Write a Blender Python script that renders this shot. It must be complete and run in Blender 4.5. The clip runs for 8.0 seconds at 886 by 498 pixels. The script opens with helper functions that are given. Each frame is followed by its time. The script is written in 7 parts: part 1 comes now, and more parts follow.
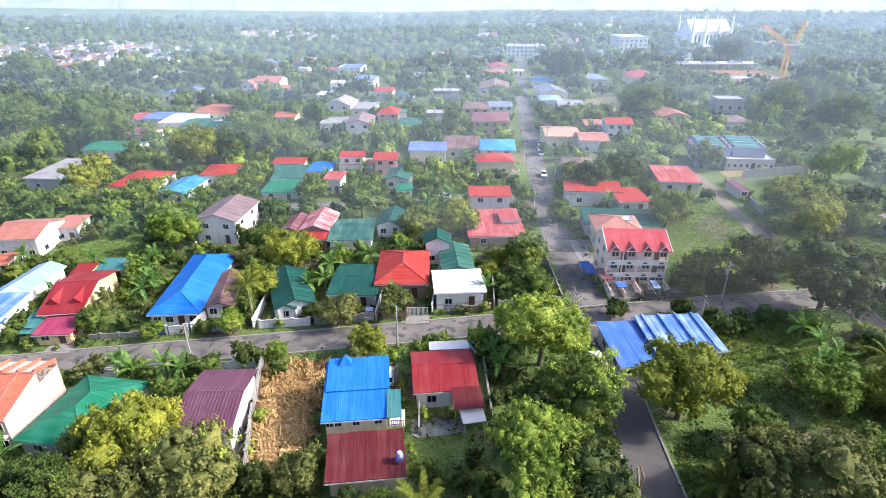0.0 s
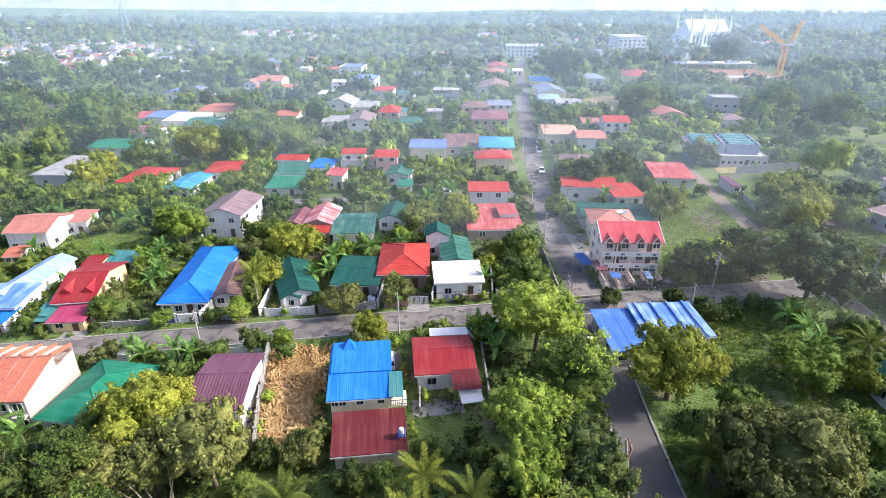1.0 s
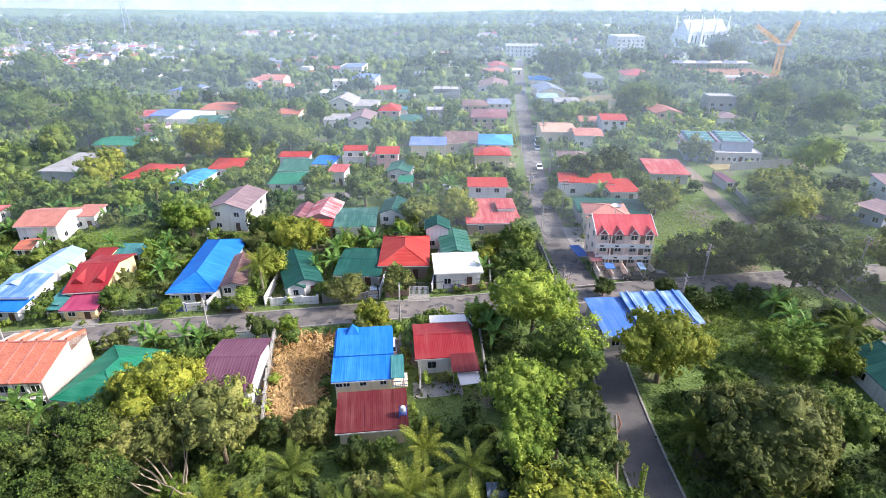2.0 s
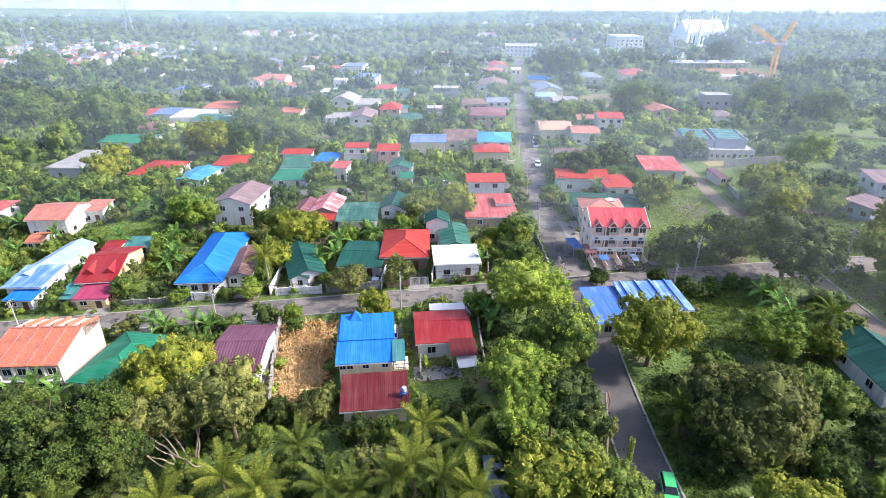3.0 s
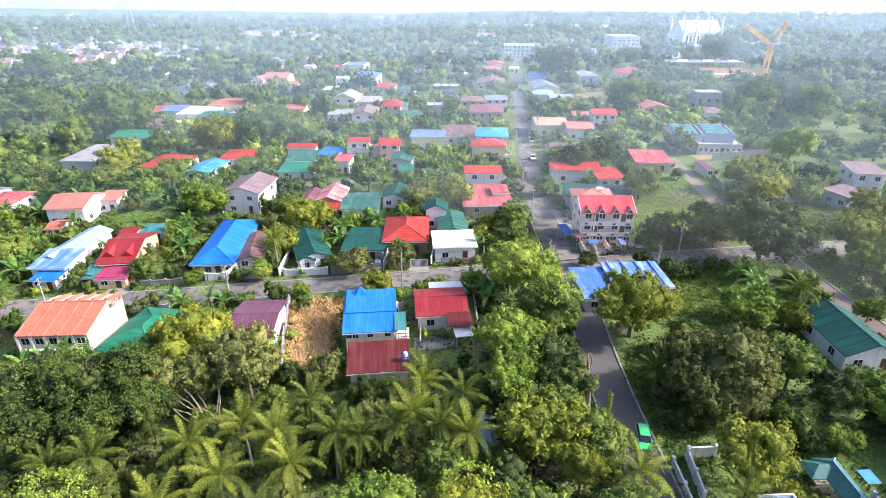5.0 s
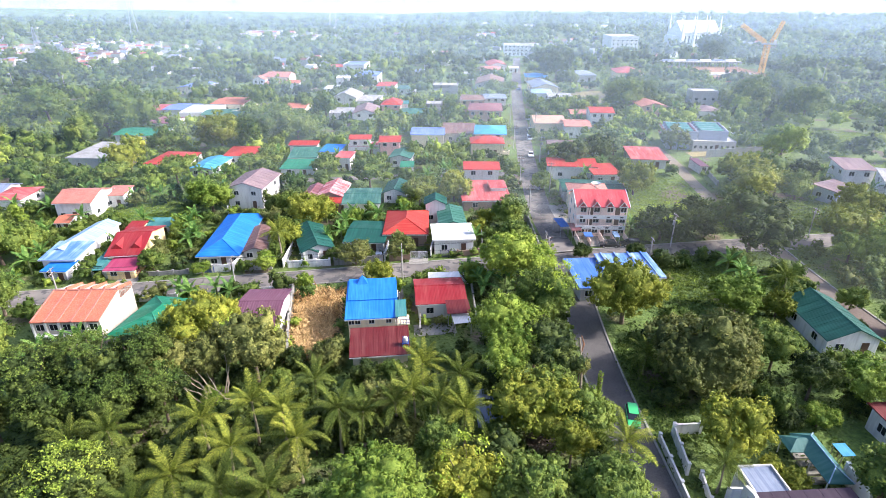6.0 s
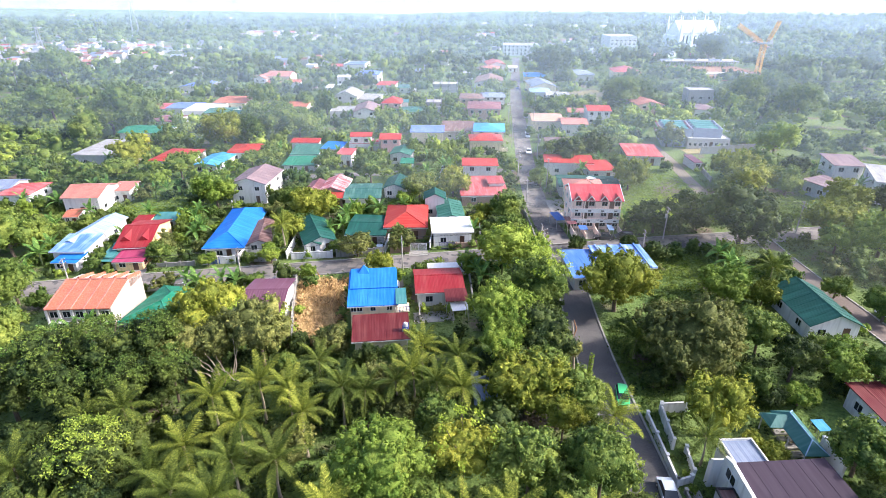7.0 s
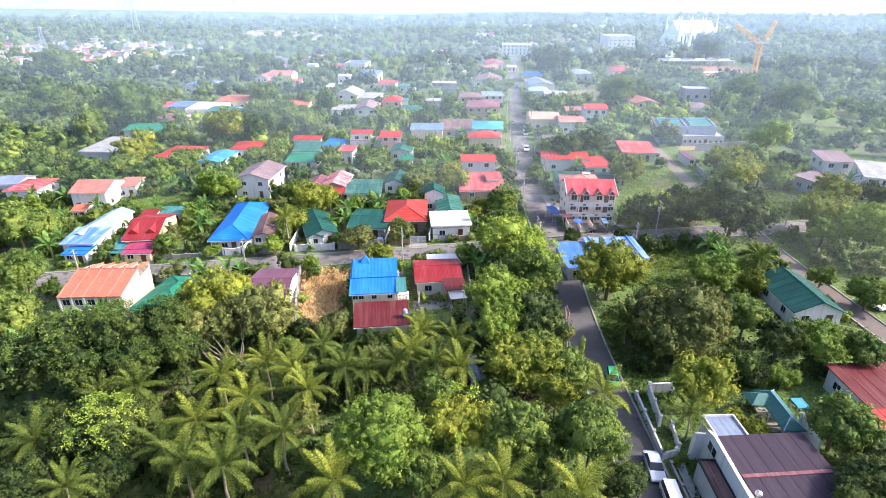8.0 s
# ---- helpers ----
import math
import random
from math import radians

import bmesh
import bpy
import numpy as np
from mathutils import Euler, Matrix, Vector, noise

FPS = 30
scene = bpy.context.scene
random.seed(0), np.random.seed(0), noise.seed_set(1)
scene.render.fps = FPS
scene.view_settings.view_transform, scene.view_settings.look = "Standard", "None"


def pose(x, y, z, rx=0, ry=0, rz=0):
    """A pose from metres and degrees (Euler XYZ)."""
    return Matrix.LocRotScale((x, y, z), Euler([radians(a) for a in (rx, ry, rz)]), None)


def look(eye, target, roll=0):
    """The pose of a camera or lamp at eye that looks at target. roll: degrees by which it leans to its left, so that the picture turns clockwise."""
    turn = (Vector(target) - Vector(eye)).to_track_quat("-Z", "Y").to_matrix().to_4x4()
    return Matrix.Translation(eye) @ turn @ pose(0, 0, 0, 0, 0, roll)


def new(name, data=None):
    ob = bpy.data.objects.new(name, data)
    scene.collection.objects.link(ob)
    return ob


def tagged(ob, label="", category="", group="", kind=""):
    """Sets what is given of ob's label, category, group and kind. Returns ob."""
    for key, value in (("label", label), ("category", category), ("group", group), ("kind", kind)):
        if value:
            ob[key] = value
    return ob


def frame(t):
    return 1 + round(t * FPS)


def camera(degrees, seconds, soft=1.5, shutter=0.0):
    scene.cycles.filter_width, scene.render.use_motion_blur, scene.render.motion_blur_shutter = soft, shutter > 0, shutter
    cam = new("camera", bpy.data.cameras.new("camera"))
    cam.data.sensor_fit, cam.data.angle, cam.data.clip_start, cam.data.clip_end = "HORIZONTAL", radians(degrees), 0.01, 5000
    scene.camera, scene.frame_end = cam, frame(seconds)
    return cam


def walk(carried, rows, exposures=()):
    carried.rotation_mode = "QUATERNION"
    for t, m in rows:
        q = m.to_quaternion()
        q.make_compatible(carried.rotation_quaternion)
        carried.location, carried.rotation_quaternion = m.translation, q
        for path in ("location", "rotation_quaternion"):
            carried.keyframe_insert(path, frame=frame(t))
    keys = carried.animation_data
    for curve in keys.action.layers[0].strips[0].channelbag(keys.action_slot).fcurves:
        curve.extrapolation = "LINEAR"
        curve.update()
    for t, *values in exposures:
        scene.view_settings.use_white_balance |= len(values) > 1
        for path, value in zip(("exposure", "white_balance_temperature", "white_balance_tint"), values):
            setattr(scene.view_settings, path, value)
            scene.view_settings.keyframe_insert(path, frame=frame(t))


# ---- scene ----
# camera and its path
cam = camera(78.1, 8.0, 0.55)
PATH = [
    (0.0, 0.000, 0.000, 51.090, -25.215, 0.451, 0.139),
    (0.5, 0.029, -1.843, 51.066, -25.201, 0.450, 0.150),
    (1.0, 0.067, -3.690, 51.039, -25.187, 0.450, 0.162),
    (1.5, 0.112, -5.542, 51.010, -25.173, 0.449, 0.174),
    (3.0, 0.294, -11.122, 50.909, -25.132, 0.446, 0.209),
    (3.5, 0.370, -12.991, 50.871, -25.119, 0.445, 0.220),
    (4.0, 0.454, -14.865, 50.831, -25.105, 0.444, 0.232),
    (4.5, 0.546, -16.742, 50.788, -25.091, 0.443, 0.244),
    (6.0, 0.868, -22.401, 50.648, -25.050, 0.441, 0.278),
    (6.5, 0.991, -24.296, 50.597, -25.037, 0.440, 0.290),
    (7.0, 1.122, -26.196, 50.543, -25.023, 0.439, 0.302),
    (7.5, 1.261, -28.100, 50.488, -25.009, 0.438, 0.313),
    (8.0, 1.407, -30.008, 50.430, -24.996, 0.437, 0.325),
]
walk(cam, [(t, pose(x, y, z, 90 + pitch, 0, yaw) @ pose(0, 0, 0, 0, 0, roll)) for t, x, y, z, pitch, yaw, roll in PATH], [(0.0, 1.13, 5900, 18), (8.0, 1.41, 5900, 18)])

# sky and sun: early light from the right, through haze
SUN_TURN, SUN_UP = 91.0, 36.0
world = bpy.data.worlds.new("morning_sky")
world.use_nodes = True
scene.world = world
wn = world.node_tree.nodes
sky = wn.new("ShaderNodeTexSky")
sky.sky_type, sky.sun_disc = "NISHITA", False
sky.sun_elevation, sky.sun_rotation = radians(SUN_UP), radians(SUN_TURN)
sky.air_density, sky.dust_density, sky.ozone_density = 0.8, 3.5, 1.2
wn["Background"].inputs[1].default_value = 0.15
world.node_tree.links.new(sky.outputs[0], wn["Background"].inputs[0])
sun = new("sun", bpy.data.lights.new("sun", "SUN"))
sun.data.energy, sun.data.angle, sun.data.color = 2.9, radians(4.0), (1.0, 0.92, 0.78)
a, b = radians(SUN_TURN), radians(SUN_UP)
sun.matrix_world = look((0, 0, 200), (-math.sin(a) * math.cos(b), -math.cos(a) * math.cos(b), 200 - math.sin(b)))

# ---------------------------------------------------------------- materials
def node(nt, kind, **inputs):
    n = nt.nodes.new(kind)
    for key, value in inputs.items():
        n.inputs[key.replace("_", " ")].default_value = value
    return n


def base(name, rough=0.8, metal=0.0):
    m = bpy.data.materials.new(name)
    m.use_nodes = True
    nt = m.node_tree
    b = nt.nodes["Principled BSDF"]
    b.inputs["Roughness"].default_value, b.inputs["Metallic"].default_value = rough, metal
    return m, nt, b


def rgba(c):
    return (c[0], c[1], c[2], 1.0)


def mix(nt, fac, one, two):
    n = nt.nodes.new("ShaderNodeMix")
    n.data_type = "RGBA"
    for sock, v in ((n.inputs[0], fac), (n.inputs[6], one), (n.inputs[7], two)):
        if isinstance(v, (float, int)):
            sock.default_value = v
        elif isinstance(v, (tuple, list)):
            sock.default_value = rgba(v)
        else:
            nt.links.new(v, sock)
    return n.outputs[2]


def grain(nt, coords, scale, low, high, detail=4.0, stretch=(1, 1, 1)):
    """Noise between 0 and 1, cut at low and high."""
    mp = nt.nodes.new("ShaderNodeMapping")
    mp.inputs["Scale"].default_value = stretch
    nt.links.new(coords, mp.inputs[0])
    n = node(nt, "ShaderNodeTexNoise", Scale=scale, Detail=detail)
    nt.links.new(mp.outputs[0], n.inputs["Vector"])
    r = nt.nodes.new("ShaderNodeMapRange")
    r.inputs[1].default_value, r.inputs[2].default_value = low, high
    nt.links.new(n.outputs["Fac"], r.inputs[0])
    return r.outputs[0]


def bump(nt, b, height, strength, distance=0.05):
    n = node(nt, "ShaderNodeBump", Strength=strength, Distance=distance)
    nt.links.new(height, n.inputs["Height"])
    nt.links.new(n.outputs[0], b.inputs["Normal"])


def metal_roof(name, colour, worn, amount=0.5, pitch=0.25, rough=0.55):
    """Painted corrugated sheet: ribs run down the slope (along local y), paint fades in streaks."""
    m, nt, b = base(name, rough)
    b.inputs["Specular IOR Level"].default_value = 0.22
    co = nt.nodes.new("ShaderNodeTexCoord").outputs["Object"]
    blot = grain(nt, co, 0.35, 0.45, 0.75)
    streak = grain(nt, co, 1.0, 0.42, 0.72, 5.0, (2.2, 0.16, 0.4))
    fine = grain(nt, co, 9.0, 0.3, 0.8)
    info = nt.nodes.new("ShaderNodeObjectInfo").outputs["Random"]
    both = nt.nodes.new("ShaderNodeMath")
    both.operation = "MULTIPLY"
    add = nt.nodes.new("ShaderNodeMath")
    add.operation = "ADD"
    nt.links.new(blot, add.inputs[0])
    nt.links.new(streak, add.inputs[1])
    nt.links.new(add.outputs[0], both.inputs[0])
    both.inputs[1].default_value = amount
    c = mix(nt, both.outputs[0], colour, worn)
    c = mix(nt, fine, c, mix(nt, 0.12, c, (0.05, 0.045, 0.04)))
    nt.links.new(c, b.inputs["Base Color"])
    rr = nt.nodes.new("ShaderNodeMapRange")
    rr.inputs[3].default_value, rr.inputs[4].default_value = rough, rough + 0.3
    nt.links.new(blot, rr.inputs[0])
    nt.links.new(rr.outputs[0], b.inputs["Roughness"])
    w = nt.nodes.new("ShaderNodeTexWave")
    w.wave_type, w.bands_direction = "BANDS", "X"
    w.inputs["Scale"].default_value = 0.314 / pitch
    nt.links.new(co, w.inputs["Vector"])
    bump(nt, b, w.outputs["Fac"], 0.3, 0.03)
    return m


def tile_roof(name, colour, dark):
    m, nt, b = base(name, 0.75)
    co = nt.nodes.new("ShaderNodeTexCoord").outputs["Object"]
    blot = grain(nt, co, 0.5, 0.35, 0.75)
    speck = grain(nt, co, 5.0, 0.4, 0.7)
    c = mix(nt, blot, colour, dark)
    c = mix(nt, speck, c, mix(nt, 0.15, c, (0.9, 0.75, 0.6)))
    nt.links.new(c, b.inputs["Base Color"])
    br = nt.nodes.new("ShaderNodeTexBrick")
    br.inputs["Scale"].default_value = 2.2
    br.inputs["Mortar Size"].default_value = 0.05
    nt.links.new(co, br.inputs["Vector"])
    bump(nt, b, br.outputs["Fac"], -0.5, 0.05)
    return m


def plaster(name, colour, dirt=(0.25, 0.22, 0.18), amount=0.55):
    m, nt, b = base(name, 0.85)
    co = nt.nodes.new("ShaderNodeTexCoord").outputs["Object"]
    streak = grain(nt, co, 0.9, 0.5, 0.85, 5.0, (2.0, 2.0, 0.25))
    fine = grain(nt, co, 12.0, 0.3, 0.7)
    k = nt.nodes.new("ShaderNodeMath")
    k.operation = "MULTIPLY"
    nt.links.new(streak, k.inputs[0])
    k.inputs[1].default_value = amount
    nt.links.new(mix(nt, k.outputs[0], colour, dirt), b.inputs["Base Color"])
    bump(nt, b, fine, 0.15, 0.01)
    return m


def leafy(name, dark, light, tip, thin=0.28, vary=(0.1, 0.8)):
    """Leaves: each one a little different, and each plant too; light shines through."""
    m, nt, b = base(name, 0.55)
    b.inputs["Specular IOR Level"].default_value = 0.14
    isl = nt.nodes.new("ShaderNodeNewGeometry").outputs["Random Per Island"]
    rnd = nt.nodes.new("ShaderNodeObjectInfo").outputs["Random"]
    co = nt.nodes.new("ShaderNodeTexCoord").outputs["Object"]
    patch = grain(nt, co, 0.45, 0.35, 0.68, 3.0)
    part_of = nt.nodes.new("ShaderNodeMapRange")
    part_of.inputs[3].default_value, part_of.inputs[4].default_value = vary
    nt.links.new(isl, part_of.inputs[0])
    c = mix(nt, part_of.outputs[0], dark, light)
    k = nt.nodes.new("ShaderNodeMath")
    k.operation = "MULTIPLY"
    nt.links.new(patch, k.inputs[0])
    nt.links.new(isl, k.inputs[1])
    c = mix(nt, k.outputs[0], c, tip)
    broad = grain(nt, co, 0.07, 0.4, 0.62, 2.0)
    c = mix(nt, broad, c, mix(nt, 0.45, c, tip))
    speck = grain(nt, co, 7.0, 0.38, 0.62, 3.0)
    c = mix(nt, speck, mix(nt, 0.5, c, dark), c)
    bump(nt, b, speck, 0.4, 0.2)
    hue = nt.nodes.new("ShaderNodeHueSaturation")
    mr = nt.nodes.new("ShaderNodeMapRange")
    mr.inputs[3].default_value, mr.inputs[4].default_value = 0.488, 0.508
    nt.links.new(rnd, mr.inputs[0])
    nt.links.new(mr.outputs[0], hue.inputs["Hue"])
    mv = nt.nodes.new("ShaderNodeMapRange")
    mv.inputs[3].default_value, mv.inputs[4].default_value = 1.25, 0.75
    nt.links.new(rnd, mv.inputs[0])
    nt.links.new(mv.outputs[0], hue.inputs["Value"])
    nt.links.new(c, hue.inputs["Color"])
    nt.links.new(hue.outputs[0], b.inputs["Base Color"])
    tr = nt.nodes.new("ShaderNodeBsdfTranslucent")
    nt.links.new(hue.outputs[0], tr.inputs[0])
    ms = nt.nodes.new("ShaderNodeMixShader")
    ms.inputs[0].default_value = thin
    nt.links.new(b.outputs[0], ms.inputs[1])
    nt.links.new(tr.outputs[0], ms.inputs[2])
    nt.links.new(ms.outputs[0], nt.nodes["Material Output"].inputs[0])
    return m


def plain(name, colour, rough=0.6, metal=0.0, spots=0.2):
    m, nt, b = base(name, rough, metal)
    co = nt.nodes.new("ShaderNodeTexCoord").outputs["Object"]
    f = grain(nt, co, 3.0, 0.35, 0.75)
    k = nt.nodes.new("ShaderNodeMath")
    k.operation = "MULTIPLY"
    nt.links.new(f, k.inputs[0])
    k.inputs[1].default_value = spots
    nt.links.new(mix(nt, k.outputs[0], colour, tuple(v * 0.45 for v in colour)), b.inputs["Base Color"])
    return m


blue_roof = metal_roof("blue_roof", (0.01, 0.14, 0.52), (0.05, 0.27, 0.64), 0.5)
blue_sheet = metal_roof("blue_sheet", (0.045, 0.14, 0.44), (0.15, 0.27, 0.54), 0.5)
blue_worn = metal_roof("blue_worn", (0.07, 0.18, 0.5), (0.36, 0.49, 0.7), 0.7, 0.6)
paleblue_roof = metal_roof("paleblue_roof", (0.24, 0.38, 0.56), (0.5, 0.58, 0.66), 0.4)
sky_roof = metal_roof("sky_roof", (0.03, 0.25, 0.6), (0.15, 0.42, 0.7), 0.4)
violet_roof = metal_roof("violet_roof", (0.1, 0.17, 0.5), (0.3, 0.36, 0.6), 0.4)
cyan_roof = metal_roof("cyan_roof", (0.02, 0.2, 0.36), (0.2, 0.5, 0.62), 0.5)
teal_roof = metal_roof("teal_roof", (0.035, 0.17, 0.165), (0.15, 0.3, 0.28), 0.5)
green_dark = metal_roof("green_dark", (0.006, 0.06, 0.045), (0.025, 0.125, 0.095), 0.5)
green_roof = metal_roof("green_roof", (0.02, 0.11, 0.075), (0.12, 0.25, 0.2), 0.5)
green_faded = metal_roof("green_faded", (0.02, 0.1, 0.08), (0.13, 0.24, 0.19), 0.6)
green_bright = metal_roof("green_bright", (0.008, 0.15, 0.075), (0.06, 0.28, 0.18), 0.45)
green_glass = metal_roof("green_glass", (0.035, 0.13, 0.115), (0.1, 0.21, 0.19), 0.5, 0.8, 0.5)
red_roof = metal_roof("red_roof", (0.36, 0.026, 0.02), (0.5, 0.15, 0.11), 0.3)
rose_roof = metal_roof("rose_roof", (0.3, 0.03, 0.085), (0.42, 0.12, 0.16), 0.4)
crimson_roof = metal_roof("crimson_roof", (0.38, 0.03, 0.045), (0.48, 0.12, 0.12), 0.45)
red_faded = metal_roof("red_faded", (0.36, 0.05, 0.05), (0.56, 0.25, 0.23), 0.55)
pinkred_roof = metal_roof("pinkred_roof", (0.42, 0.05, 0.05), (0.75, 0.5, 0.48), 0.9)
dullred_roof = metal_roof("dullred_roof", (0.24, 0.014, 0.02), (0.3, 0.065, 0.06), 0.5)
darkred_roof = metal_roof("darkred_roof", (0.105, 0.012, 0.014), (0.17, 0.05, 0.045), 0.6)
maroon_roof = metal_roof("maroon_roof", (0.17, 0.05, 0.06), (0.34, 0.2, 0.2), 0.5)
purple_roof = metal_roof("purple_roof", (0.12, 0.045, 0.075), (0.24, 0.14, 0.18), 0.4, 0.45)
plum_roof = metal_roof("plum_roof", (0.034, 0.022, 0.036), (0.06, 0.045, 0.06), 0.5, 0.9, 0.7)
mauve_roof = metal_roof("mauve_roof", (0.17, 0.115, 0.12), (0.34, 0.25, 0.24), 0.5)
rust_roof = metal_roof("rust_roof", (0.12, 0.055, 0.045), (0.3, 0.2, 0.17), 0.7)
brown_roof = metal_roof("brown_roof", (0.18, 0.1, 0.08), (0.32, 0.24, 0.2), 0.5)
slate_roof = metal_roof("slate_roof", (0.16, 0.2, 0.28), (0.38, 0.42, 0.48), 0.5)
pale_roof = metal_roof("pale_roof", (0.36, 0.355, 0.34), (0.17, 0.16, 0.145), 0.45)
white_roof = metal_roof("white_roof", (0.68, 0.68, 0.67), (0.5, 0.5, 0.48), 0.3)
orange_tile = tile_roof("orange_tile", (0.45, 0.115, 0.05), (0.3, 0.08, 0.04))
salmon_tile = tile_roof("salmon_tile", (0.42, 0.15, 0.105), (0.28, 0.085, 0.065))
cream_roof = tile_roof("cream_roof", (0.5, 0.3, 0.2), (0.35, 0.2, 0.14))
white_plaster = plaster("white_plaster", (0.68, 0.67, 0.64))
grey_plaster = plaster("grey_plaster", (0.5, 0.49, 0.47))
cream_plaster = plaster("cream_plaster", (0.74, 0.64, 0.44))
yellow_plaster = plaster("yellow_plaster", (0.78, 0.6, 0.3))
brown_plaster = plaster("brown_plaster", (0.3, 0.2, 0.15))
tan_plaster = plaster("tan_plaster", (0.48, 0.34, 0.26))
pink_plaster = plaster("pink_plaster", (0.72, 0.45, 0.4))
peach_plaster = plaster("peach_plaster", (0.85, 0.66, 0.56))
warm_plaster = plaster("warm_plaster", (0.46, 0.42, 0.36), (0.26, 0.24, 0.2), 0.5)
chalk_plaster = plaster("chalk_plaster", (0.86, 0.86, 0.86), (0.7, 0.7, 0.68), 0.1)
lilac_plaster = plaster("lilac_plaster", (0.38, 0.41, 0.49))
grey_concrete = plaster("grey_concrete", (0.36, 0.35, 0.33), (0.12, 0.11, 0.1), 0.6)
old_concrete = plaster("old_concrete", (0.3, 0.29, 0.26), (0.08, 0.08, 0.06), 0.8)
frame_white = plain("frame_white", (0.64, 0.64, 0.62), 0.5)
dark_wood = plain("dark_wood", (0.1, 0.05, 0.03), 0.6)
dark_metal = plain("dark_metal", (0.05, 0.05, 0.05), 0.5, 0.6)
steel = plain("steel", (0.5, 0.5, 0.5), 0.4, 0.8)
pole_grey = plain("pole_grey", (0.38, 0.36, 0.33), 0.8)
bark = plain("bark", (0.16, 0.12, 0.085), 0.9, 0.0, 0.7)
pale_bark = plain("pale_bark", (0.34, 0.28, 0.2), 0.9, 0.0, 0.5)
glass, _nt, _b = base("window_glass", 0.08)
_b.inputs["Base Color"].default_value = (0.02, 0.025, 0.03, 1)
leaf_green = leafy("leaf_green", (0.04, 0.085, 0.02), (0.15, 0.24, 0.042), (0.32, 0.39, 0.07))
# dark-green leaves, also darkened to stand in for the near grove's shade
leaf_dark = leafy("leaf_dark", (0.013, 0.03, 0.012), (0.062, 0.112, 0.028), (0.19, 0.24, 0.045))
leaf_bright = leafy("leaf_bright", (0.07, 0.14, 0.02), (0.255, 0.39, 0.045), (0.43, 0.51, 0.08))
leaf_olive = leafy("leaf_olive", (0.055, 0.077, 0.024), (0.2, 0.235, 0.06), (0.36, 0.365, 0.095))
leaf_yellow = leafy("leaf_yellow", (0.09, 0.135, 0.018), (0.31, 0.36, 0.04), (0.5, 0.5, 0.07))
leaf_lime = leafy("leaf_lime", (0.2, 0.32, 0.03), (0.4, 0.52, 0.06), (0.5, 0.6, 0.09))
# one palm leaf in two colours: darker green as shaded, gold as sunlit
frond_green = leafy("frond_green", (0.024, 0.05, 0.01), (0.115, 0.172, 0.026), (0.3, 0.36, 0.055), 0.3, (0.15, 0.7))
frond_lit = leafy("frond_lit", (0.05, 0.085, 0.011), (0.25, 0.315, 0.03), (0.53, 0.56, 0.085), 0.35, (0.15, 0.75))
grass_blade = leafy("grass_blade", (0.13, 0.21, 0.028), (0.3, 0.41, 0.055), (0.42, 0.5, 0.09), 0.3, (0.2, 0.7))
banana_leaf = leafy("banana_leaf", (0.04, 0.12, 0.025), (0.14, 0.3, 0.055), (0.3, 0.45, 0.1))
dry_leaf = leafy("dry_leaf", (0.15, 0.085, 0.025), (0.55, 0.37, 0.115), (0.78, 0.6, 0.27), 0.15, (0.0, 1.0))

# ---------------------------------------------------------------- building blocks
SLOPE = 0.0392
random.seed(4)


def ground_z(x):
    return SLOPE * max(-140.0, min(140.0, x))


def mesh_of(name, verts, faces, mat, smooth=False):
    me = bpy.data.meshes.new(name)
    me.from_pydata(verts, [], faces)
    if mat:
        me.materials.append(mat)
    if smooth:
        me.shade_smooth()
    me.update()
    return me


def part(name, bm, material, parent, label=""):
    me = bpy.data.meshes.new(name)
    bm.to_mesh(me)
    bm.free()
    me.materials.append(material)
    ob = new(name, me)
    ob.parent = parent
    if label:
        ob["label"] = label
    return ob


def share(name, me, parent, m=None, label=""):
    """One more object on a mesh that is shared."""
    ob = new(name, me)
    ob.parent = parent
    if m is not None:
        ob.matrix_local = m
    if label:
        ob["label"] = label
    return ob


def box(bm, x0, x1, y0, y1, z0, z1):
    vs = [bm.verts.new((x, y, z)) for z in (z0, z1) for x, y in ((x0, y0), (x1, y0), (x1, y1), (x0, y1))]
    for f in ((0, 3, 2, 1), (4, 5, 6, 7), (0, 1, 5, 4), (1, 2, 6, 5), (2, 3, 7, 6), (3, 0, 4, 7)):
        bm.faces.new([vs[i] for i in f])
    return vs


def prism(bm, profile, x0, x1):
    """A profile of (y, z), counted round, drawn from x0 to x1."""
    a = [bm.verts.new((x0, y, z)) for y, z in profile]
    b = [bm.verts.new((x1, y, z)) for y, z in profile]
    n = len(profile)
    bm.faces.new(a[::-1])
    bm.faces.new(b)
    for i in range(n):
        bm.faces.new((a[i], a[(i + 1) % n], b[(i + 1) % n], b[i]))
    bmesh.ops.recalc_face_normals(bm, faces=bm.faces[:])


def tube(bm, points, radii, sides=7):
    """A tapered tube along points."""
    rings = []
    for i, p in enumerate(points):
        p = Vector(p)
        d = (Vector(points[min(i + 1, len(points) - 1)]) - Vector(points[max(i - 1, 0)])).normalized()
        u = d.orthogonal().normalized()
        v = d.cross(u)
        rings.append([bm.verts.new(p + radii[i] * (math.cos(k * math.tau / sides) * u + math.sin(k * math.tau / sides) * v)) for k in range(sides)])
    for r, s in zip(rings, rings[1:]):
        for k in range(sides):
            bm.faces.new((r[k], r[(k + 1) % sides], s[(k + 1) % sides], s[k]))
    bm.faces.new(rings[0][::-1])
    bm.faces.new(rings[-1])


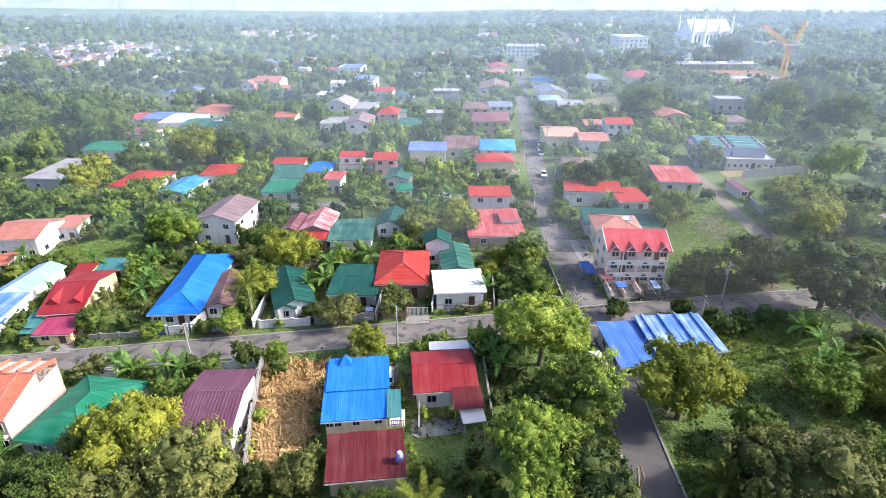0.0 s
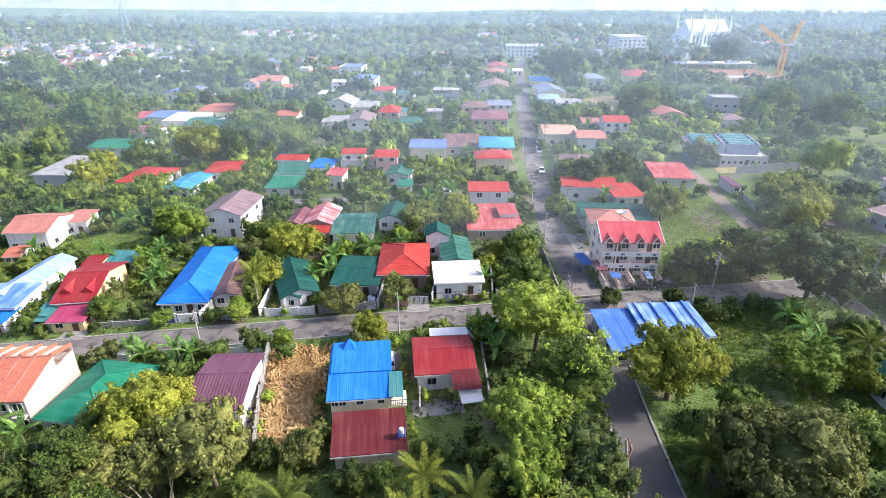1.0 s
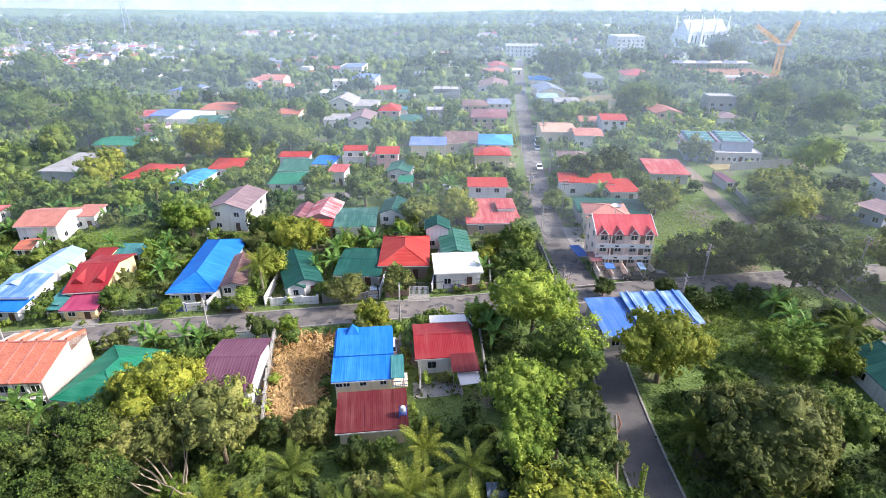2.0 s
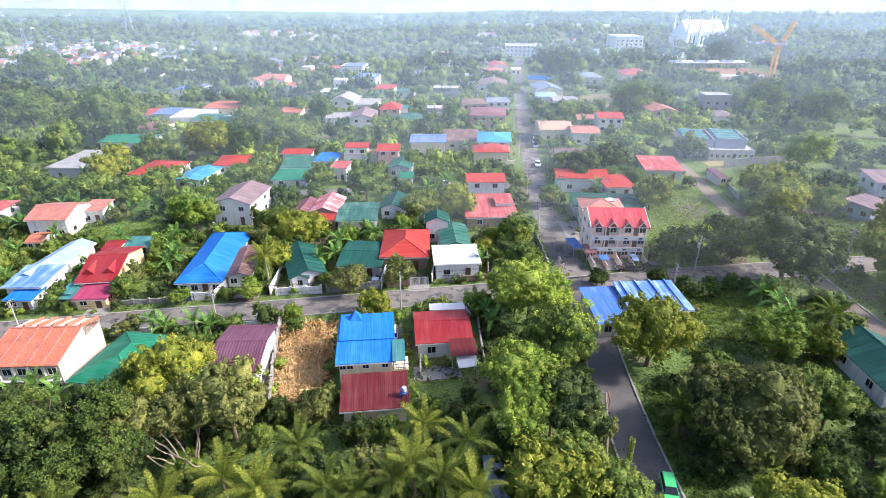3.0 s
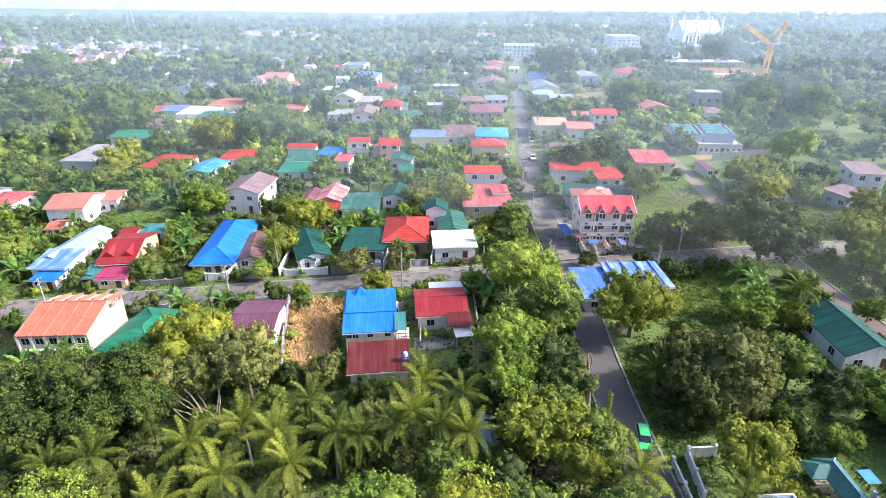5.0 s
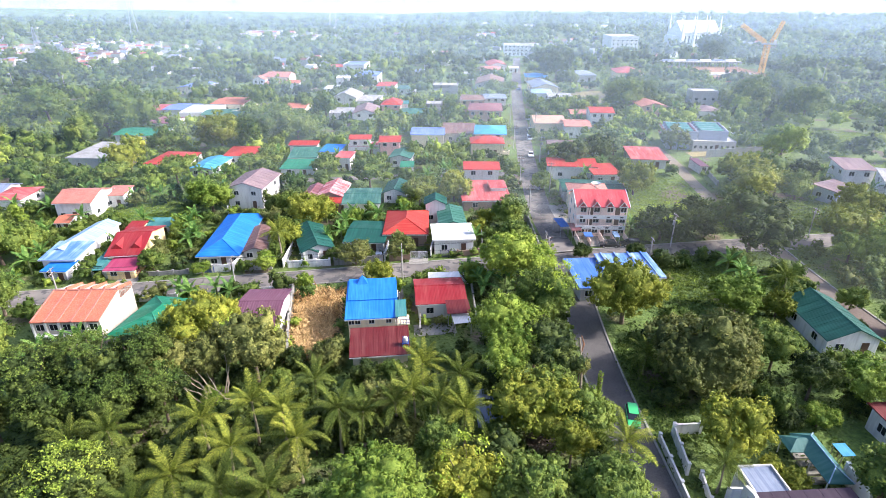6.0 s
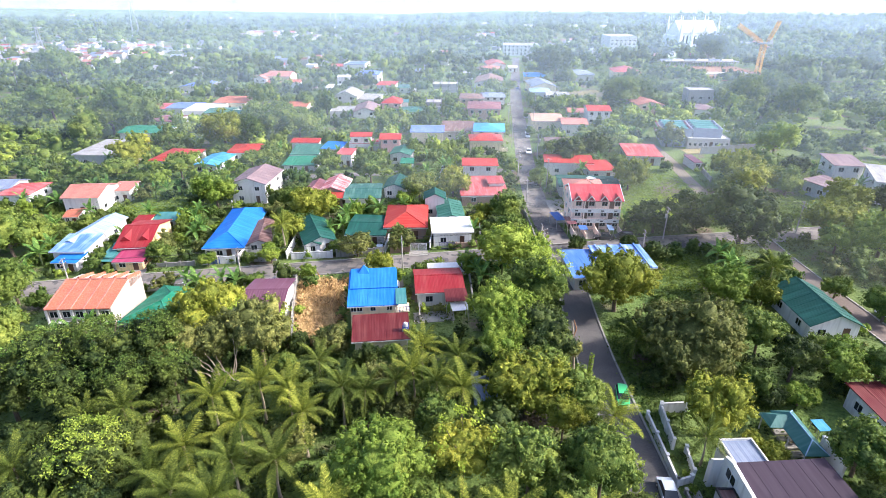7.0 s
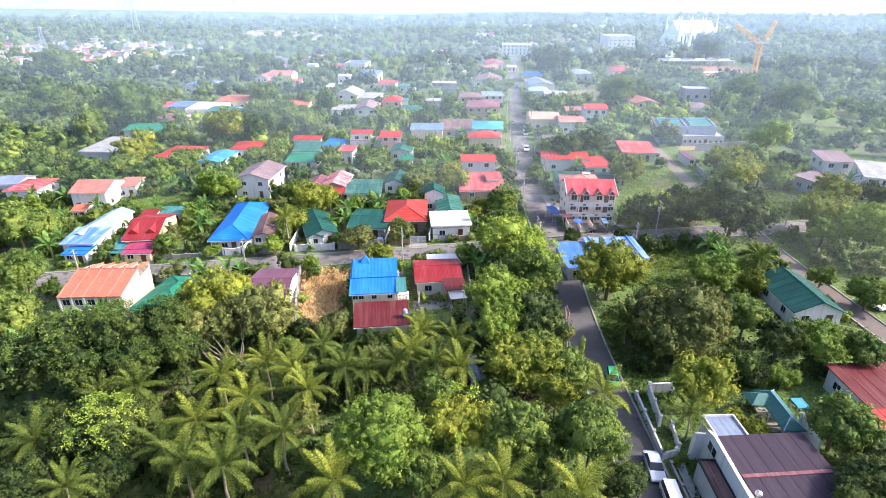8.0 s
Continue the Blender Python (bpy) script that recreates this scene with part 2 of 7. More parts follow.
# ---------------------------------------------------------------- ground, roads
def ground_material():
    m, nt, b = base("grass_and_soil", 0.95)
    co = nt.nodes.new("ShaderNodeTexCoord").outputs["Object"]
    big = grain(nt, co, 0.03, 0.42, 0.62)
    mid = grain(nt, co, 0.25, 0.4, 0.65)
    fine = grain(nt, co, 2.2, 0.3, 0.75)
    soil = grain(nt, co, 0.11, 0.56, 0.66)
    c = mix(nt, fine, (0.07, 0.12, 0.024), (0.17, 0.26, 0.046))
    c = mix(nt, mid, c, (0.1, 0.155, 0.03))
    c = mix(nt, big, c, mix(nt, 0.5, c, (0.13, 0.17, 0.04)))
    c = mix(nt, soil, c, (0.15, 0.115, 0.075))
    nt.links.new(c, b.inputs["Base Color"])
    bump(nt, b, fine, 0.8, 0.25)
    return m


def asphalt_material(name, clean, dusty):
    m, nt, b = base(name, 0.85)
    co = nt.nodes.new("ShaderNodeTexCoord").outputs["Object"]
    big = grain(nt, co, 0.16, 0.4, 0.65)
    patchy = grain(nt, co, 0.6, 0.52, 0.6, 6.0)
    fine = grain(nt, co, 6.0, 0.3, 0.7)
    c = mix(nt, big, clean, dusty)
    c = mix(nt, patchy, c, (0.065, 0.062, 0.06))
    c = mix(nt, fine, c, mix(nt, 0.2, c, (0.26, 0.25, 0.23)))
    nt.links.new(c, b.inputs["Base Color"])
    bump(nt, b, fine, 0.3, 0.02)
    return m


ground_mat = ground_material()
road_mat = asphalt_material("worn_concrete_road", (0.12, 0.106, 0.092), (0.22, 0.194, 0.165))
lane_mat = asphalt_material("dark_asphalt", (0.062, 0.057, 0.055), (0.105, 0.096, 0.09))
kerb_mat = plaster("kerb_concrete", (0.3, 0.285, 0.25), (0.08, 0.085, 0.05), 0.9)
dirt_mat = plain("pale_dirt", (0.24, 0.2, 0.14), 0.95, 0.0, 0.5)

xs = sorted({-4500, -3000, -2000, -1400, -1000, -700, 700, 1000, 1400, 2000, 3000, 4500} | set(range(-500, 501, 20)))
ys = sorted({-120, 1600, 2200, 3000, 3800, 4700} | set(range(-80, 1300, 20)))


def far_hill(x, y):
    return 95.0 * math.exp(-(((x - 1500) / 420) ** 2 + ((y - 2600) / 500) ** 2)) + 60.0 * math.exp(-(((x - 750) / 260) ** 2 + ((y - 2300) / 400) ** 2))


verts = [(x, y, ground_z(x) + far_hill(x, y)) for y in ys for x in xs]
nx = len(xs)
faces = [(j * nx + i, j * nx + i + 1, (j + 1) * nx + i + 1, (j + 1) * nx + i) for j in range(len(ys) - 1) for i in range(nx - 1)]
ground = tagged(new("ground", mesh_of("ground", verts, faces, ground_mat)), "uneven green ground of grass, weeds and bare soil", "ground", kind="structure")


def ribbon(points, width, lift, step=4.0):
    """Left and right edge points of a smooth band along points."""
    pts = []
    for a, b in zip(points, points[1:]):
        n = max(1, int(math.hypot(b[0] - a[0], b[1] - a[1]) / step))
        pts += [(a[0] + (b[0] - a[0]) * k / n, a[1] + (b[1] - a[1]) * k / n) for k in range(n)]
    pts.append(points[-1])
    for _ in range(4):
        pts = [pts[0]] + [((p[0] + 2 * q[0] + r[0]) / 4, (p[1] + 2 * q[1] + r[1]) / 4) for p, q, r in zip(pts, pts[1:], pts[2:])] + [pts[-1]]
    left, right = [], []
    for i, p in enumerate(pts):
        q, r = pts[max(i - 1, 0)], pts[min(i + 1, len(pts) - 1)]
        d = math.hypot(r[0] - q[0], r[1] - q[1])
        ux, uy = -(r[1] - q[1]) / d, (r[0] - q[0]) / d
        for side, out in ((1, left), (-1, right)):
            x, y = p[0] + side * ux * width / 2, p[1] + side * uy * width / 2
            out.append((x, y, ground_z(x) + lift))
    return left, right, pts


ROADS = []


def road(name, label, points, width, mat, lift=0.05, kerb=True):
    left, right, mid = ribbon(points, width, lift)
    ROADS.append((mid, width))
    n = len(left)
    ob = new(name, mesh_of(name, left + right, [(i, n + i, n + i + 1, i + 1) for i in range(n - 1)], mat))
    tagged(ob, label, "road", kind="structure")
    if kerb:
        for edge, w in ((left, 1), (right, -1)):
            bm = bmesh.new()
            prev = None
            for i, (x, y, z) in enumerate(edge):
                q, r = edge[max(i - 1, 0)], edge[min(i + 1, n - 1)]
                d = math.hypot(r[0] - q[0], r[1] - q[1])
                ux, uy = -(r[1] - q[1]) / d * w * 0.3, (r[0] - q[0]) / d * w * 0.3
                ring = [bm.verts.new(p) for p in ((x, y, z - 0.2), (x, y, z + 0.13), (x + ux * 0.9, y + uy * 0.9, z + 0.15), (x + ux, y + uy, z - 0.2))]
                if prev:
                    for k in range(3):
                        bm.faces.new((prev[k], prev[k + 1], ring[k + 1], ring[k]))
                prev = ring
            bmesh.ops.recalc_face_normals(bm, faces=bm.faces[:])
            k = part("kerb", bm, kerb_mat, None)
            tagged(k, "weathered concrete kerb beside the road", "kerb", kind="structure")

road("road_cross", "worn grey concrete street running across the village", [(-150, 61), (-79, 68.5), (-56, 71.2), (-33, 73.4), (-9.6, 76), (8.7, 78), (25.5, 79.8), (46, 82.1), (60, 83.2), (75, 84.4), (100, 86), (130, 88)], 5.8, road_mat)
road("road_main", "long straight concrete street with parked cars", [(25.8, 82.3), (24.4, 99), (24.8, 120), (26.6, 150), (30, 190), (35, 250), (40, 300), (46.5, 360), (58, 460)], 5.8, road_mat, kerb=False)
road("road_near", "dark asphalt lane between trees", [(25.6, 76.8), (24.4, 62), (23.7, 50), (23.4, 37), (23.9, 26), (24, 12), (24.5, -20), (26, -70)], 5.2, lane_mat)
road("road_branch", "curving unpaved side street beside a grassy plot", [(69.2, 81.5), (68.6, 74), (68.7, 65), (69.3, 55), (69.8, 41), (72, 10)], 3.6, plain("brown_earth", (0.17, 0.135, 0.11), 0.95, 0.0, 0.5), 0.058)
road("road_second", "narrow concrete back street", [(-75, 134), (-53.7, 137.7), (-35.6, 139), (-14, 139.8), (4.4, 139.9), (21.8, 138.5)], 4.2, road_mat, kerb=False)
road("dirt_track", "pale dirt track through grass", [(72.4, 165), (72.4, 146), (70, 127), (69.4, 113), (67.9, 104), (68.5, 84)], 3.4, dirt_mat, 0.06, kerb=False)

# ---------------------------------------------------------------- houses
FOOTPRINTS = []


def window_meshes(w, h):
    bm = bmesh.new()
    t = 0.07
    for x0, x1, z0, z1 in ((-w / 2 - t, -w / 2, -t, h + t), (w / 2, w / 2 + t, -t, h + t), (-w / 2, w / 2, -t, 0), (-w / 2, w / 2, h, h + t), (-0.025, 0.025, 0, h)):
        box(bm, x0, x1, -0.07, 0.02, z0, z1)
    fr = bpy.data.meshes.new("window_frame")
    bm.to_mesh(fr)
    bm.free()
    fr.materials.append(frame_white)
    bm = bmesh.new()
    box(bm, -w / 2, w / 2, -0.02, 0.01, 0, h)
    pn = bpy.data.meshes.new("pane")
    bm.to_mesh(pn)
    bm.free()
    pn.materials.append(glass)
    return fr, pn


WINDOWS = {s: window_meshes(*s) for s in ((1.2, 1.1), (0.8, 1.0), (1.8, 1.2))}
_bm = bmesh.new()
box(_bm, -0.45, 0.45, -0.05, 0.03, 0, 2.05)
box(_bm, -0.52, -0.45, -0.08, 0.03, 0, 2.12)
box(_bm, 0.45, 0.52, -0.08, 0.03, 0, 2.12)
box(_bm, -0.45, 0.45, -0.08, 0.03, 2.05, 2.12)
DOOR = bpy.data.meshes.new("door")
_bm.to_mesh(DOOR)
_bm.free()
DOOR.materials.append(dark_wood)


def add_window(parent, m, size=(1.2, 1.1)):
    fr, pn = WINDOWS[size]
    w = share("window", fr, parent, m)
    share("pane", pn, w, None, "dark glass pane")


def roof_mesh(w, d, h, kind, rise, th=0.14):
    """The roof in local metres; the ridge of a gable runs along x."""
    bm = bmesh.new()
    if kind == "gable":
        prism(bm, [(-d / 2, h), (0, h + rise), (d / 2, h), (d / 2, h - th), (0, h + rise - th), (-d / 2, h - th)], -w / 2, w / 2)
    elif kind == "shed":
        prism(bm, [(-d / 2, h), (d / 2, h + rise), (d / 2, h + rise - th), (-d / 2, h - th)], -w / 2, w / 2)
    elif kind == "hip":
        r = max(w / 2 - d / 2, 0.25)
        lo = [bm.verts.new((x, y, h - th)) for x, y in ((-w / 2, -d / 2), (w / 2, -d / 2), (w / 2, d / 2), (-w / 2, d / 2))]
        up = [bm.verts.new((v.co.x, v.co.y, h)) for v in lo]
        a, b = bm.verts.new((-r, 0, h + rise)), bm.verts.new((r, 0, h + rise))
        for f in ((up[0], up[1], b, a), (up[1], up[2], b), (up[2], up[3], a, b), (up[3], up[0], a), tuple(lo[::-1])):
            bm.faces.new(f)
        for i in range(4):
            bm.faces.new((lo[i], lo[(i + 1) % 4], up[(i + 1) % 4], up[i]))
    else:
        box(bm, -w / 2, w / 2, -d / 2, d / 2, h - 0.1, h + 0.08)
    return bm


def house(label, x, y, w, d, yaw, h, kind, rise, roof_mat, wall_mat, storeys=1, win=2, ribs=0, dormers=0, sides=True):
    z0 = ground_z(x)
    top = tagged(new("house"), label, "house")
    top.matrix_world = pose(x, y, z0, 0, 0, yaw)
    FOOTPRINTS.append((x, y, w / 2 + 0.6, d / 2 + 0.6, radians(yaw)))
    o = 0.02 if kind == "flat" else min(0.5, 0.08 * min(w, d))
    bw, bd = w / 2 - o, d / 2 - o
    turned = kind == "gable_y" or (kind == "hip" and d > w)
    shape = {"gable_x": "gable", "gable_y": "gable"}.get(kind, kind)
    # walls: the body follows the roof's underside
    bm = bmesh.new()
    z1, base_z = h - 0.16, -1.0
    if shape == "gable":
        bx, by = (bd, bw) if turned else (bw, bd)
        slope = rise / ((w if turned else d) / 2)
        prism(bm, [(-by, base_z), (by, base_z), (by, z1 + o * slope), (0, z1 + rise), (-by, z1 + o * slope)], -bx, bx)
    elif shape == "shed":
        k = rise / d
        prism(bm, [(-bd, base_z), (bd, base_z), (bd, z1 + rise - o * k), (-bd, z1 + o * k)], -bw, bw)
    else:
        box(bm, -bw, bw, -bd, bd, base_z, z1)
    walls = part("wall", bm, wall_mat, top)
    if turned and shape == "gable":
        walls.matrix_local = pose(0, 0, 0, 0, 0, 90)
    bm = roof_mesh(d if turned else w, w if turned else d, h, shape, rise)
    roof = part("roof", bm, roof_mat, top, roof_mat.name.replace("_", " "))
    rw, rd = (d, w) if turned else (w, d)
    if turned:
        roof.matrix_local = pose(0, 0, 0, 0, 0, 90)
    if shape in ("gable", "hip"):
        r = rw / 2 if shape == "gable" else max(rw / 2 - rd / 2, 0.25)
        bm = bmesh.new()
        k = rise / (rd / 2)
        prism(bm, [(-0.22, h + rise - 0.22 * k + 0.03), (0, h + rise + 0.06), (0.22, h + rise - 0.22 * k + 0.03), (0.2, h + rise - 0.22 * k - 0.02), (0, h + rise), (-0.2, h + rise - 0.22 * k - 0.02)], -r, r)
        part("ridge_cap", bm, roof_mat, roof)
        if shape == "hip" and y < 150:
            for sx in (-1, 1):
                for sy in (-1, 1):
                    bm = bmesh.new()
                    tube(bm, [(sx * r, 0, h + rise + 0.02), (sx * rw / 2, sy * rd / 2, h + 0.02)], [0.09, 0.09], 5)
                    part("hip_cap", bm, roof_mat, roof)
    if shape == "flat":
        for x0, x1, y0, y1 in ((-w / 2, w / 2, -d / 2, -d / 2 + 0.15), (-w / 2, w / 2, d / 2 - 0.15, d / 2), (-w / 2, -w / 2 + 0.15, -d / 2 + 0.15, d / 2 - 0.15), (w / 2 - 0.15, w / 2, -d / 2 + 0.15, d / 2 - 0.15)):
            bm = bmesh.new()
            box(bm, x0, x1, y0, y1, h + 0.08, h + 0.08 + max(rise, 0.25))
            part("parapet", bm, wall_mat, top)
    if shape in ("gable", "shed") and y < 130 and not roof_mat.name.endswith("tile"):
        # battens where sheets overlap, running down the slope
        rib = roof_mat is purple_roof
        n = max(2, int(rw / (0.42 if rib else 1.6)))
        sides = (-1, 1) if shape == "gable" else (0,)
        bm = bmesh.new()
        run = math.hypot(rd / 2 if shape == "gable" else rd, rise)
        box(bm, -0.05 if rib else -0.03, 0.05 if rib else 0.03, 0, run, -0.01, 0.07 if rib else 0.022)
        me = bpy.data.meshes.new("sheet_seam")
        bm.to_mesh(me)
        bm.free()
        me.materials.append(roof_mat)
        for s in sides:
            for i in range(1, n):
                sx = -rw / 2 + rw * i / n
                if shape == "gable":
                    ang = math.degrees(math.atan2(rise, rd / 2))
                    m = pose(sx, s * rd / 2, h + 0.005, 0, 0, 0 if s < 0 else 180) @ pose(0, 0, 0, ang, 0, 0)
                else:
                    m = pose(sx, -rd / 2, h + 0.005, math.degrees(math.atan2(rise, rd)), 0, 0)
                share("sheet_seam", me, roof, m)
    for sy in (-1, 1) if shape != "flat" else ():
        if shape == "gable" and turned:
            bm = bmesh.new()
            box(bm, sy * w / 2 - 0.03, sy * w / 2 + 0.03, -d / 2, d / 2, h - 0.3, h - 0.13)
        else:
            zz = h + (rise if shape == "shed" and sy > 0 else 0)
            bm = bmesh.new()
            box(bm, -w / 2, w / 2, sy * d / 2 - 0.03, sy * d / 2 + 0.03, zz - 0.3, zz - 0.13)
        part("fascia", bm, frame_white, top, "white fascia board")
    for i in range(ribs):
        bm = bmesh.new()
        sx = -w / 2 + (i + 0.5) * w / ribs
        if shape == "shed":
            prism(bm, [(-d / 2, h), (d / 2, h + rise), (d / 2, h + rise + 0.28), (-d / 2, h + 0.28)], sx - 0.14, sx + 0.14)
            part("roof_rib", bm, roof_mat, roof)
            continue
        prism(bm, [(-d / 2, h + 0.02), (0, h + rise + 0.25), (0.3, h + rise + 0.2), (0, h + rise - 0.1), (-d / 2, h - 0.05)], sx - 0.15, sx + 0.15)
        part("fire_wall_cap", bm, roof_mat, roof)
    for i in range(dormers):
        bm = bmesh.new()
        sx = w * ((i + 0.5) / dormers - 0.5)
        a, b, c = bm.verts.new((sx - 1.1, -d * 0.36, h + rise * 0.3)), bm.verts.new((sx + 1.1, -d * 0.36, h + rise * 0.3)), bm.verts.new((sx, -d * 0.36, h + rise * 0.3 + 1.1))
        e, f, g = bm.verts.new((sx - 1.1, -d * 0.2, h + rise * 0.3)), bm.verts.new((sx + 1.1, -d * 0.2, h + rise * 0.3)), bm.verts.new((sx, -d * 0.1, h + rise * 0.3 + 1.1))
        for fc in ((a, b, c), (b, f, g, c), (a, c, g, e), (e, g, f), (a, e, f, b)):
            bm.faces.new(fc)
        part("dormer", bm, roof_mat, roof)
    # openings
    size = (1.2, 1.1) if w / max(win, 1) > 2.2 else (0.8, 1.0)
    for s in range(storeys):
        zz = 0.9 + s * 2.9
        if zz + 1.2 > h:
            break
        for i in range(win):
            xx = -bw + (i + 0.5) * 2 * bw / win
            if s == 0 and win > 1 and i == win // 2:
                share("door", DOOR, top, pose(xx, -bd, 0.12), "dark wooden door")
            else:
                add_window(top, pose(xx, -bd, zz), size)
        if bd > 2.4 and sides:
            for k in (-0.5, 0.45):
                add_window(top, pose(bw, bd * k, zz, 0, 0, 90), (1.2, 1.1))
                add_window(top, pose(-bw, bd * k, zz, 0, 0, -90), (1.2, 1.1))
    return top

# ---------------------------------------------------------------- the houses

house('house with a faded green hipped metal roof', -47.8, 56.2, 10.0, 12.9, -7.9, 2.7, 'hip', 1.7, green_bright, white_plaster)
house('white two-storey house with a ribbed purple metal roof', -29.7, 55.4, 7.4, 12.1, 3.0, 4.6, 'gable_x', 1.2, purple_roof, white_plaster, storeys=2)
blue_house = house('cream house with a bright blue metal roof', -11.5, 56.0, 8.4, 10.4, 6.3, 4.7, 'shed', 1.3, blue_roof, cream_plaster, storeys=1, win=0)
house('low annex with a weathered dark red metal roof', -9.2, 46.7, 9.0, 6.8, 7.0, 3.0, 'shed', 0.6, darkred_roof, cream_plaster, win=0, sides=False)
house('white house with a dull red metal roof', -0.4, 62.3, 8.9, 9.2, 6.1, 3.0, 'gable_x', 1.1, dullred_roof, white_plaster)
house('workshop with a blue corrugated metal roof', 35.0, 69.4, 10.6, 9.2, 4.5, 3.1, 'shed', 0.6, blue_worn, grey_plaster, win=3, ribs=4)
house('low shed wing with a blue sheet roof', 27.1, 67.6, 6.6, 11.0, 4.5, 2.8, 'shed', 0.5, blue_sheet, grey_plaster)
house('bungalow with a dark green gabled metal roof', 60.6, 50.6, 8.4, 12.6, -1.0, 2.8, 'gable_y', 2.0, green_dark, white_plaster)
house('low house with a plum metal roof behind a white parapet', 37.3, 12.9, 10.2, 9.4, 4.4, 3.6, 'shed', 0.4, plum_roof, white_plaster)

house('low house with a stained dark red sheet roof', 57.9, 26.6, 10.6, 8.6, 3.0, 3.0, 'shed', 0.4, darkred_roof, white_plaster)
house('long white house with a pale blue metal roof', -81.6, 90.9, 6.0, 17.1, -3.8, 3.3, 'gable_y', 1.0, paleblue_roof, white_plaster, win=1)
house('low front porch with a blue metal roof', -79.2, 77.8, 5.4, 4.8, -0.5, 2.3, 'shed', 0.4, blue_roof, white_plaster)
house('yellow house with a red gabled metal roof', -68.1, 87.9, 7.4, 16.2, 8.2, 3.4, 'gable_x', 2.0, dullred_roof, yellow_plaster, dormers=2)
house('front porch with a rose red metal roof', -65.7, 78.7, 6.4, 7.4, 4.0, 2.3, 'shed', 0.6, rose_roof, yellow_plaster)
house('small outbuilding with a teal sheet roof', -69.1, 101.0, 6.2, 5.0, 2.8, 2.2, 'shed', 0.4, teal_roof, white_plaster)
house('white two-storey house with a salmon tiled roof', -97.0, 116.0, 10.0, 12.5, 3.7, 4.9, 'gable_x', 1.8, salmon_tile, white_plaster, storeys=2, win=3)
house('low white wing with an orange tiled roof', -95.4, 105.6, 3.9, 6.2, 4.0, 2.3, 'gable_x', 0.8, orange_tile, white_plaster)
house('white wing with a pink roof and parapet', -91.6, 122.6, 5.9, 7.4, 4.0, 3.6, 'shed', 0.5, salmon_tile, white_plaster)
house('bungalow with a bright blue hipped metal roof', -47.9, 91.6, 9.0, 24.0, 4.5, 2.8, 'hip', 1.9, blue_roof, white_plaster, win=4)
house('white two-storey house with a mauve gabled roof', -52.6, 121.7, 10.4, 14.1, -4.0, 5.8, 'gable_y', 1.6, mauve_roof, white_plaster, storeys=2, win=2)
house('small house with a rusty metal roof', -41.3, 88.8, 5.1, 13.4, 10.1, 2.5, 'gable_y', 0.8, rust_roof, grey_plaster)
house('white house with a dark green gabled roof', -28.8, 87.8, 7.2, 14.1, 22.1, 2.8, 'gable_y', 1.4, green_dark, white_plaster)
house('bungalow with a dark green metal roof', -16.8, 90.6, 9.2, 12.4, -2.0, 2.8, 'gable_x', 0.6, green_dark, grey_plaster)
house('house with a bright red hipped metal roof', -8.4, 94.3, 10.1, 14.4, 1.5, 3.3, 'hip', 1.8, red_roof, brown_plaster)
house('white house with a flat white metal roof', 2.1, 87.1, 9.3, 7.7, 5.3, 3.4, 'shed', 0.6, white_roof, white_plaster, storeys=1, win=2)
house('narrow white two-storey house with a green gabled roof', -2.0, 103.5, 5.6, 5.3, 1.5, 4.9, 'gable_y', 1.3, green_dark, white_plaster, storeys=2, win=2)
house('low house with a green metal roof', 1.8, 98.6, 6.5, 11.8, 4.7, 2.8, 'gable_y', 0.9, green_roof, white_plaster)
house('house with a red metal roof worn to pale pink', -29.6, 117.6, 7.0, 11.4, -2.0, 3.9, 'gable_y', 1.3, pinkred_roof, brown_plaster)
house('low front room with a bright red sheet roof', -28.9, 110.4, 5.6, 3.4, -2.0, 3.2, 'shed', 0.5, red_roof, brown_plaster, win=2, sides=False)
house('narrow wing with a curved dark red roof', -35.4, 118.2, 4.6, 10.0, -2.0, 3.3, 'gable_y', 0.9, maroon_roof, brown_plaster)
house('bungalow with a faded green metal roof', -21.5, 114.2, 9.9, 12.5, 4.0, 3.1, 'gable_x', 0.6, green_faded, white_plaster)
house('bungalow with a green gabled roof among trees', -13.0, 120.6, 6.6, 10.0, -4.5, 2.9, 'gable_y', 1.3, green_dark, white_plaster)
house('wide house with a dull red metal roof', 10.6, 115.9, 12.8, 15.0, 3.1, 2.8, 'shed', 0.6, red_faded, brown_plaster)
house('white upper storey with a red metal roof', 10.6, 129.4, 10.5, 6.2, -0.6, 5.5, 'shed', 0.6, red_roof, white_plaster, storeys=2)
house('small rooftop room with a red roof', 14.2, 117.6, 4.6, 5.8, 4.4, 3.9, 'shed', 0.2, red_faded, white_plaster)
house('house with a bright red hipped roof and open veranda', 14.3, 163.5, 11.7, 9.2, -0.4, 4.6, 'hip', 1.6, red_roof, cream_plaster, storeys=2)
house('two-storey house with a sky blue metal roof', 16.4, 176.5, 11.7, 14.6, -4.0, 5.3, 'hip', 1.2, sky_roof, cream_plaster, storeys=2)
house('cream two-storey house with a violet blue roof', -6.4, 179.6, 12.6, 11.7, -0.5, 4.8, 'gable_x', 1.0, violet_roof, cream_plaster, storeys=2, win=3)
house('run-down concrete house with a patched rusty roof', 5.0, 188.0, 13.2, 16.5, -0.6, 3.5, 'shed', 0.4, rust_roof, grey_concrete)
house('brown two-storey house with a maroon roof', 17.1, 218.3, 14.6, 17.8, -4.0, 5.8, 'hip', 1.0, maroon_roof, tan_plaster, storeys=2, win=4)
house('white gabled house with a brown roof', 24.3, 295.6, 15.7, 25.8, -5.9, 5.6, 'gable_y', 2.2, brown_roof, white_plaster, storeys=2, win=3)
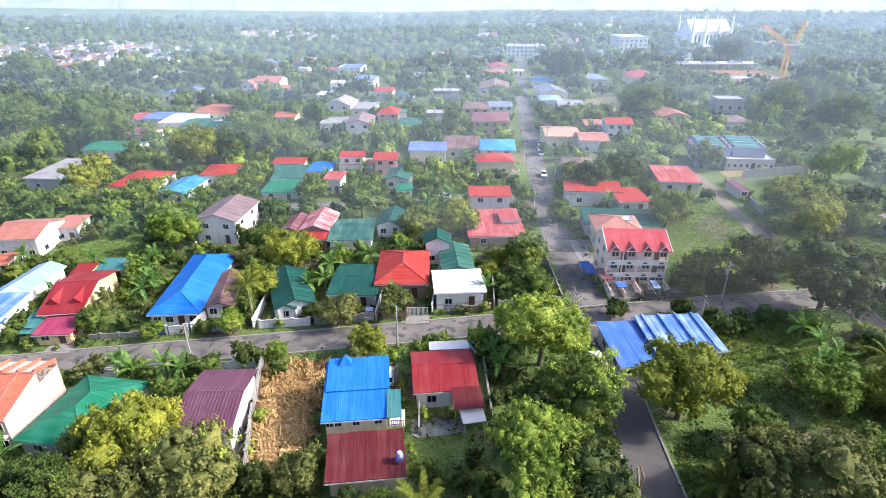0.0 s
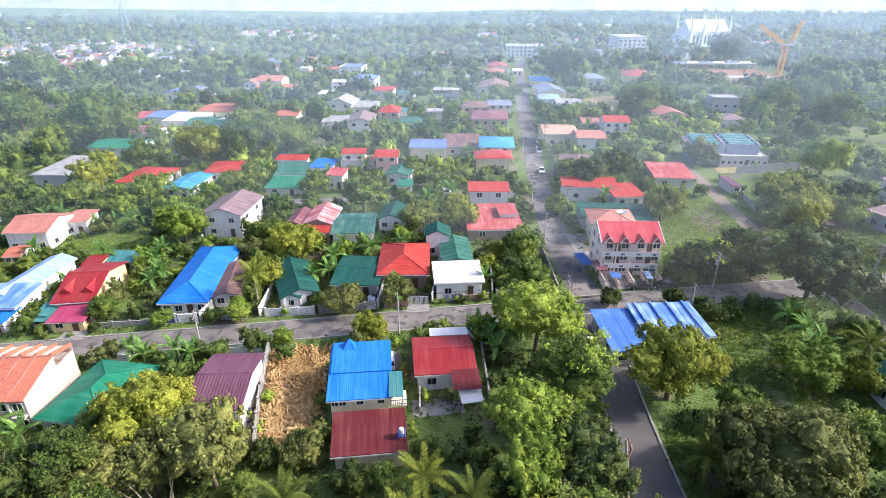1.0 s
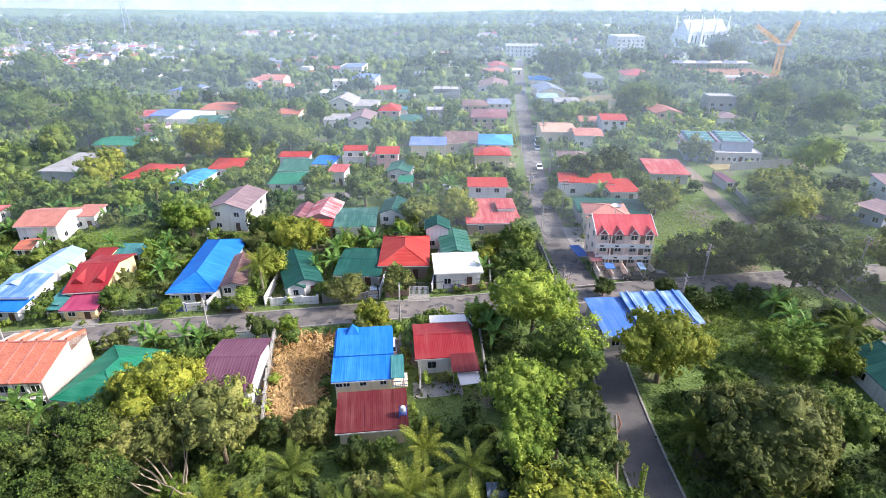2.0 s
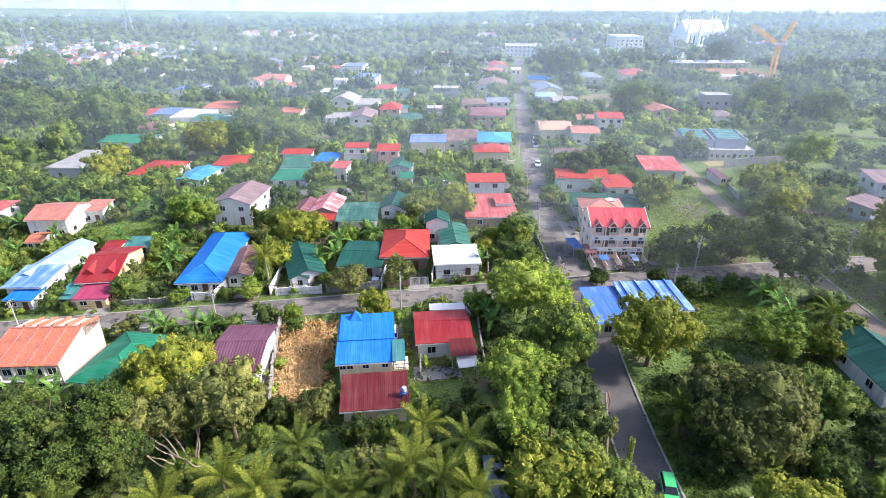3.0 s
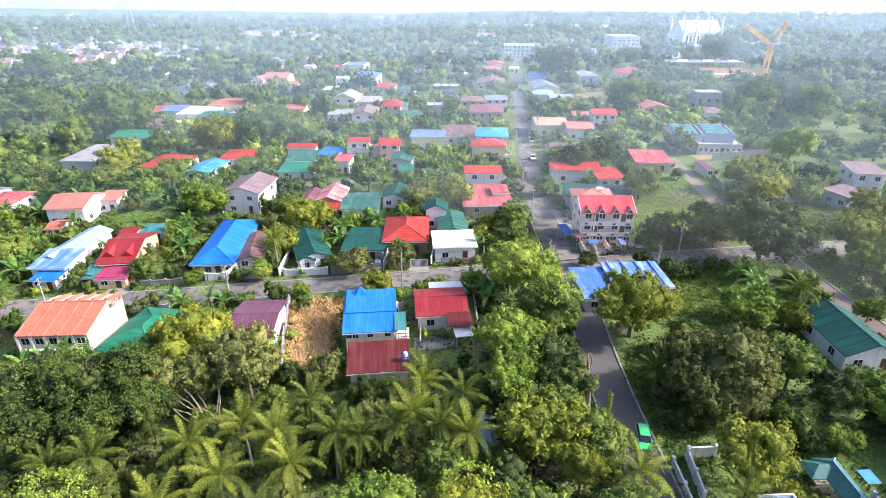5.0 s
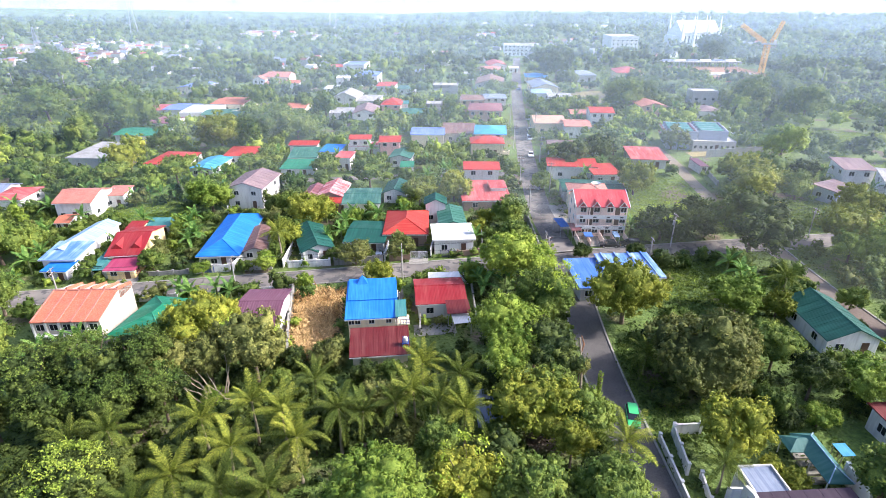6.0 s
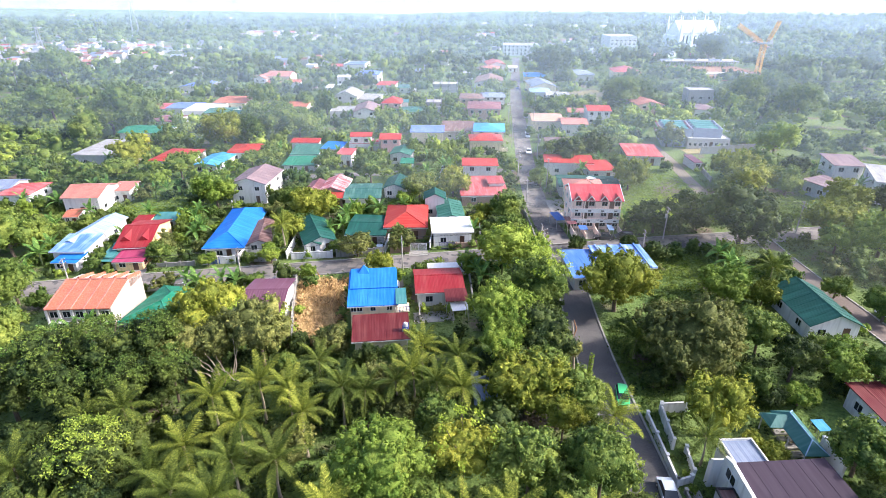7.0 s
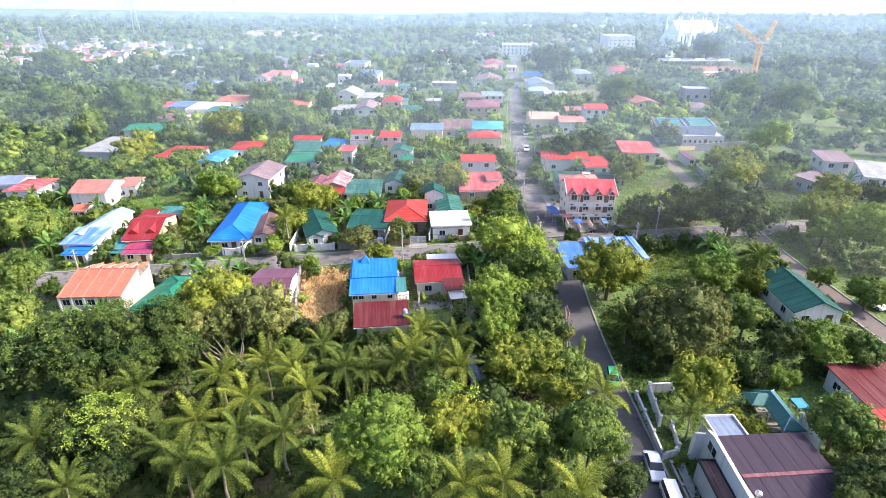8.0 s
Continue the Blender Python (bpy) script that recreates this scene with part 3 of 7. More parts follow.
house('terracotta-roofed annex behind the apartment block', 36.3, 109.3, 10.1, 9.5, -4.0, 4.7, 'hip', 1.4, salmon_tile, cream_plaster)
house('shed with a dark green roof beside the apartments', 39.4, 117.5, 16.5, 10.6, -4.0, 2.8, 'gable_x', 0.6, green_dark, grey_plaster)
house('white shed with a red roof', 37.4, 134.6, 14.6, 6.4, -4.0, 4.0, 'shed', 0.8, red_roof, white_plaster)
house('small house with a red sheet roof', 45.6, 130.8, 8.1, 9.8, 4.0, 3.1, 'shed', 0.4, red_roof, grey_plaster)
house('grey house with a salmon red roof', 62.7, 146.0, 11.1, 13.9, -5.9, 3.1, 'shed', 0.5, red_faded, grey_plaster)
house('cream house with a brown tiled roof beside the street', 40.1, 195.4, 12.5, 15.6, -0.1, 4.4, 'gable_x', 1.4, cream_roof, cream_plaster, storeys=2)
house('two-storey house with pink tiled roof', 49.5, 186.7, 10.1, 12.6, -3.3, 4.4, 'gable_x', 1.0, salmon_tile, white_plaster, storeys=2)
house('white house with a vivid red roof', 62.9, 204.1, 9.8, 12.3, -4.0, 5.6, 'gable_x', 1.2, red_roof, white_plaster, storeys=2, win=3)
house('long house with a dark pink roof', 57.5, 214.9, 9.7, 12.2, -4.0, 2.8, 'gable_x', 0.9, salmon_tile, cream_plaster)
house('low house with a maroon hip roof', 40.0, 160.9, 10.5, 13.2, -6.4, 2.8, 'hip', 1.4, brown_roof, grey_plaster)
house('long unfinished wall building with square openings', 89.5, 161.7, 13.8, 9.9, -4.0, 3.1, 'flat', 0.2, grey_plaster, grey_plaster, win=8)
house('white house with a mauve hipped roof', 107.4, 208.0, 9.5, 11.9, -4.0, 3.9, 'hip', 1.2, mauve_roof, white_plaster, win=4)
house('unplastered grey concrete building', 114.9, 230.2, 10.9, 8.4, -4.0, 7.5, 'flat', 0.2, grey_concrete, grey_concrete, storeys=3, win=3)
house('brick-coloured two-storey house with tiled roof', 86.2, 216.9, 11.5, 16.3, 4.0, 5.3, 'gable_y', 1.4, salmon_tile, tan_plaster, storeys=2)
house('pink house with a tiered red roof', 109.5, 325.7, 16.1, 20.2, -6.4, 4.4, 'hip', 2.6, red_faded, cream_plaster, storeys=2)
house('white two-storey house with a mauve-grey metal roof', 108.5, 119.5, 8.2, 9.0, -8.0, 5.6, 'shed', 0.9, mauve_roof, white_plaster, storeys=2)
house('white two-storey house with a pale grey metal roof', 113.5, 105.5, 12.5, 14.5, -24.0, 5.5, 'shed', 0.8, pale_roof, white_plaster, storeys=2, win=4)
house('low blue-grey house with a mauve sheet roof', 98.6, 109.6, 8.8, 7.0, 26.0, 3.3, 'shed', 0.4, mauve_roof, lilac_plaster, win=0, sides=False)
house('small grey shed with a purple roof beside the track', 75.9, 137.0, 2.6, 8.0, 2.0, 2.4, 'shed', 0.3, purple_roof, grey_plaster, win=1, sides=False)
house('grey hall with a flat metal roof', -121.9, 169.1, 16.0, 20.1, -4.0, 3.9, 'shed', 0.6, pale_roof, grey_plaster)
house('white house with a green gabled roof', -122.0, 197.0, 18.1, 13.8, -4.0, 4.4, 'gable_x', 1.0, green_bright, white_plaster, storeys=2)
house('house with a bright orange-red roof', -92.6, 159.0, 13.0, 16.3, -4.0, 3.1, 'hip', 1.0, red_roof, white_plaster)
house('house with a turquoise blue roof', -77.2, 152.0, 8.7, 14.2, -5.5, 2.8, 'gable_y', 0.8, cyan_roof, white_plaster)
house('small house with a red roof', -70.5, 165.4, 11.6, 12.8, 4.0, 3.1, 'hip', 1.0, red_roof, white_plaster)
house('house with a maroon metal roof', -127.2, 227.0, 11.7, 14.6, -4.0, 3.0, 'gable_x', 0.8, maroon_roof, white_plaster)
house('long low house with a red roof', -144.5, 260.9, 13.2, 16.5, -0.2, 2.8, 'gable_x', 0.8, red_faded, white_plaster)
house('house with a pale blue roof', -134.3, 260.2, 13.5, 16.9, -4.0, 3.1, 'gable_x', 0.8, violet_roof, white_plaster)
house('long white flat-roofed house', -119.2, 248.5, 16.1, 20.2, 4.0, 3.5, 'flat', 0.3, white_roof, white_plaster)
house('row house with orange roofs', -110.6, 268.2, 17.5, 20.5, -4.0, 3.9, 'gable_x', 0.8, orange_tile, cream_plaster, win=3)
house('white house with a green roof', -108.9, 242.0, 12.4, 15.5, -3.5, 3.1, 'gable_x', 0.8, green_roof, white_plaster)
house('house with a teal green roof', -97.6, 235.6, 9.3, 11.7, -4.0, 3.1, 'gable_x', 0.8, green_dark, white_plaster)
house('cream house with a bright blue roof', -156.0, 327.9, 14.2, 23.2, -4.0, 3.9, 'gable_y', 1.2, violet_roof, cream_plaster)
house('grey-green house like a shed', -143.5, 338.0, 9.3, 15.3, -4.0, 3.4, 'gable_y', 0.8, pale_roof, grey_plaster)
house('large house with a dusty pink tiled roof', -108.0, 345.2, 16.0, 15.0, -4.0, 6.4, 'gable_x', 2.4, salmon_tile, cream_plaster, storeys=2, win=3)
house('gabled wing with a dusty pink tiled roof', -118.5, 341.0, 9.0, 14.0, -4.0, 5.6, 'gable_y', 2.2, salmon_tile, white_plaster, storeys=2, win=2)
house('low porch wing with a salmon roof', -110.5, 333.0, 9.0, 7.0, -4.0, 3.2, 'shed', 0.8, orange_tile, cream_plaster)
house('house with a pink tiled roof', -72.0, 249.0, 10.2, 12.8, -4.0, 3.6, 'gable_x', 1.2, orange_tile, cream_plaster)
house('house with a salmon roof behind trees', -96.6, 335.6, 10.6, 13.3, -4.0, 3.6, 'gable_x', 0.8, orange_tile, white_plaster)
house('white house with a red roof and a green lean-to', -50.4, 170.1, 10.4, 5.0, 0.8, 3.9, 'shed', 0.5, red_roof, white_plaster)
house('low white house with a green roof', -47.9, 160.4, 9.7, 12.2, 4.3, 3.0, 'shed', 0.5, green_roof, white_plaster)
house('lean-to with a bright green roof', -46.8, 149.7, 10.9, 11.9, -0.1, 2.3, 'shed', 0.3, green_bright, white_plaster)
house('house with a blue metal roof', -39.2, 165.0, 7.2, 9.0, -6.4, 3.1, 'shed', 0.4, blue_roof, white_plaster)
house('white and pink house with a worn roof', -32.3, 150.8, 5.4, 6.7, -6.0, 4.4, 'shed', 0.4, red_faded, white_plaster, storeys=2)
house('white two-storey house with a red roof', -29.9, 168.3, 7.9, 5.0, 4.0, 5.8, 'shed', 0.5, red_roof, white_plaster, storeys=2)
house('white house with red parapet', -28.6, 168.1, 10.8, 5.4, 0.4, 3.4, 'flat', 0.3, pinkred_roof, white_plaster, win=2)
house('pink two-storey house with a red roof', -19.2, 166.0, 7.7, 7.6, 3.1, 5.3, 'shed', 0.5, red_roof, pink_plaster, storeys=2, win=2)
house('small house with a pale green gable', -14.1, 154.7, 7.5, 10.3, -6.0, 3.1, 'gable_y', 1.0, green_roof, white_plaster)
house('lean-to with a green roof', -11.8, 144.2, 4.4, 5.5, 1.1, 2.5, 'shed', 0.3, green_bright, white_plaster)
house('white house with a mauve gable', -35.3, 223.0, 10.8, 17.8, 2.5, 5.3, 'gable_y', 1.8, mauve_roof, white_plaster, storeys=2, win=2)
house('house with a red pyramid roof', -25.2, 238.8, 9.7, 12.2, -2.5, 5.3, 'hip', 2.2, red_roof, tan_plaster, storeys=2)
house('narrow white house with a teal roof', -20.3, 241.7, 5.3, 6.7, 4.2, 4.7, 'gable_x', 0.8, teal_roof, white_plaster)
house('house with a green hipped roof', -24.5, 222.9, 10.7, 13.4, 2.7, 3.1, 'hip', 1.4, green_dark, white_plaster)
house('low house with a pale green roof', -15.0, 227.6, 10.9, 13.7, 2.7, 3.1, 'hip', 1.2, green_roof, white_plaster)
house('grey house with a flat roof', -47.8, 231.9, 10.6, 13.2, 4.0, 3.5, 'flat', 0.3, pale_roof, grey_plaster)
house('plain white house with a gable', -50.3, 264.4, 12.5, 16.5, -4.0, 5.3, 'gable_y', 2.6, pale_roof, white_plaster, storeys=2)
house('white house with a low grey roof', -39.4, 263.9, 12.0, 15.0, -4.0, 3.5, 'shed', 0.5, pale_roof, white_plaster)
house('narrow white tower house', -62.7, 321.3, 7.6, 9.5, 3.3, 7.0, 'flat', 0.3, white_roof, white_plaster, storeys=3)
house('house with a blue hipped roof', -50.0, 341.0, 14.8, 18.5, -4.0, 6.2, 'hip', 1.6, violet_roof, white_plaster, storeys=2, win=3)
house('house with a red roof band', -34.8, 307.3, 11.1, 13.9, -4.0, 3.9, 'shed', 0.5, red_roof, grey_plaster)
house('apartment house with blue and red bands', -65.9, 394.1, 15.6, 19.5, -4.0, 7.0, 'flat', 0.4, violet_roof, white_plaster, storeys=3, win=4)
house('white house with a red roof edge', -82.3, 413.5, 12.7, 15.8, -4.0, 3.9, 'gable_x', 1.0, red_faded, white_plaster)
house('small cottage with an orange roof', -95.6, 403.4, 9.6, 12.0, -4.0, 3.1, 'gable_x', 0.8, orange_tile, white_plaster)
house('bright white house like a cube', -106.4, 423.5, 7.2, 9.0, -4.0, 3.9, 'flat', 0.3, white_roof, white_plaster)
house('white house with a lean-to roof', -66.2, 303.0, 7.8, 9.7, -4.0, 3.9, 'shed', 0.4, white_roof, white_plaster)
house('tan barn with a red roof', -85.0, 332.3, 9.8, 12.3, -4.0, 3.1, 'gable_x', 0.8, red_faded, tan_plaster)
house('blue roofed house beside the street', 54.6, 326.3, 14.1, 17.6, -4.0, 3.5, 'hip', 1.4, sky_roof, cream_plaster)
house('house with a grey-blue gambrel roof', 52.3, 287.1, 13.7, 22.4, 2.6, 3.9, 'gable_y', 2.0, slate_roof, cream_plaster)
house('white house with a pale blue roof', 48.8, 266.7, 10.7, 13.4, -4.0, 3.6, 'hip', 1.2, paleblue_roof, white_plaster)
house('long house with a grey roof', 55.8, 254.3, 11.9, 12.8, -3.9, 3.1, 'shed', 0.5, pale_roof, grey_plaster)
house('grey house with a slate-blue hipped roof', 80.9, 327.2, 17.1, 21.5, 1.2, 3.9, 'hip', 1.6, slate_roof, grey_plaster)
house('white villa with a red roof', 29.4, 365.6, 14.1, 17.6, -4.0, 3.9, 'hip', 1.4, salmon_tile, white_plaster)
house('red gabled house far off', 34.4, 384.5, 13.3, 21.8, 4.0, 4.7, 'gable_y', 2.0, red_faded, white_plaster)
house('small white house beside the street', 45.9, 373.2, 6.8, 8.5, -4.0, 3.1, 'gable_x', 0.8, white_roof, white_plaster)
house('grey house with a navy roof', -17.4, 373.8, 10.0, 12.6, -4.0, 3.1, 'hip', 1.0, slate_roof, grey_plaster)
house('white house among trees', 14.1, 344.8, 6.4, 8.1, -4.0, 3.9, 'flat', 0.3, pale_roof, white_plaster)
house('house with a grey-green roof', -22.5, 299.8, 10.1, 12.6, -4.0, 3.1, 'hip', 0.8, green_faded, white_plaster)
house('long white concrete building under construction', 65.1, 488.7, 31.1, 26.7, -4.0, 7.9, 'flat', 0.3, grey_concrete, white_plaster, storeys=3, win=9)
house('white four-storey block with flat roof', 149.2, 483.5, 22.7, 28.4, 0.6, 13.2, 'flat', 0.3, white_roof, white_plaster, storeys=4, win=6)
house('low white block with flat roof', 212.0, 778.9, 22.6, 28.3, 3.0, 7.0, 'flat', 0.3, white_roof, white_plaster, storeys=2, win=4)
house('long white school building', 176.9, 812.0, 23.5, 29.5, 3.0, 5.3, 'flat', 0.3, white_roof, white_plaster, storeys=2, win=5)
house('white front wing with a pale blue roof', -80.3, 82.5, 7.7, 8.0, 2.0, 3.4, 'shed', 0.8, blue_worn, white_plaster)
house('house with a faded red hipped roof', -123.0, 125.1, 9.7, 11.5, 4.0, 3.1, 'hip', 1.2, red_faded, white_plaster)
house('grey house with a slate roof', -130.8, 128.8, 8.1, 9.5, 4.0, 3.6, 'gable_x', 1.2, slate_roof, grey_plaster)
house('low shop with a bright red sheet roof', 54.6, 19.6, 6.0, 5.0, 4.0, 2.8, 'shed', 0.5, red_roof, white_plaster)
house('tan two-storey house with a low brown roof', 12.7, 243.8, 12.1, 15.1, -4.1, 5.6, 'hip', 0.8, brown_roof, tan_plaster, storeys=2, win=3)
house('grey two-storey house with a slate roof', 22.9, 247.2, 10.7, 13.5, 4.2, 5.3, 'gable_x', 0.9, slate_roof, grey_plaster, storeys=2, win=3)
house('small front porch with a dark green gable', -28.1, 82.2, 4.0, 3.0, 4.0, 2.5, 'gable_y', 0.8, green_dark, white_plaster, win=1, sides=False)
house('red-roofed wing behind the yellow house', -73.6, 98.0, 3.9, 4.4, 4.0, 2.8, 'shed', 0.4, dullred_roof, yellow_plaster)
house('low wing with a wet blue-grey flat roof and white parapet', 34.2, 19.4, 3.8, 3.8, 3.0, 3.3, 'flat', 0.2, slate_roof, white_plaster, win=1, sides=False)


def tiled_terrace(x, y, yaw, units, wide, deep, h):
    """A row of narrow houses: one tiled slope to the front with raised party walls, saw-toothed roofs behind."""
    top = tagged(new("terraced_house"), "two-storey terraced row with orange tiled roofs and pale gable wall", "house")
    top.matrix_world = pose(x, y, ground_z(x), 0, 0, yaw)
    w = units * wide
    FOOTPRINTS.append((x, y, w / 2 + 0.6, deep / 2 + 0.6, radians(yaw)))
    mid, rise = deep * 0.12, 1.7
    bm = bmesh.new()
    prism(bm, [(-deep / 2 + 0.4, -1), (deep / 2 - 0.2, -1), (deep / 2 - 0.2, h + 0.5), (mid, h + rise - 0.2), (-deep / 2 + 0.4, h - 0.12)], -w / 2, w / 2)
    part("wall", bm, warm_plaster, top)
    bm = bmesh.new()
    prism(bm, [(-deep / 2, h), (mid, h + rise), (mid, h + rise - 0.16), (-deep / 2, h - 0.16)], -w / 2 - 0.15, w / 2 + 0.05)
    roof = part("roof", bm, orange_tile, top, "orange tiled slope")
    bm = bmesh.new()
    tube(bm, [(-w / 2 - 0.1, mid, h + rise + 0.02), (w / 2 + 0.05, mid, h + rise + 0.02)], [0.16, 0.16], 6)
    part("ridge_cap", bm, salmon_tile, roof)
    for i in range(units):
        x0 = -w / 2 + i * wide
        bm = bmesh.new()
        a = [bm.verts.new(p) for p in ((x0, mid + 0.2, h + 0.6), (x0 + wide, mid + 0.2, h + rise + 0.5), (x0 + wide, deep / 2, h + 0.9), (x0, deep / 2, h + 0.1))]
        b = [bm.verts.new((v.co.x, v.co.y, h - 0.2)) for v in a]
        bm.faces.new(a)
        for k in range(4):
            bm.faces.new((a[k], b[k], b[(k + 1) % 4], a[(k + 1) % 4]))
        bmesh.ops.recalc_face_normals(bm, faces=bm.faces[:])
        part("back_roof", bm, orange_tile, roof)
        bm = bmesh.new()
        prism(bm, [(-deep / 2 - 0.05, h + 0.1), (mid, h + rise + 0.12), (mid, h + rise - 0.1), (-deep / 2 - 0.05, h - 0.1)], x0 - 0.1, x0 + 0.1)
        part("party_wall_cap", bm, salmon_tile, roof)
        bm = bmesh.new()
        box(bm, x0 - 0.12, x0 + 0.12, -deep / 2 + 0.05, -deep / 2 + 0.4, -1, h - 0.2)
        part("pier", bm, white_plaster, top)
        for z in (0.7, 3.4):
            add_window(top, pose(x0 + wide / 2, -deep / 2 + 0.4, z))
        bm = bmesh.new()
        box(bm, x0 + 0.14, x0 + wide - 0.14, -deep / 2 - 0.25, -deep / 2 + 0.38, 2.5, 2.66)
        part("canopy_slab", bm, white_plaster, top)


tiled_terrace(-60.7, 57.2, 3.5, 5, 2.1, 12.0, 5.2)

# ---------------------------------------------------------------- plants
rng = np.random.default_rng(7)


def leaf_quads(pos, out, length, breadth, droop=0.25):
    """Bent rhombic leaves at pos that face out. Returns vertices (n * 4, 3)."""
    n = len(pos)
    out = out / np.linalg.norm(out, axis=1, keepdims=True)
    t = np.cross(out, rng.normal(size=(n, 3)))
    t /= np.linalg.norm(t, axis=1, keepdims=True) + 1e-9
    b = np.cross(out, t)
    L = length * rng.uniform(0.6, 1.3, (n, 1))
    W = breadth * rng.uniform(0.7, 1.2, (n, 1))
    v = np.stack([pos - t * L / 2 - out * L * droop * 0.3, pos + b * W / 2 - out * W * droop, pos + t * L / 2 - out * L * droop, pos - b * W / 2 - out * W * droop], 1)
    return v.reshape(-1, 3)


def index_mesh(name, verts, faces, mat, smooth=True):
    """A mesh from arrays: vertices (n, 3) and quads as rows of vertex numbers."""
    me = bpy.data.meshes.new(name)
    me.vertices.add(len(verts))
    me.vertices.foreach_set("co", np.ascontiguousarray(verts, np.float32).ravel())
    me.loops.add(faces.size)
    me.loops.foreach_set("vertex_index", np.ascontiguousarray(faces, np.int32).ravel())
    me.polygons.add(len(faces))
    me.polygons.foreach_set("loop_start", np.arange(0, faces.size, 4, dtype=np.int32))
    me.polygons.foreach_set("use_smooth", np.full(len(faces), smooth))
    me.materials.append(mat)
    me.update(calc_edges=True)
    me.validate()
    return me


def quads_mesh(name, v, mat, extra=()):
    n = len(v) // 4
    verts, faces = [tuple(p) for p in v], [(4 * i, 4 * i + 1, 4 * i + 2, 4 * i + 3) for i in range(n)]
    for ev, ef in extra:
        k = len(verts)
        verts += ev
        faces += [tuple(i + k for i in f) for f in ef]
    return mesh_of(name, verts, faces, mat)


def dome_shape(n, skirt):
    """A rounded cap of quads over +z, as unit vectors and faces; n by n on top, skirt rows round it."""
    key, pts, quads = {}, [], []

    def at(p):
        k = tuple(round(c, 5) for c in p)
        if k not in key:
            key[k] = len(pts)
            pts.append(p)
        return key[k]

    g = [2 * i / n - 1 for i in range(n + 1)]
    for i in range(n):
        for j in range(n):
            quads.append([at((g[i], g[j], 1)), at((g[i + 1], g[j], 1)), at((g[i + 1], g[j + 1], 1)), at((g[i], g[j + 1], 1))])
    for k in range(skirt):
        hi, lo = 1 - 2 * k / n, 1 - 2 * (k + 1) / n
        for i in range(n):
            for f in (lambda t, z: (t, -1, z), lambda t, z: (1, t, z), lambda t, z: (-t, 1, z), lambda t, z: (-1, -t, z)):
                quads.append([at(f(g[i], hi)), at(f(g[i], lo)), at(f(g[i + 1], lo)), at(f(g[i + 1], hi))])
    v = np.array(pts, float)
    return v / np.linalg.norm(v, axis=1, keepdims=True), np.array(quads)


KNOB, LOBE = dome_shape(1, 1), dome_shape(2, 2)


def domes(shape, centre, facing, size, flat=1.0):
    """One cap at each centre, turned to its facing, a little uneven."""
    tv, tf = shape
    n = len(centre)
    w = facing / np.linalg.norm(facing, axis=1, keepdims=True)
    u = np.cross(w, rng.normal(size=(n, 3)))
    u /= np.linalg.norm(u, axis=1, keepdims=True) + 1e-9
    v = np.cross(w, u)
    k = size[:, None] * rng.uniform(0.74, 1.26, (n, len(tv)))
    p = centre[:, None] + (tv[None, :, :1] * u[:, None] + tv[None, :, 1:2] * v[:, None] + tv[None, :, 2:] * w[:, None] * flat) * k[:, :, None]
    f = tf[None] + (np.arange(n) * len(tv))[:, None, None]
    return p.reshape(-1, 3), f.reshape(-1, 4)


def crown_arrays(radius, tall, lobes, clumps, per, leaf, puff=0.15, cover=0):
    """A crown round the origin: dim lobes within, leafy mounds over them, leaves on the mounds and a close cover between."""
    d = rng.normal(size=(lobes, 3))
    d[:, 2] = np.abs(d[:, 2]) * 0.8 - 0.3
    d /= np.linalg.norm(d, axis=1, keepdims=True)
    squash = np.array([1, 1, tall])
    centre = d * radius * rng.uniform(0.42, 0.68, (lobes, 1)) * squash
    size = radius * rng.uniform(0.28, 0.46, lobes)
    centre[0], size[0] = (0, 0, 0.02 * radius), radius * 0.66
    lv, lf = domes(LOBE, centre, np.tile([0.0, 0, 1], (lobes, 1)), size * 0.7, tall)

    def shell(n, lift, near, far):
        k = rng.choice(lobes, n * 4, p=size ** 2 / (size ** 2).sum())
        cd = rng.normal(size=(n * 4, 3))
        cd[:, 2] = cd[:, 2] * 0.8 + lift
        cd /= np.linalg.norm(cd, axis=1, keepdims=True)
        cp = centre[k] + cd * size[k][:, None] * rng.uniform(near, far, (n * 4, 1)) * squash
        gap = np.linalg.norm((cp[:, None] - centre[None]) / squash, axis=2) / size[None]
        gap[np.arange(len(k)), k] = 9
        keep = np.nonzero(gap.min(1) > 0.8)[0][:n]
        return cp[keep], cd[keep]

    cp, cd = shell(clumps, 0.24, 0.78, 1.05)
    n = len(cp)
    wide = radius * puff * rng.uniform(0.4, 1.2, n)
    up = cd + np.array([0, 0, 0.5]) + rng.normal(size=cd.shape) * 0.25
    dv, df = domes(KNOB, cp, up, wide * 0.7, 0.8)
    m = rng.normal(size=(n * per, 3))
    m = m / np.linalg.norm(m, axis=1, keepdims=True) + np.repeat(up, per, 0) * 0.7
    m /= np.linalg.norm(m, axis=1, keepdims=True)
    pos = np.repeat(cp, per, 0) + m * np.repeat(wide, per)[:, None] * (0.7 + 0.65 * rng.random((n * per, 1)))
    face = m + rng.normal(size=m.shape) * 0.38
    if cover:
        bp, bd = shell(cover, 0.2, 0.76, 0.95)
        pos, face = np.concatenate([pos, bp]), np.concatenate([face, bd + np.array([0, 0, 0.3]) + rng.normal(size=bd.shape) * 0.35])
    qv = leaf_quads(pos, face, leaf, leaf * 0.62)
    qf = np.arange(len(qv)).reshape(-1, 4)
    return np.concatenate([lv, dv, qv]), np.concatenate([lf, df + len(lv), qf + len(lv) + len(dv)])


def crown_mesh(mat, *numbers):
    v, f = crown_arrays(*numbers)
    return index_mesh("crown", v, f, mat)


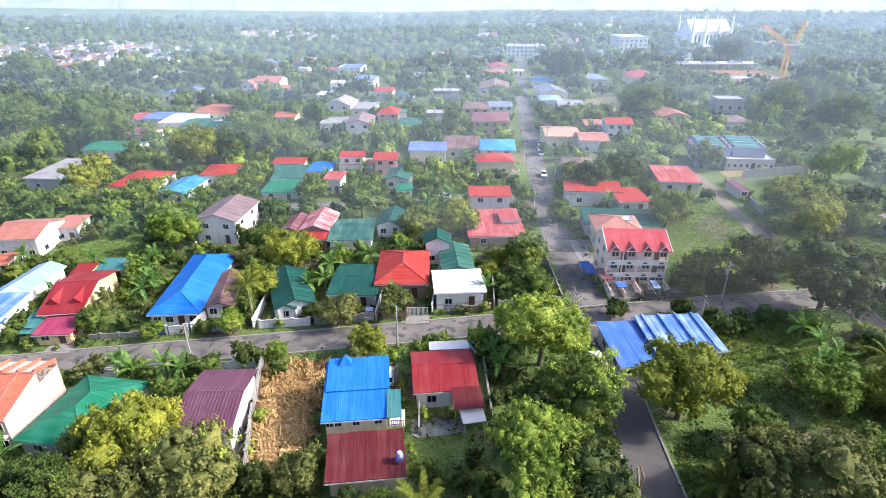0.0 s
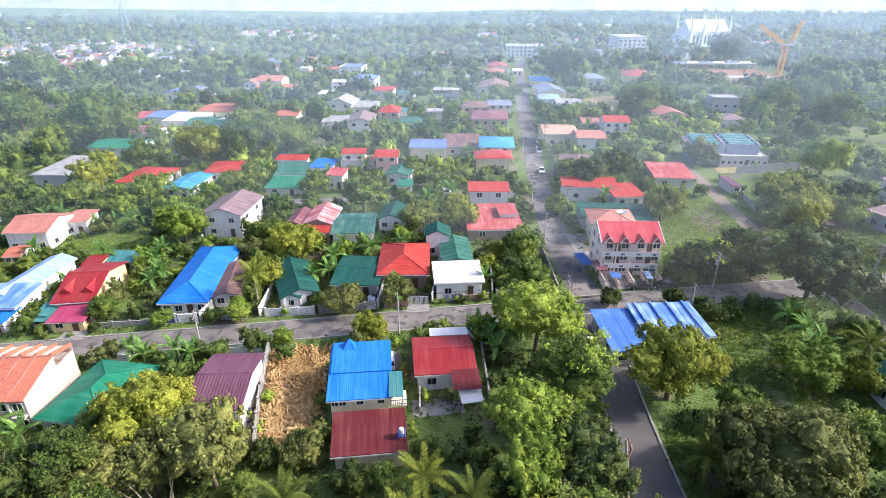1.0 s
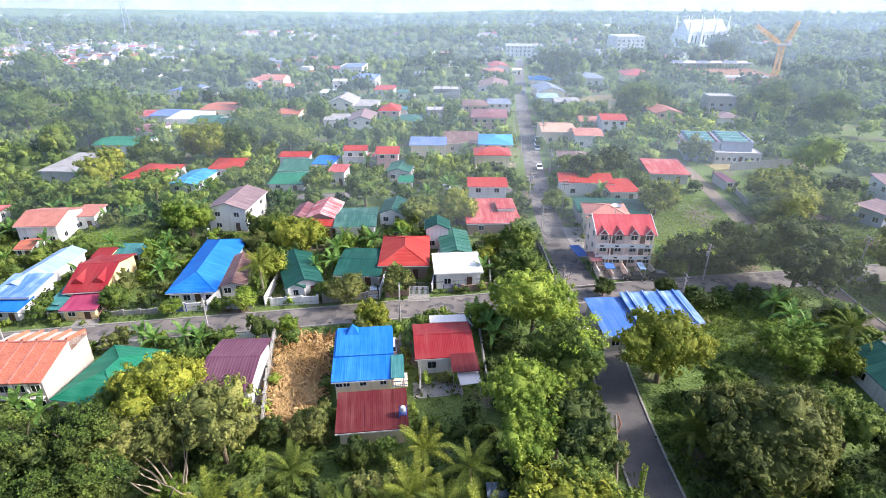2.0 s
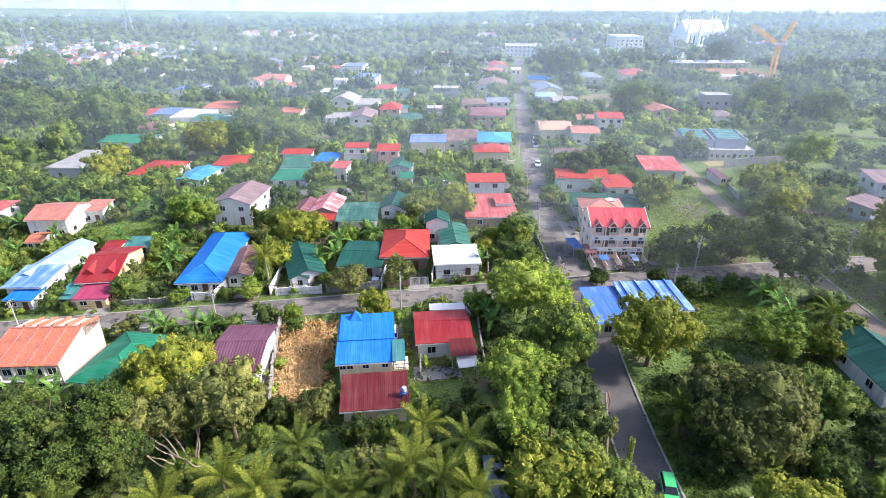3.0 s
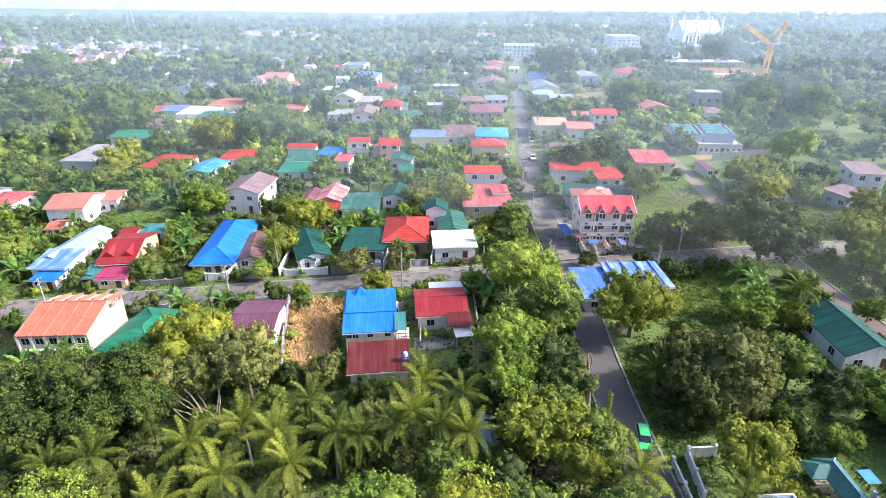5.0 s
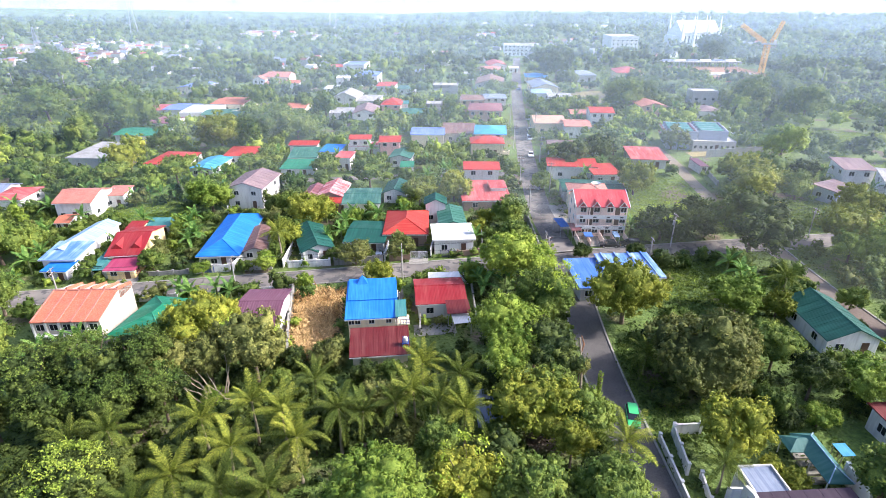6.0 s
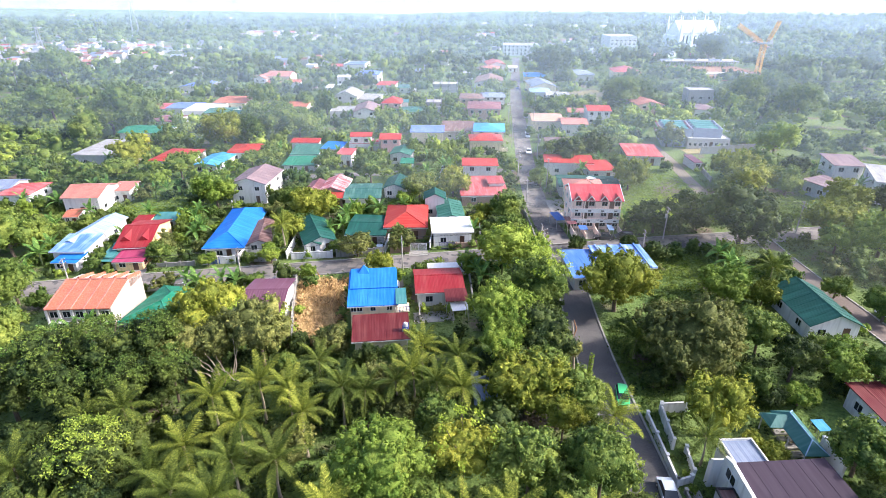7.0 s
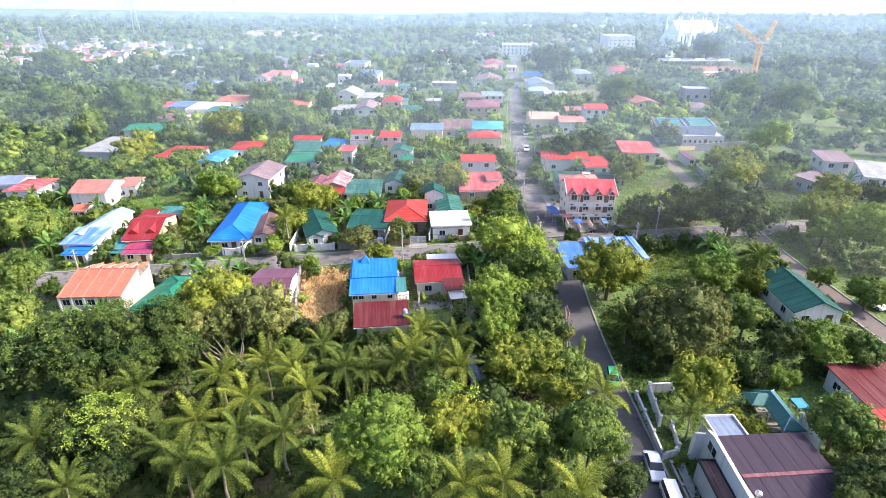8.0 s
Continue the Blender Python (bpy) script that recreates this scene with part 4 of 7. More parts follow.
def trunk_mesh(mat, height, radius, limbs):
    bm = bmesh.new()
    tube(bm, [(0, 0, -0.6), (0.1, 0.05, height * 0.5), (0.0, 0.2, height)], [radius * 1.3, radius, radius * 0.7], 8)
    for i in range(limbs):
        a = i * math.tau / limbs + 0.4
        tube(bm, [(0, 0.15, height * 0.75), (math.cos(a) * 1.1, math.sin(a) * 1.1, height * 1.1), (math.cos(a) * 2.4, math.sin(a) * 2.4, height * 1.45)], [radius * 0.55, radius * 0.4, radius * 0.15], 6)
    me = bpy.data.meshes.new("trunk")
    bm.to_mesh(me)
    bm.free()
    me.materials.append(mat)
    return me


LEAVES = {"green": leaf_green, "dark": leaf_dark, "bright": leaf_bright, "olive": leaf_olive, "yellow": leaf_yellow}
TREE_WORDS = {"green": "broad-leaved tree with a full mid-green crown", "dark": "dense dark-green tree with a rounded crown", "bright": "leafy tree with a fresh bright-green crown",
              "olive": "spreading tree with an olive-brown sunlit crown", "yellow": "mango tree with yellow-green young leaves"}
TRUNK = trunk_mesh(bark, 4.0, 0.24, 5)
NEAR = {k: [crown_mesh(m, 5.0, t, 12, 100, 19, 0.46, 0.17, 700) for t in (0.82, 0.98)] for k, m in LEAVES.items()}
MID = {k: [crown_mesh(m, 5.0, t, 9, 56, 12, 0.62, 0.19, 320) for t in (0.85, 1.0)] for k, m in LEAVES.items()}
LARGE = {k: [crown_mesh(m, 8.0, t, 18, 215, 19, 0.5, 0.115, 1500) for t in (0.88,)] for k, m in LEAVES.items()}
TREES = []


def tree(x, y, radius, mid_height, kind, fine=True):
    """A tree whose crown of that radius has its middle at mid_height over the ground."""
    top = tagged(new("tree"), TREE_WORDS[kind], "tree")
    top.matrix_world = pose(x, y, ground_z(x), 0, 0, random.uniform(0, 360))
    s = radius / 5.0
    th = max(mid_height - 0.25 * radius, 0.8)
    tr = share("trunk", TRUNK, top, Matrix.Diagonal((s, s, th / 4.0, 1)))
    big = radius > (5.4 if y < 75 else 8.5)
    fine = fine and y < 125
    me, s = (LARGE[kind][0], radius / 8.0) if big else (random.choice((NEAR if fine else MID)[kind]), s)
    share("crown", me, top, Matrix.Translation((0, 0, mid_height)) @ Matrix.Diagonal((s, s, s * random.uniform(0.9, 1.1), 1)))
    TREES.append((x, y, radius))
    return top


def young_leaves(top, radius, mid_height, count, mat=None):
    """Tufts standing out of the top of a crown: light young leaves, or with mat given, clumps coloured as sunlit."""
    d = rng.normal(size=(count, 3)) * np.array([0.8, 0.8, 0.3]) + np.array([0, -0.3, 0.9])
    d /= np.linalg.norm(d, axis=1, keepdims=True)
    pos = np.repeat(d * radius * (0.98 if mat is None else 0.9), 26, 0) + rng.normal(size=(count * 26, 3)) * 0.26
    out = np.repeat(d, 26, 0) + rng.normal(size=(count * 26, 3)) * 0.7
    o = share("young_leaves", quads_mesh("young_leaves", leaf_quads(pos, out, 0.34, 0.2), mat or leaf_lime), top, Matrix.Translation((0, 0, mid_height)), "light green leaf tufts, young or coloured as sunlit")
    return o


def frond_mesh(mat, length, sag, pairs):
    """A feather of a palm, along +x and arching down, with slim hanging leaflets bent at the middle."""
    v = []

    def spine(u):
        return np.array([length * (u - 0.22 * sag * u * u), 0, length * (0.3 * u - sag * u * u)])

    for i in range(pairs):
        u = 0.12 + 0.88 * i / (pairs - 1)
        p, q = spine(u), spine(min(u + 0.0145, 1.03))
        ln = 0.235 * length * (math.sin(math.pi * (0.14 + 0.78 * u)) ** 0.7) * rng.uniform(0.85, 1.1)
        for s in (-1, 1):
            w = (q - p) * rng.uniform(0.9, 1.2)
            mid = p + np.array([ln * 0.24, s * ln * rng.uniform(0.34, 0.46), -ln * rng.uniform(0.0, 0.12)])
            tip = mid + np.array([ln * 0.22, s * ln * rng.uniform(0.12, 0.28), -ln * rng.uniform(0.4, 0.62)])
            v += [p, p + w, mid + w, mid, mid, mid + w, tip + w * 0.2, tip]
    ev, ef = [], []
    for i in range(7):
        c = spine(i / 6)
        r = 0.05 * (1 - 0.8 * i / 6)
        ev += [tuple(c + np.array([0, -r, 0])), tuple(c + np.array([0, r, 0])), tuple(c + np.array([0, 0, -r * 1.5]))]
    for i in range(6):
        for k in range(3):
            ef.append((3 * i + k, 3 * i + (k + 1) % 3, 3 * i + 3 + (k + 1) % 3, 3 * i + 3 + k))
    return quads_mesh("frond", np.array(v), mat, [(ev, ef)])


FRONDS = {"green": [frond_mesh(frond_green, 4.2, s, 38) for s in (0.35, 0.55, 0.8)], "gold": [frond_mesh(frond_lit, 4.2, s, 38) for s in (0.3, 0.5, 0.75)]}
_bm = bmesh.new()
tube(_bm, [(0, 0, -0.5), (0.15, 0, 2.5), (0.2, 0.1, 5), (0.05, 0.1, 8), (0, 0, 10)], [0.26, 0.18, 0.15, 0.13, 0.16], 8)
PALM_TRUNK = bpy.data.meshes.new("trunk")
_bm.to_mesh(PALM_TRUNK)
_bm.free()
PALM_TRUNK.materials.append(pale_bark)


def palm(x, y, height, size=1.0, kind="green", lean=(0, 0)):
    top = tagged(new("coconut_palm"), "coconut palm with a ringed grey trunk and " + ("golden sunlit-coloured" if kind == "gold" else "arching green") + " fronds", "palm tree", "coconut palms")
    top.matrix_world = pose(x, y, ground_z(x), lean[0], lean[1], random.uniform(0, 360) if lean == (0, 0) else 0)
    share("trunk", PALM_TRUNK, top, Matrix.Diagonal((size, size, height / 10, 1)))
    n = 17
    for i in range(n):
        u = i / (n - 1)
        up = 66 - 92 * u + random.uniform(-8, 8)
        # upper fronds take the sunlit colour, the lowest the darker one
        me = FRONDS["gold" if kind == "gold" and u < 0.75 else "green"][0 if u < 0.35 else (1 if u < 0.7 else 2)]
        m = Matrix.Translation((0, 0, height)) @ pose(0, 0, 0, 0, 0, i * 137.5 + random.uniform(-12, 12)) @ pose(0, 0, 0, 0, -up, 0) @ Matrix.Scale(0.94 * size * random.uniform(0.85, 1.12), 4)
        share("frond", me, top, m)
    return top


def blade_mesh(mat, length, breadth, sag):
    """A banana leaf with a folded midrib and torn edges."""
    v = []
    n = 9
    for i in range(n):
        u0, u1 = i / n, (i + 0.92) / n
        for s in (-1, 1):
            def at(u, side):
                wd = breadth * math.sin(math.pi * (0.08 + 0.88 * u)) ** 0.6
                return (length * (u - 0.2 * sag * u * u), s * wd * side, length * (0.3 * u - sag * u * u) + (0.16 - 0.1 * (i % 2)) * wd * side * (1 if side else 0))
            v += [at(u0, 0), at(u1, 0), at(u1, 1), at(u0, 1)]
    return quads_mesh("leaf", np.array(v), mat)


BLADES = [blade_mesh(banana_leaf, 2.6, 0.36, s) for s in (0.3, 0.6)]
_bm = bmesh.new()
tube(_bm, [(0, 0, -0.3), (0, 0, 1.2), (0.03, 0, 2.4)], [0.17, 0.14, 0.08], 7)
STEM = bpy.data.meshes.new("stem")
_bm.to_mesh(STEM)
_bm.free()
STEM.materials.append(plain("banana_stem", (0.16, 0.2, 0.07), 0.7))


def banana(x, y, size=1.0):
    top = tagged(new("banana_plant"), "banana plant with broad torn green leaves", "banana plant", "banana plants")
    top.matrix_world = pose(x, y, ground_z(x), 0, 0, random.uniform(0, 360)) @ Matrix.Scale(size, 4)
    share("stem", STEM, top)
    for i in range(9):
        m = Matrix.Translation((0, 0, 2.3)) @ pose(0, 0, 0, 0, 0, i * 137.5) @ pose(0, 0, 0, 0, -(62 - 8 * i), 0) @ Matrix.Scale(random.uniform(0.8, 1.1), 4)
        share("leaf", BLADES[0 if i < 5 else 1], top, m)
    return top


def near_road(x, y, gap):
    for mid, width in ROADS:
        for px, py in mid:
            if abs(px - x) < width + gap and abs(py - y) < width + gap and math.hypot(px - x, py - y) < width / 2 + gap:
                return True
    return False


def in_house(x, y, gap):
    for hx, hy, hw, hd, a in FOOTPRINTS:
        dx, dy = x - hx, y - hy
        if dx * dx + dy * dy > 900:
            continue
        u, v = dx * math.cos(a) + dy * math.sin(a), -dx * math.sin(a) + dy * math.cos(a)
        if abs(u) < hw + gap and abs(v) < hd + gap:
            return True
    return False


CLEAR = []


def in_clear(x, y):
    return any(((x - cx) / rx) ** 2 + ((y - cy) / ry) ** 2 < 1 for cx, cy, rx, ry in CLEAR)


def tufts(name, label, category, spots, height, leaf, per, mat, slim=0.5):
    """Low growth in one object: tufts of leaves at the spots."""
    p = np.array(spots)
    n = len(p)
    pos = np.repeat(p, per, 0) + rng.normal(size=(n * per, 3)) * np.array([height * 0.7, height * 0.7, height * 0.3])
    out = rng.normal(size=(n * per, 3)) * 0.6 + np.array([0, 0, 0.9])
    return tagged(new(name, quads_mesh(name, leaf_quads(pos, out, leaf, leaf * slim), mat)), label, category, kind="stuff")

# ---------------------------------------------------------------- landmarks
def apartment_block(x, y, w, d, yaw, h):
    """Pink three-storey terrace: balconies on two floors, four gablets in a red roof."""
    top = tagged(new("apartment_block"), "pink three-storey apartment block with red gablet roof and white balconies", "apartment building")
    top.matrix_world = pose(x, y, ground_z(x), 0, 0, yaw)
    FOOTPRINTS.append((x, y - 1.5, w / 2 + 1, d / 2 + 3.5, radians(yaw)))
    rise, o = 2.3, 0.5
    bw, bd = w / 2 - o, d / 2 - o
    bm = bmesh.new()
    prism(bm, [(-bd + 1.2, -0.8), (bd, -0.8), (bd, h - 0.1), (0, h + rise - 0.25), (-bd + 1.2, h + 0.2)], -bw, bw)
    part("wall", bm, peach_plaster, top)
    bm = roof_mesh(w, d, h, "gable", rise)
    roof = part("roof", bm, crimson_roof, top, "crimson metal roof")
    for sx in (-1, 1):
        bm = bmesh.new()
        for s in (-1, 1):
            prism(bm, [(s * d / 2, h + 0.06), (0, h + rise + 0.08), (0, h + rise - 0.22), (s * d / 2, h - 0.25)], sx * w / 2 - 0.06, sx * w / 2 + 0.06)
        part("barge_board", bm, frame_white, roof)
    n = 4
    for i in range(n):
        cx = w * ((i + 0.5) / n - 0.5)
        bm = bmesh.new()
        f0, gz, gh, gw = -d / 2 - 0.05, h - 0.05, 1.15, 0.95
        back = f0 + gh / (rise / (d / 2)) + 0.3
        v = [bm.verts.new(p) for p in ((cx - gw, f0, gz), (cx + gw, f0, gz), (cx, f0, gz + gh), (cx, back, gz + gh), (cx - gw, f0 + 0.1, gz), (cx + gw, f0 + 0.1, gz))]
        for f in ((v[0], v[2], v[3], v[4]), (v[1], v[5], v[3], v[2])):
            bm.faces.new(f)
        gab = part("gablet", bm, crimson_roof, roof)
        bm = bmesh.new()
        prism(bm, [(f0 + 0.02, gz), (f0 + 0.1, gz), (f0 + 0.1, gz + 0.12), (f0 + 0.02, gz + 0.12)], cx - gw, cx + gw)
        for s in (-1, 1):
            tube(bm, [(cx + s * gw, f0 + 0.06, gz + 0.02), (cx, f0 + 0.06, gz + gh)], [0.08, 0.08], 4)
        part("gablet_trim", bm, frame_white, gab)
    fl = (h - 0.2) / 3
    for s in (1, 2):
        bm = bmesh.new()
        box(bm, -bw - 0.1, bw + 0.1, -bd, -bd + 1.25, s * fl - 0.15, s * fl)
        part("balcony_slab", bm, frame_white, top)
        bm = bmesh.new()
        box(bm, -bw - 0.1, bw + 0.1, -bd - 0.08, -bd, s * fl - 0.3, s * fl + 0.62)
        par = part("balcony_parapet", bm, frame_white, top)
        bm = bmesh.new()
        box(bm, -bw - 0.1, bw + 0.1, -bd - 0.1, -bd + 0.02, s * fl + 0.62, s * fl + 0.7)
        part("coping", bm, peach_plaster, par)
        for i in range(n):
            cx = w * ((i + 0.5) / n - 0.5)
            bm = bmesh.new()
            box(bm, cx - 0.35, cx + 0.35, -bd - 0.1, -bd - 0.07, s * fl - 0.02, s * fl + 0.3)
            part("vent_block", bm, dark_metal, par)
    for i in range(n + 1):
        cx = -bw + 2 * bw * i / n
        bm = bmesh.new()
        box(bm, cx - 0.11, cx + 0.11, -bd - 0.02, -bd + 0.2, 0, h - 0.1)
        part("column", bm, peach_plaster, top)
        bm = bmesh.new()
        box(bm, cx - 0.07, cx + 0.07, -bd - 4.2, -bd - 0.05, -0.3, 1.1 if i % 2 else 1.6)
        part("yard_wall", bm, peach_plaster, top)
    for s in range(3):
        for i in range(n):
            cx = w * ((i + 0.5) / n - 0.5)
            if s == 0 or i % 2:
                share("door", DOOR, top, pose(cx - 0.7, -bd + 1.2, s * fl + 0.04), "dark wooden door")
            add_window(top, pose(cx + 0.6, -bd + 1.2, s * fl + 0.9))
        for k in (-0.3, 0.5):
            add_window(top, pose(-bw, bd * k, s * fl + 0.9, 0, 0, -90))
            add_window(top, pose(bw, bd * k, s * fl + 0.9, 0, 0, 90))
    bm = bmesh.new()
    box(bm, -bw, bw, -bd - 4.3, -bd + 1.1, -0.5, 0.06)
    part("front_yard", bm, kerb_mat, top, "bare concrete front yard")
    return top


apartment_block(34.8, 94.0, 11.7, 10.4, -1.0, 7.6)


def white_church(x, y, yaw):
    top = tagged(new("church"), "large white church with many slender spires", "church")
    top.matrix_world = pose(x, y, ground_z(x), 0, 0, yaw) @ Matrix.Scale(0.76, 4)
    FOOTPRINTS.append((x, y, 36, 22, radians(yaw)))
    bm = bmesh.new()
    prism(bm, [(-14, -2), (14, -2), (14, 17), (0, 30), (-14, 17)], -26, 26)
    part("nave", bm, chalk_plaster, top)
    bm = bmesh.new()
    prism(bm, [(-14.8, 16.5), (0, 30.5), (14.8, 16.5), (14.8, 16), (0, 29.6), (-14.8, 16)], -27, 27)
    part("roof", bm, white_roof, top)
    for sx in (-30, 30):
        bm = bmesh.new()
        box(bm, sx - 5, sx + 5, -9, 9, -2, 13)
        part("side_wing", bm, chalk_plaster, top)
    for sx in (-26, -9, 9, 26):
        for sy in (-15, 15):
            bm = bmesh.new()
            tube(bm, [(sx, sy, -2), (sx, sy, 22), (sx, sy, 27), (sx, sy, 36)], [1.7, 1.5, 1.0, 0.1], 8)
            part("spire", bm, chalk_plaster, top)
    for i in range(9):
        bm = bmesh.new()
        prism(bm, [(-14.3, 3), (-14.05, 3), (-14.05, 13), (-14.3, 13)], -21 + i * 5.2, -19.2 + i * 5.2)
        part("window", bm, glass, top, "tall narrow window")
    return top


white_church(240, 552, 12)


def lattice(bm, a, b, width, bays, r):
    """A square truss between two points."""
    a, b = Vector(a), Vector(b)
    d = (b - a).normalized()
    u = d.orthogonal().normalized()
    v = d.cross(u)
    cs = [(u * sx + v * sy) * width / 2 for sx, sy in ((-1, -1), (1, -1), (1, 1), (-1, 1))]
    for c in cs:
        tube(bm, [a + c, b + c], [r, r], 4)
    for i in range(bays):
        p, q = a.lerp(b, i / bays), a.lerp(b, (i + 1) / bays)
        for k in range(4):
            tube(bm, [p + cs[k], q + cs[(k + 1) % 4]], [r * 0.7, r * 0.7], 4)


crane_paint = plain("crane_orange", (0.8, 0.42, 0.05), 0.5, 0.0, 0.2)


def tower_crane(x, y, mast):
    top = tagged(new("tower_crane"), "orange luffing tower crane on a building site", "crane")
    top.matrix_world = pose(x, y, ground_z(x), 0, 0, 0)
    bm = bmesh.new()
    lattice(bm, (0, 0, 0), (0, 0, mast), 2.6, 12, 0.22)
    part("mast", bm, crane_paint, top)
    bm = bmesh.new()
    box(bm, -3, 4.5, -1.6, 1.6, mast, mast + 0.8)
    box(bm, 2.5, 4.5, -1.5, 1.5, mast + 0.8, mast + 2.6)
    part("slewing_deck", bm, frame_white, top)
    bm = bmesh.new()
    lattice(bm, (-1.5, 0, mast + 1), (-20, -4, mast + 11), 1.6, 12, 0.16)
    part("jib", bm, crane_paint, top)
    bm = bmesh.new()
    lattice(bm, (2.0, 0, mast + 1), (7.5, 2, mast + 13), 1.6, 7, 0.18)
    part("a_frame", bm, crane_paint, top)
    bm = bmesh.new()
    tube(bm, [(7.5, 2, mast + 13), (-20, -4, mast + 11)], [0.08, 0.08], 4)
    part("stay_cable", bm, dark_metal, top)
    return top


tower_crane(196, 335, 18)


def mast_tower(x, y, height, width):
    top = tagged(new("lattice_tower"), "pale steel lattice transmission tower", "tower", "lattice towers")
    top.matrix_world = pose(x, y, ground_z(x), 0, 0, 20)
    bm = bmesh.new()
    for sx, sy in ((-1, -1), (1, -1), (1, 1), (-1, 1)):
        tube(bm, [(sx * width, sy * width, -1), (sx * 0.4, sy * 0.4, height)], [0.22, 0.15], 4)
    for i in range(10):
        a, b = i / 10, (i + 1) / 10
        wa, wb = width + (0.4 - width) * a, width + (0.4 - width) * b
        for sx, sy, tx, ty in ((-1, -1, 1, -1), (1, -1, 1, 1), (1, 1, -1, 1), (-1, 1, -1, -1)):
            tube(bm, [(sx * wa, sy * wa, a * height), (tx * wb, ty * wb, b * height)], [0.12, 0.12], 4)
    part("frame", bm, steel, top)
    for z in (0.8, 0.9, 0.98):
        bm = bmesh.new()
        tube(bm, [(-4, 0, height * z), (4, 0, height * z)], [0.14, 0.14], 4)
        part("cross_arm", bm, steel, top)


mast_tower(-289, 384, 34, 3.2)
mast_tower(-420, 760, 60, 5.0)
mast_tower(-180, 900, 70, 6.0)

# the building site beside the crane
site = tagged(new("building_site"), "unfinished concrete deck of a large building under construction", "building")
site.matrix_world = pose(172, 338, ground_z(160))
FOOTPRINTS.append((172, 338, 32, 38, 0))
rust_earth = plain("red_earth", (0.3, 0.15, 0.08), 0.95, 0.0, 0.4)
_bm = bmesh.new()
box(_bm, -26, 24, -34, 30, -1, 1.2)
part("earth_floor", _bm, rust_earth, site, "raw red-brown earth")
_bm = bmesh.new()
box(_bm, -27, 26, 26, 36, 4.2, 4.7)
part("deck", _bm, grey_concrete, site)
_bm = bmesh.new()
box(_bm, -26, 6, -34, -24, 3.6, 4.0)
part("deck", _bm, grey_concrete, site)
for i in range(11):
    for yy in (-30, 28, 34):
        _bm = bmesh.new()
        box(_bm, -25 + i * 4.8, -24.4 + i * 4.8, yy - 0.3, yy + 0.3, 0, 4.2 if yy > 0 else 3.6)
        part("column", _bm, grey_concrete, site)
for i in range(6):
    _bm = bmesh.new()
    prism(_bm, [(-1.6, 4.7), (1.6, 4.7), (0, 5.8)], 0, 7)
    o = part("roof_sheet", _bm, white_roof if i % 2 else slate_roof, site)
    o.matrix_local = pose(-26 + i * 8.5, 31, 0)


def terrace_block(x, y, yaw):
    """Blue-grey two-storey row: plain end walls, balconies with red rails along one side, small vaults on the roof."""
    top = tagged(new("terraced_house"), "blue-grey terraced house with teal barrel roofs and red-trimmed balconies", "house", "blue-grey terraces")
    top.matrix_world = pose(x, y, ground_z(x), 0, 0, yaw)
    FOOTPRINTS.append((x + 4.5, y + 7, 6, 8, radians(yaw)))
    bm = bmesh.new()
    box(bm, 0, 9, 0, 14, -1, 5.6)
    box(bm, 0, 9, -0.25, 0, -1, 6.5)
    box(bm, 0, 9, 14, 14.25, -1, 6.5)
    box(bm, 8.8, 9.05, 0, 14, 5.6, 6.5)
    part("wall", bm, lilac_plaster, top)
    for i in range(4):
        y0 = 0.25 + i * 3.5
        bm = bmesh.new()
        ring = [(1.6 * math.cos(k * math.pi / 8), 1.1 * math.sin(k * math.pi / 8)) for k in range(9)]
        prism(bm, [(y0 + 1.6 + c, 5.62 + s) for c, s in ring], 0.4, 7.6)
        part("barrel_roof", bm, teal_roof, top)
        bm = bmesh.new()
        box(bm, -0.1, 8.8, y0 + 3.25, y0 + 3.5, 5.6, 6.4)
        part("party_wall", bm, lilac_plaster, top)
        for z in (2.7, 5.2):
            bm = bmesh.new()
            box(bm, -1.2, 0, y0, y0 + 3.2, z, z + 0.18)
            balcony = part("balcony", bm, white_plaster, top)
            bm = bmesh.new()
            box(bm, -1.22, -1.14, y0, y0 + 3.2, z + 0.85, z + 0.95)
            for k in range(7):
                box(bm, -1.2, -1.16, y0 + 0.1 + k * 0.5, y0 + 0.16 + k * 0.5, z + 0.18, z + 0.85)
            part("rail", bm, red_roof, balcony, "red iron balcony rail")
        for z in (0.6, 3.3):
            add_window(top, pose(0, y0 + 1.2, z, 0, 0, -90), (1.8, 1.2))
    return top


terrace_block(75.4, 161.7, -12)
terrace_block(85.0, 160.4, -12)


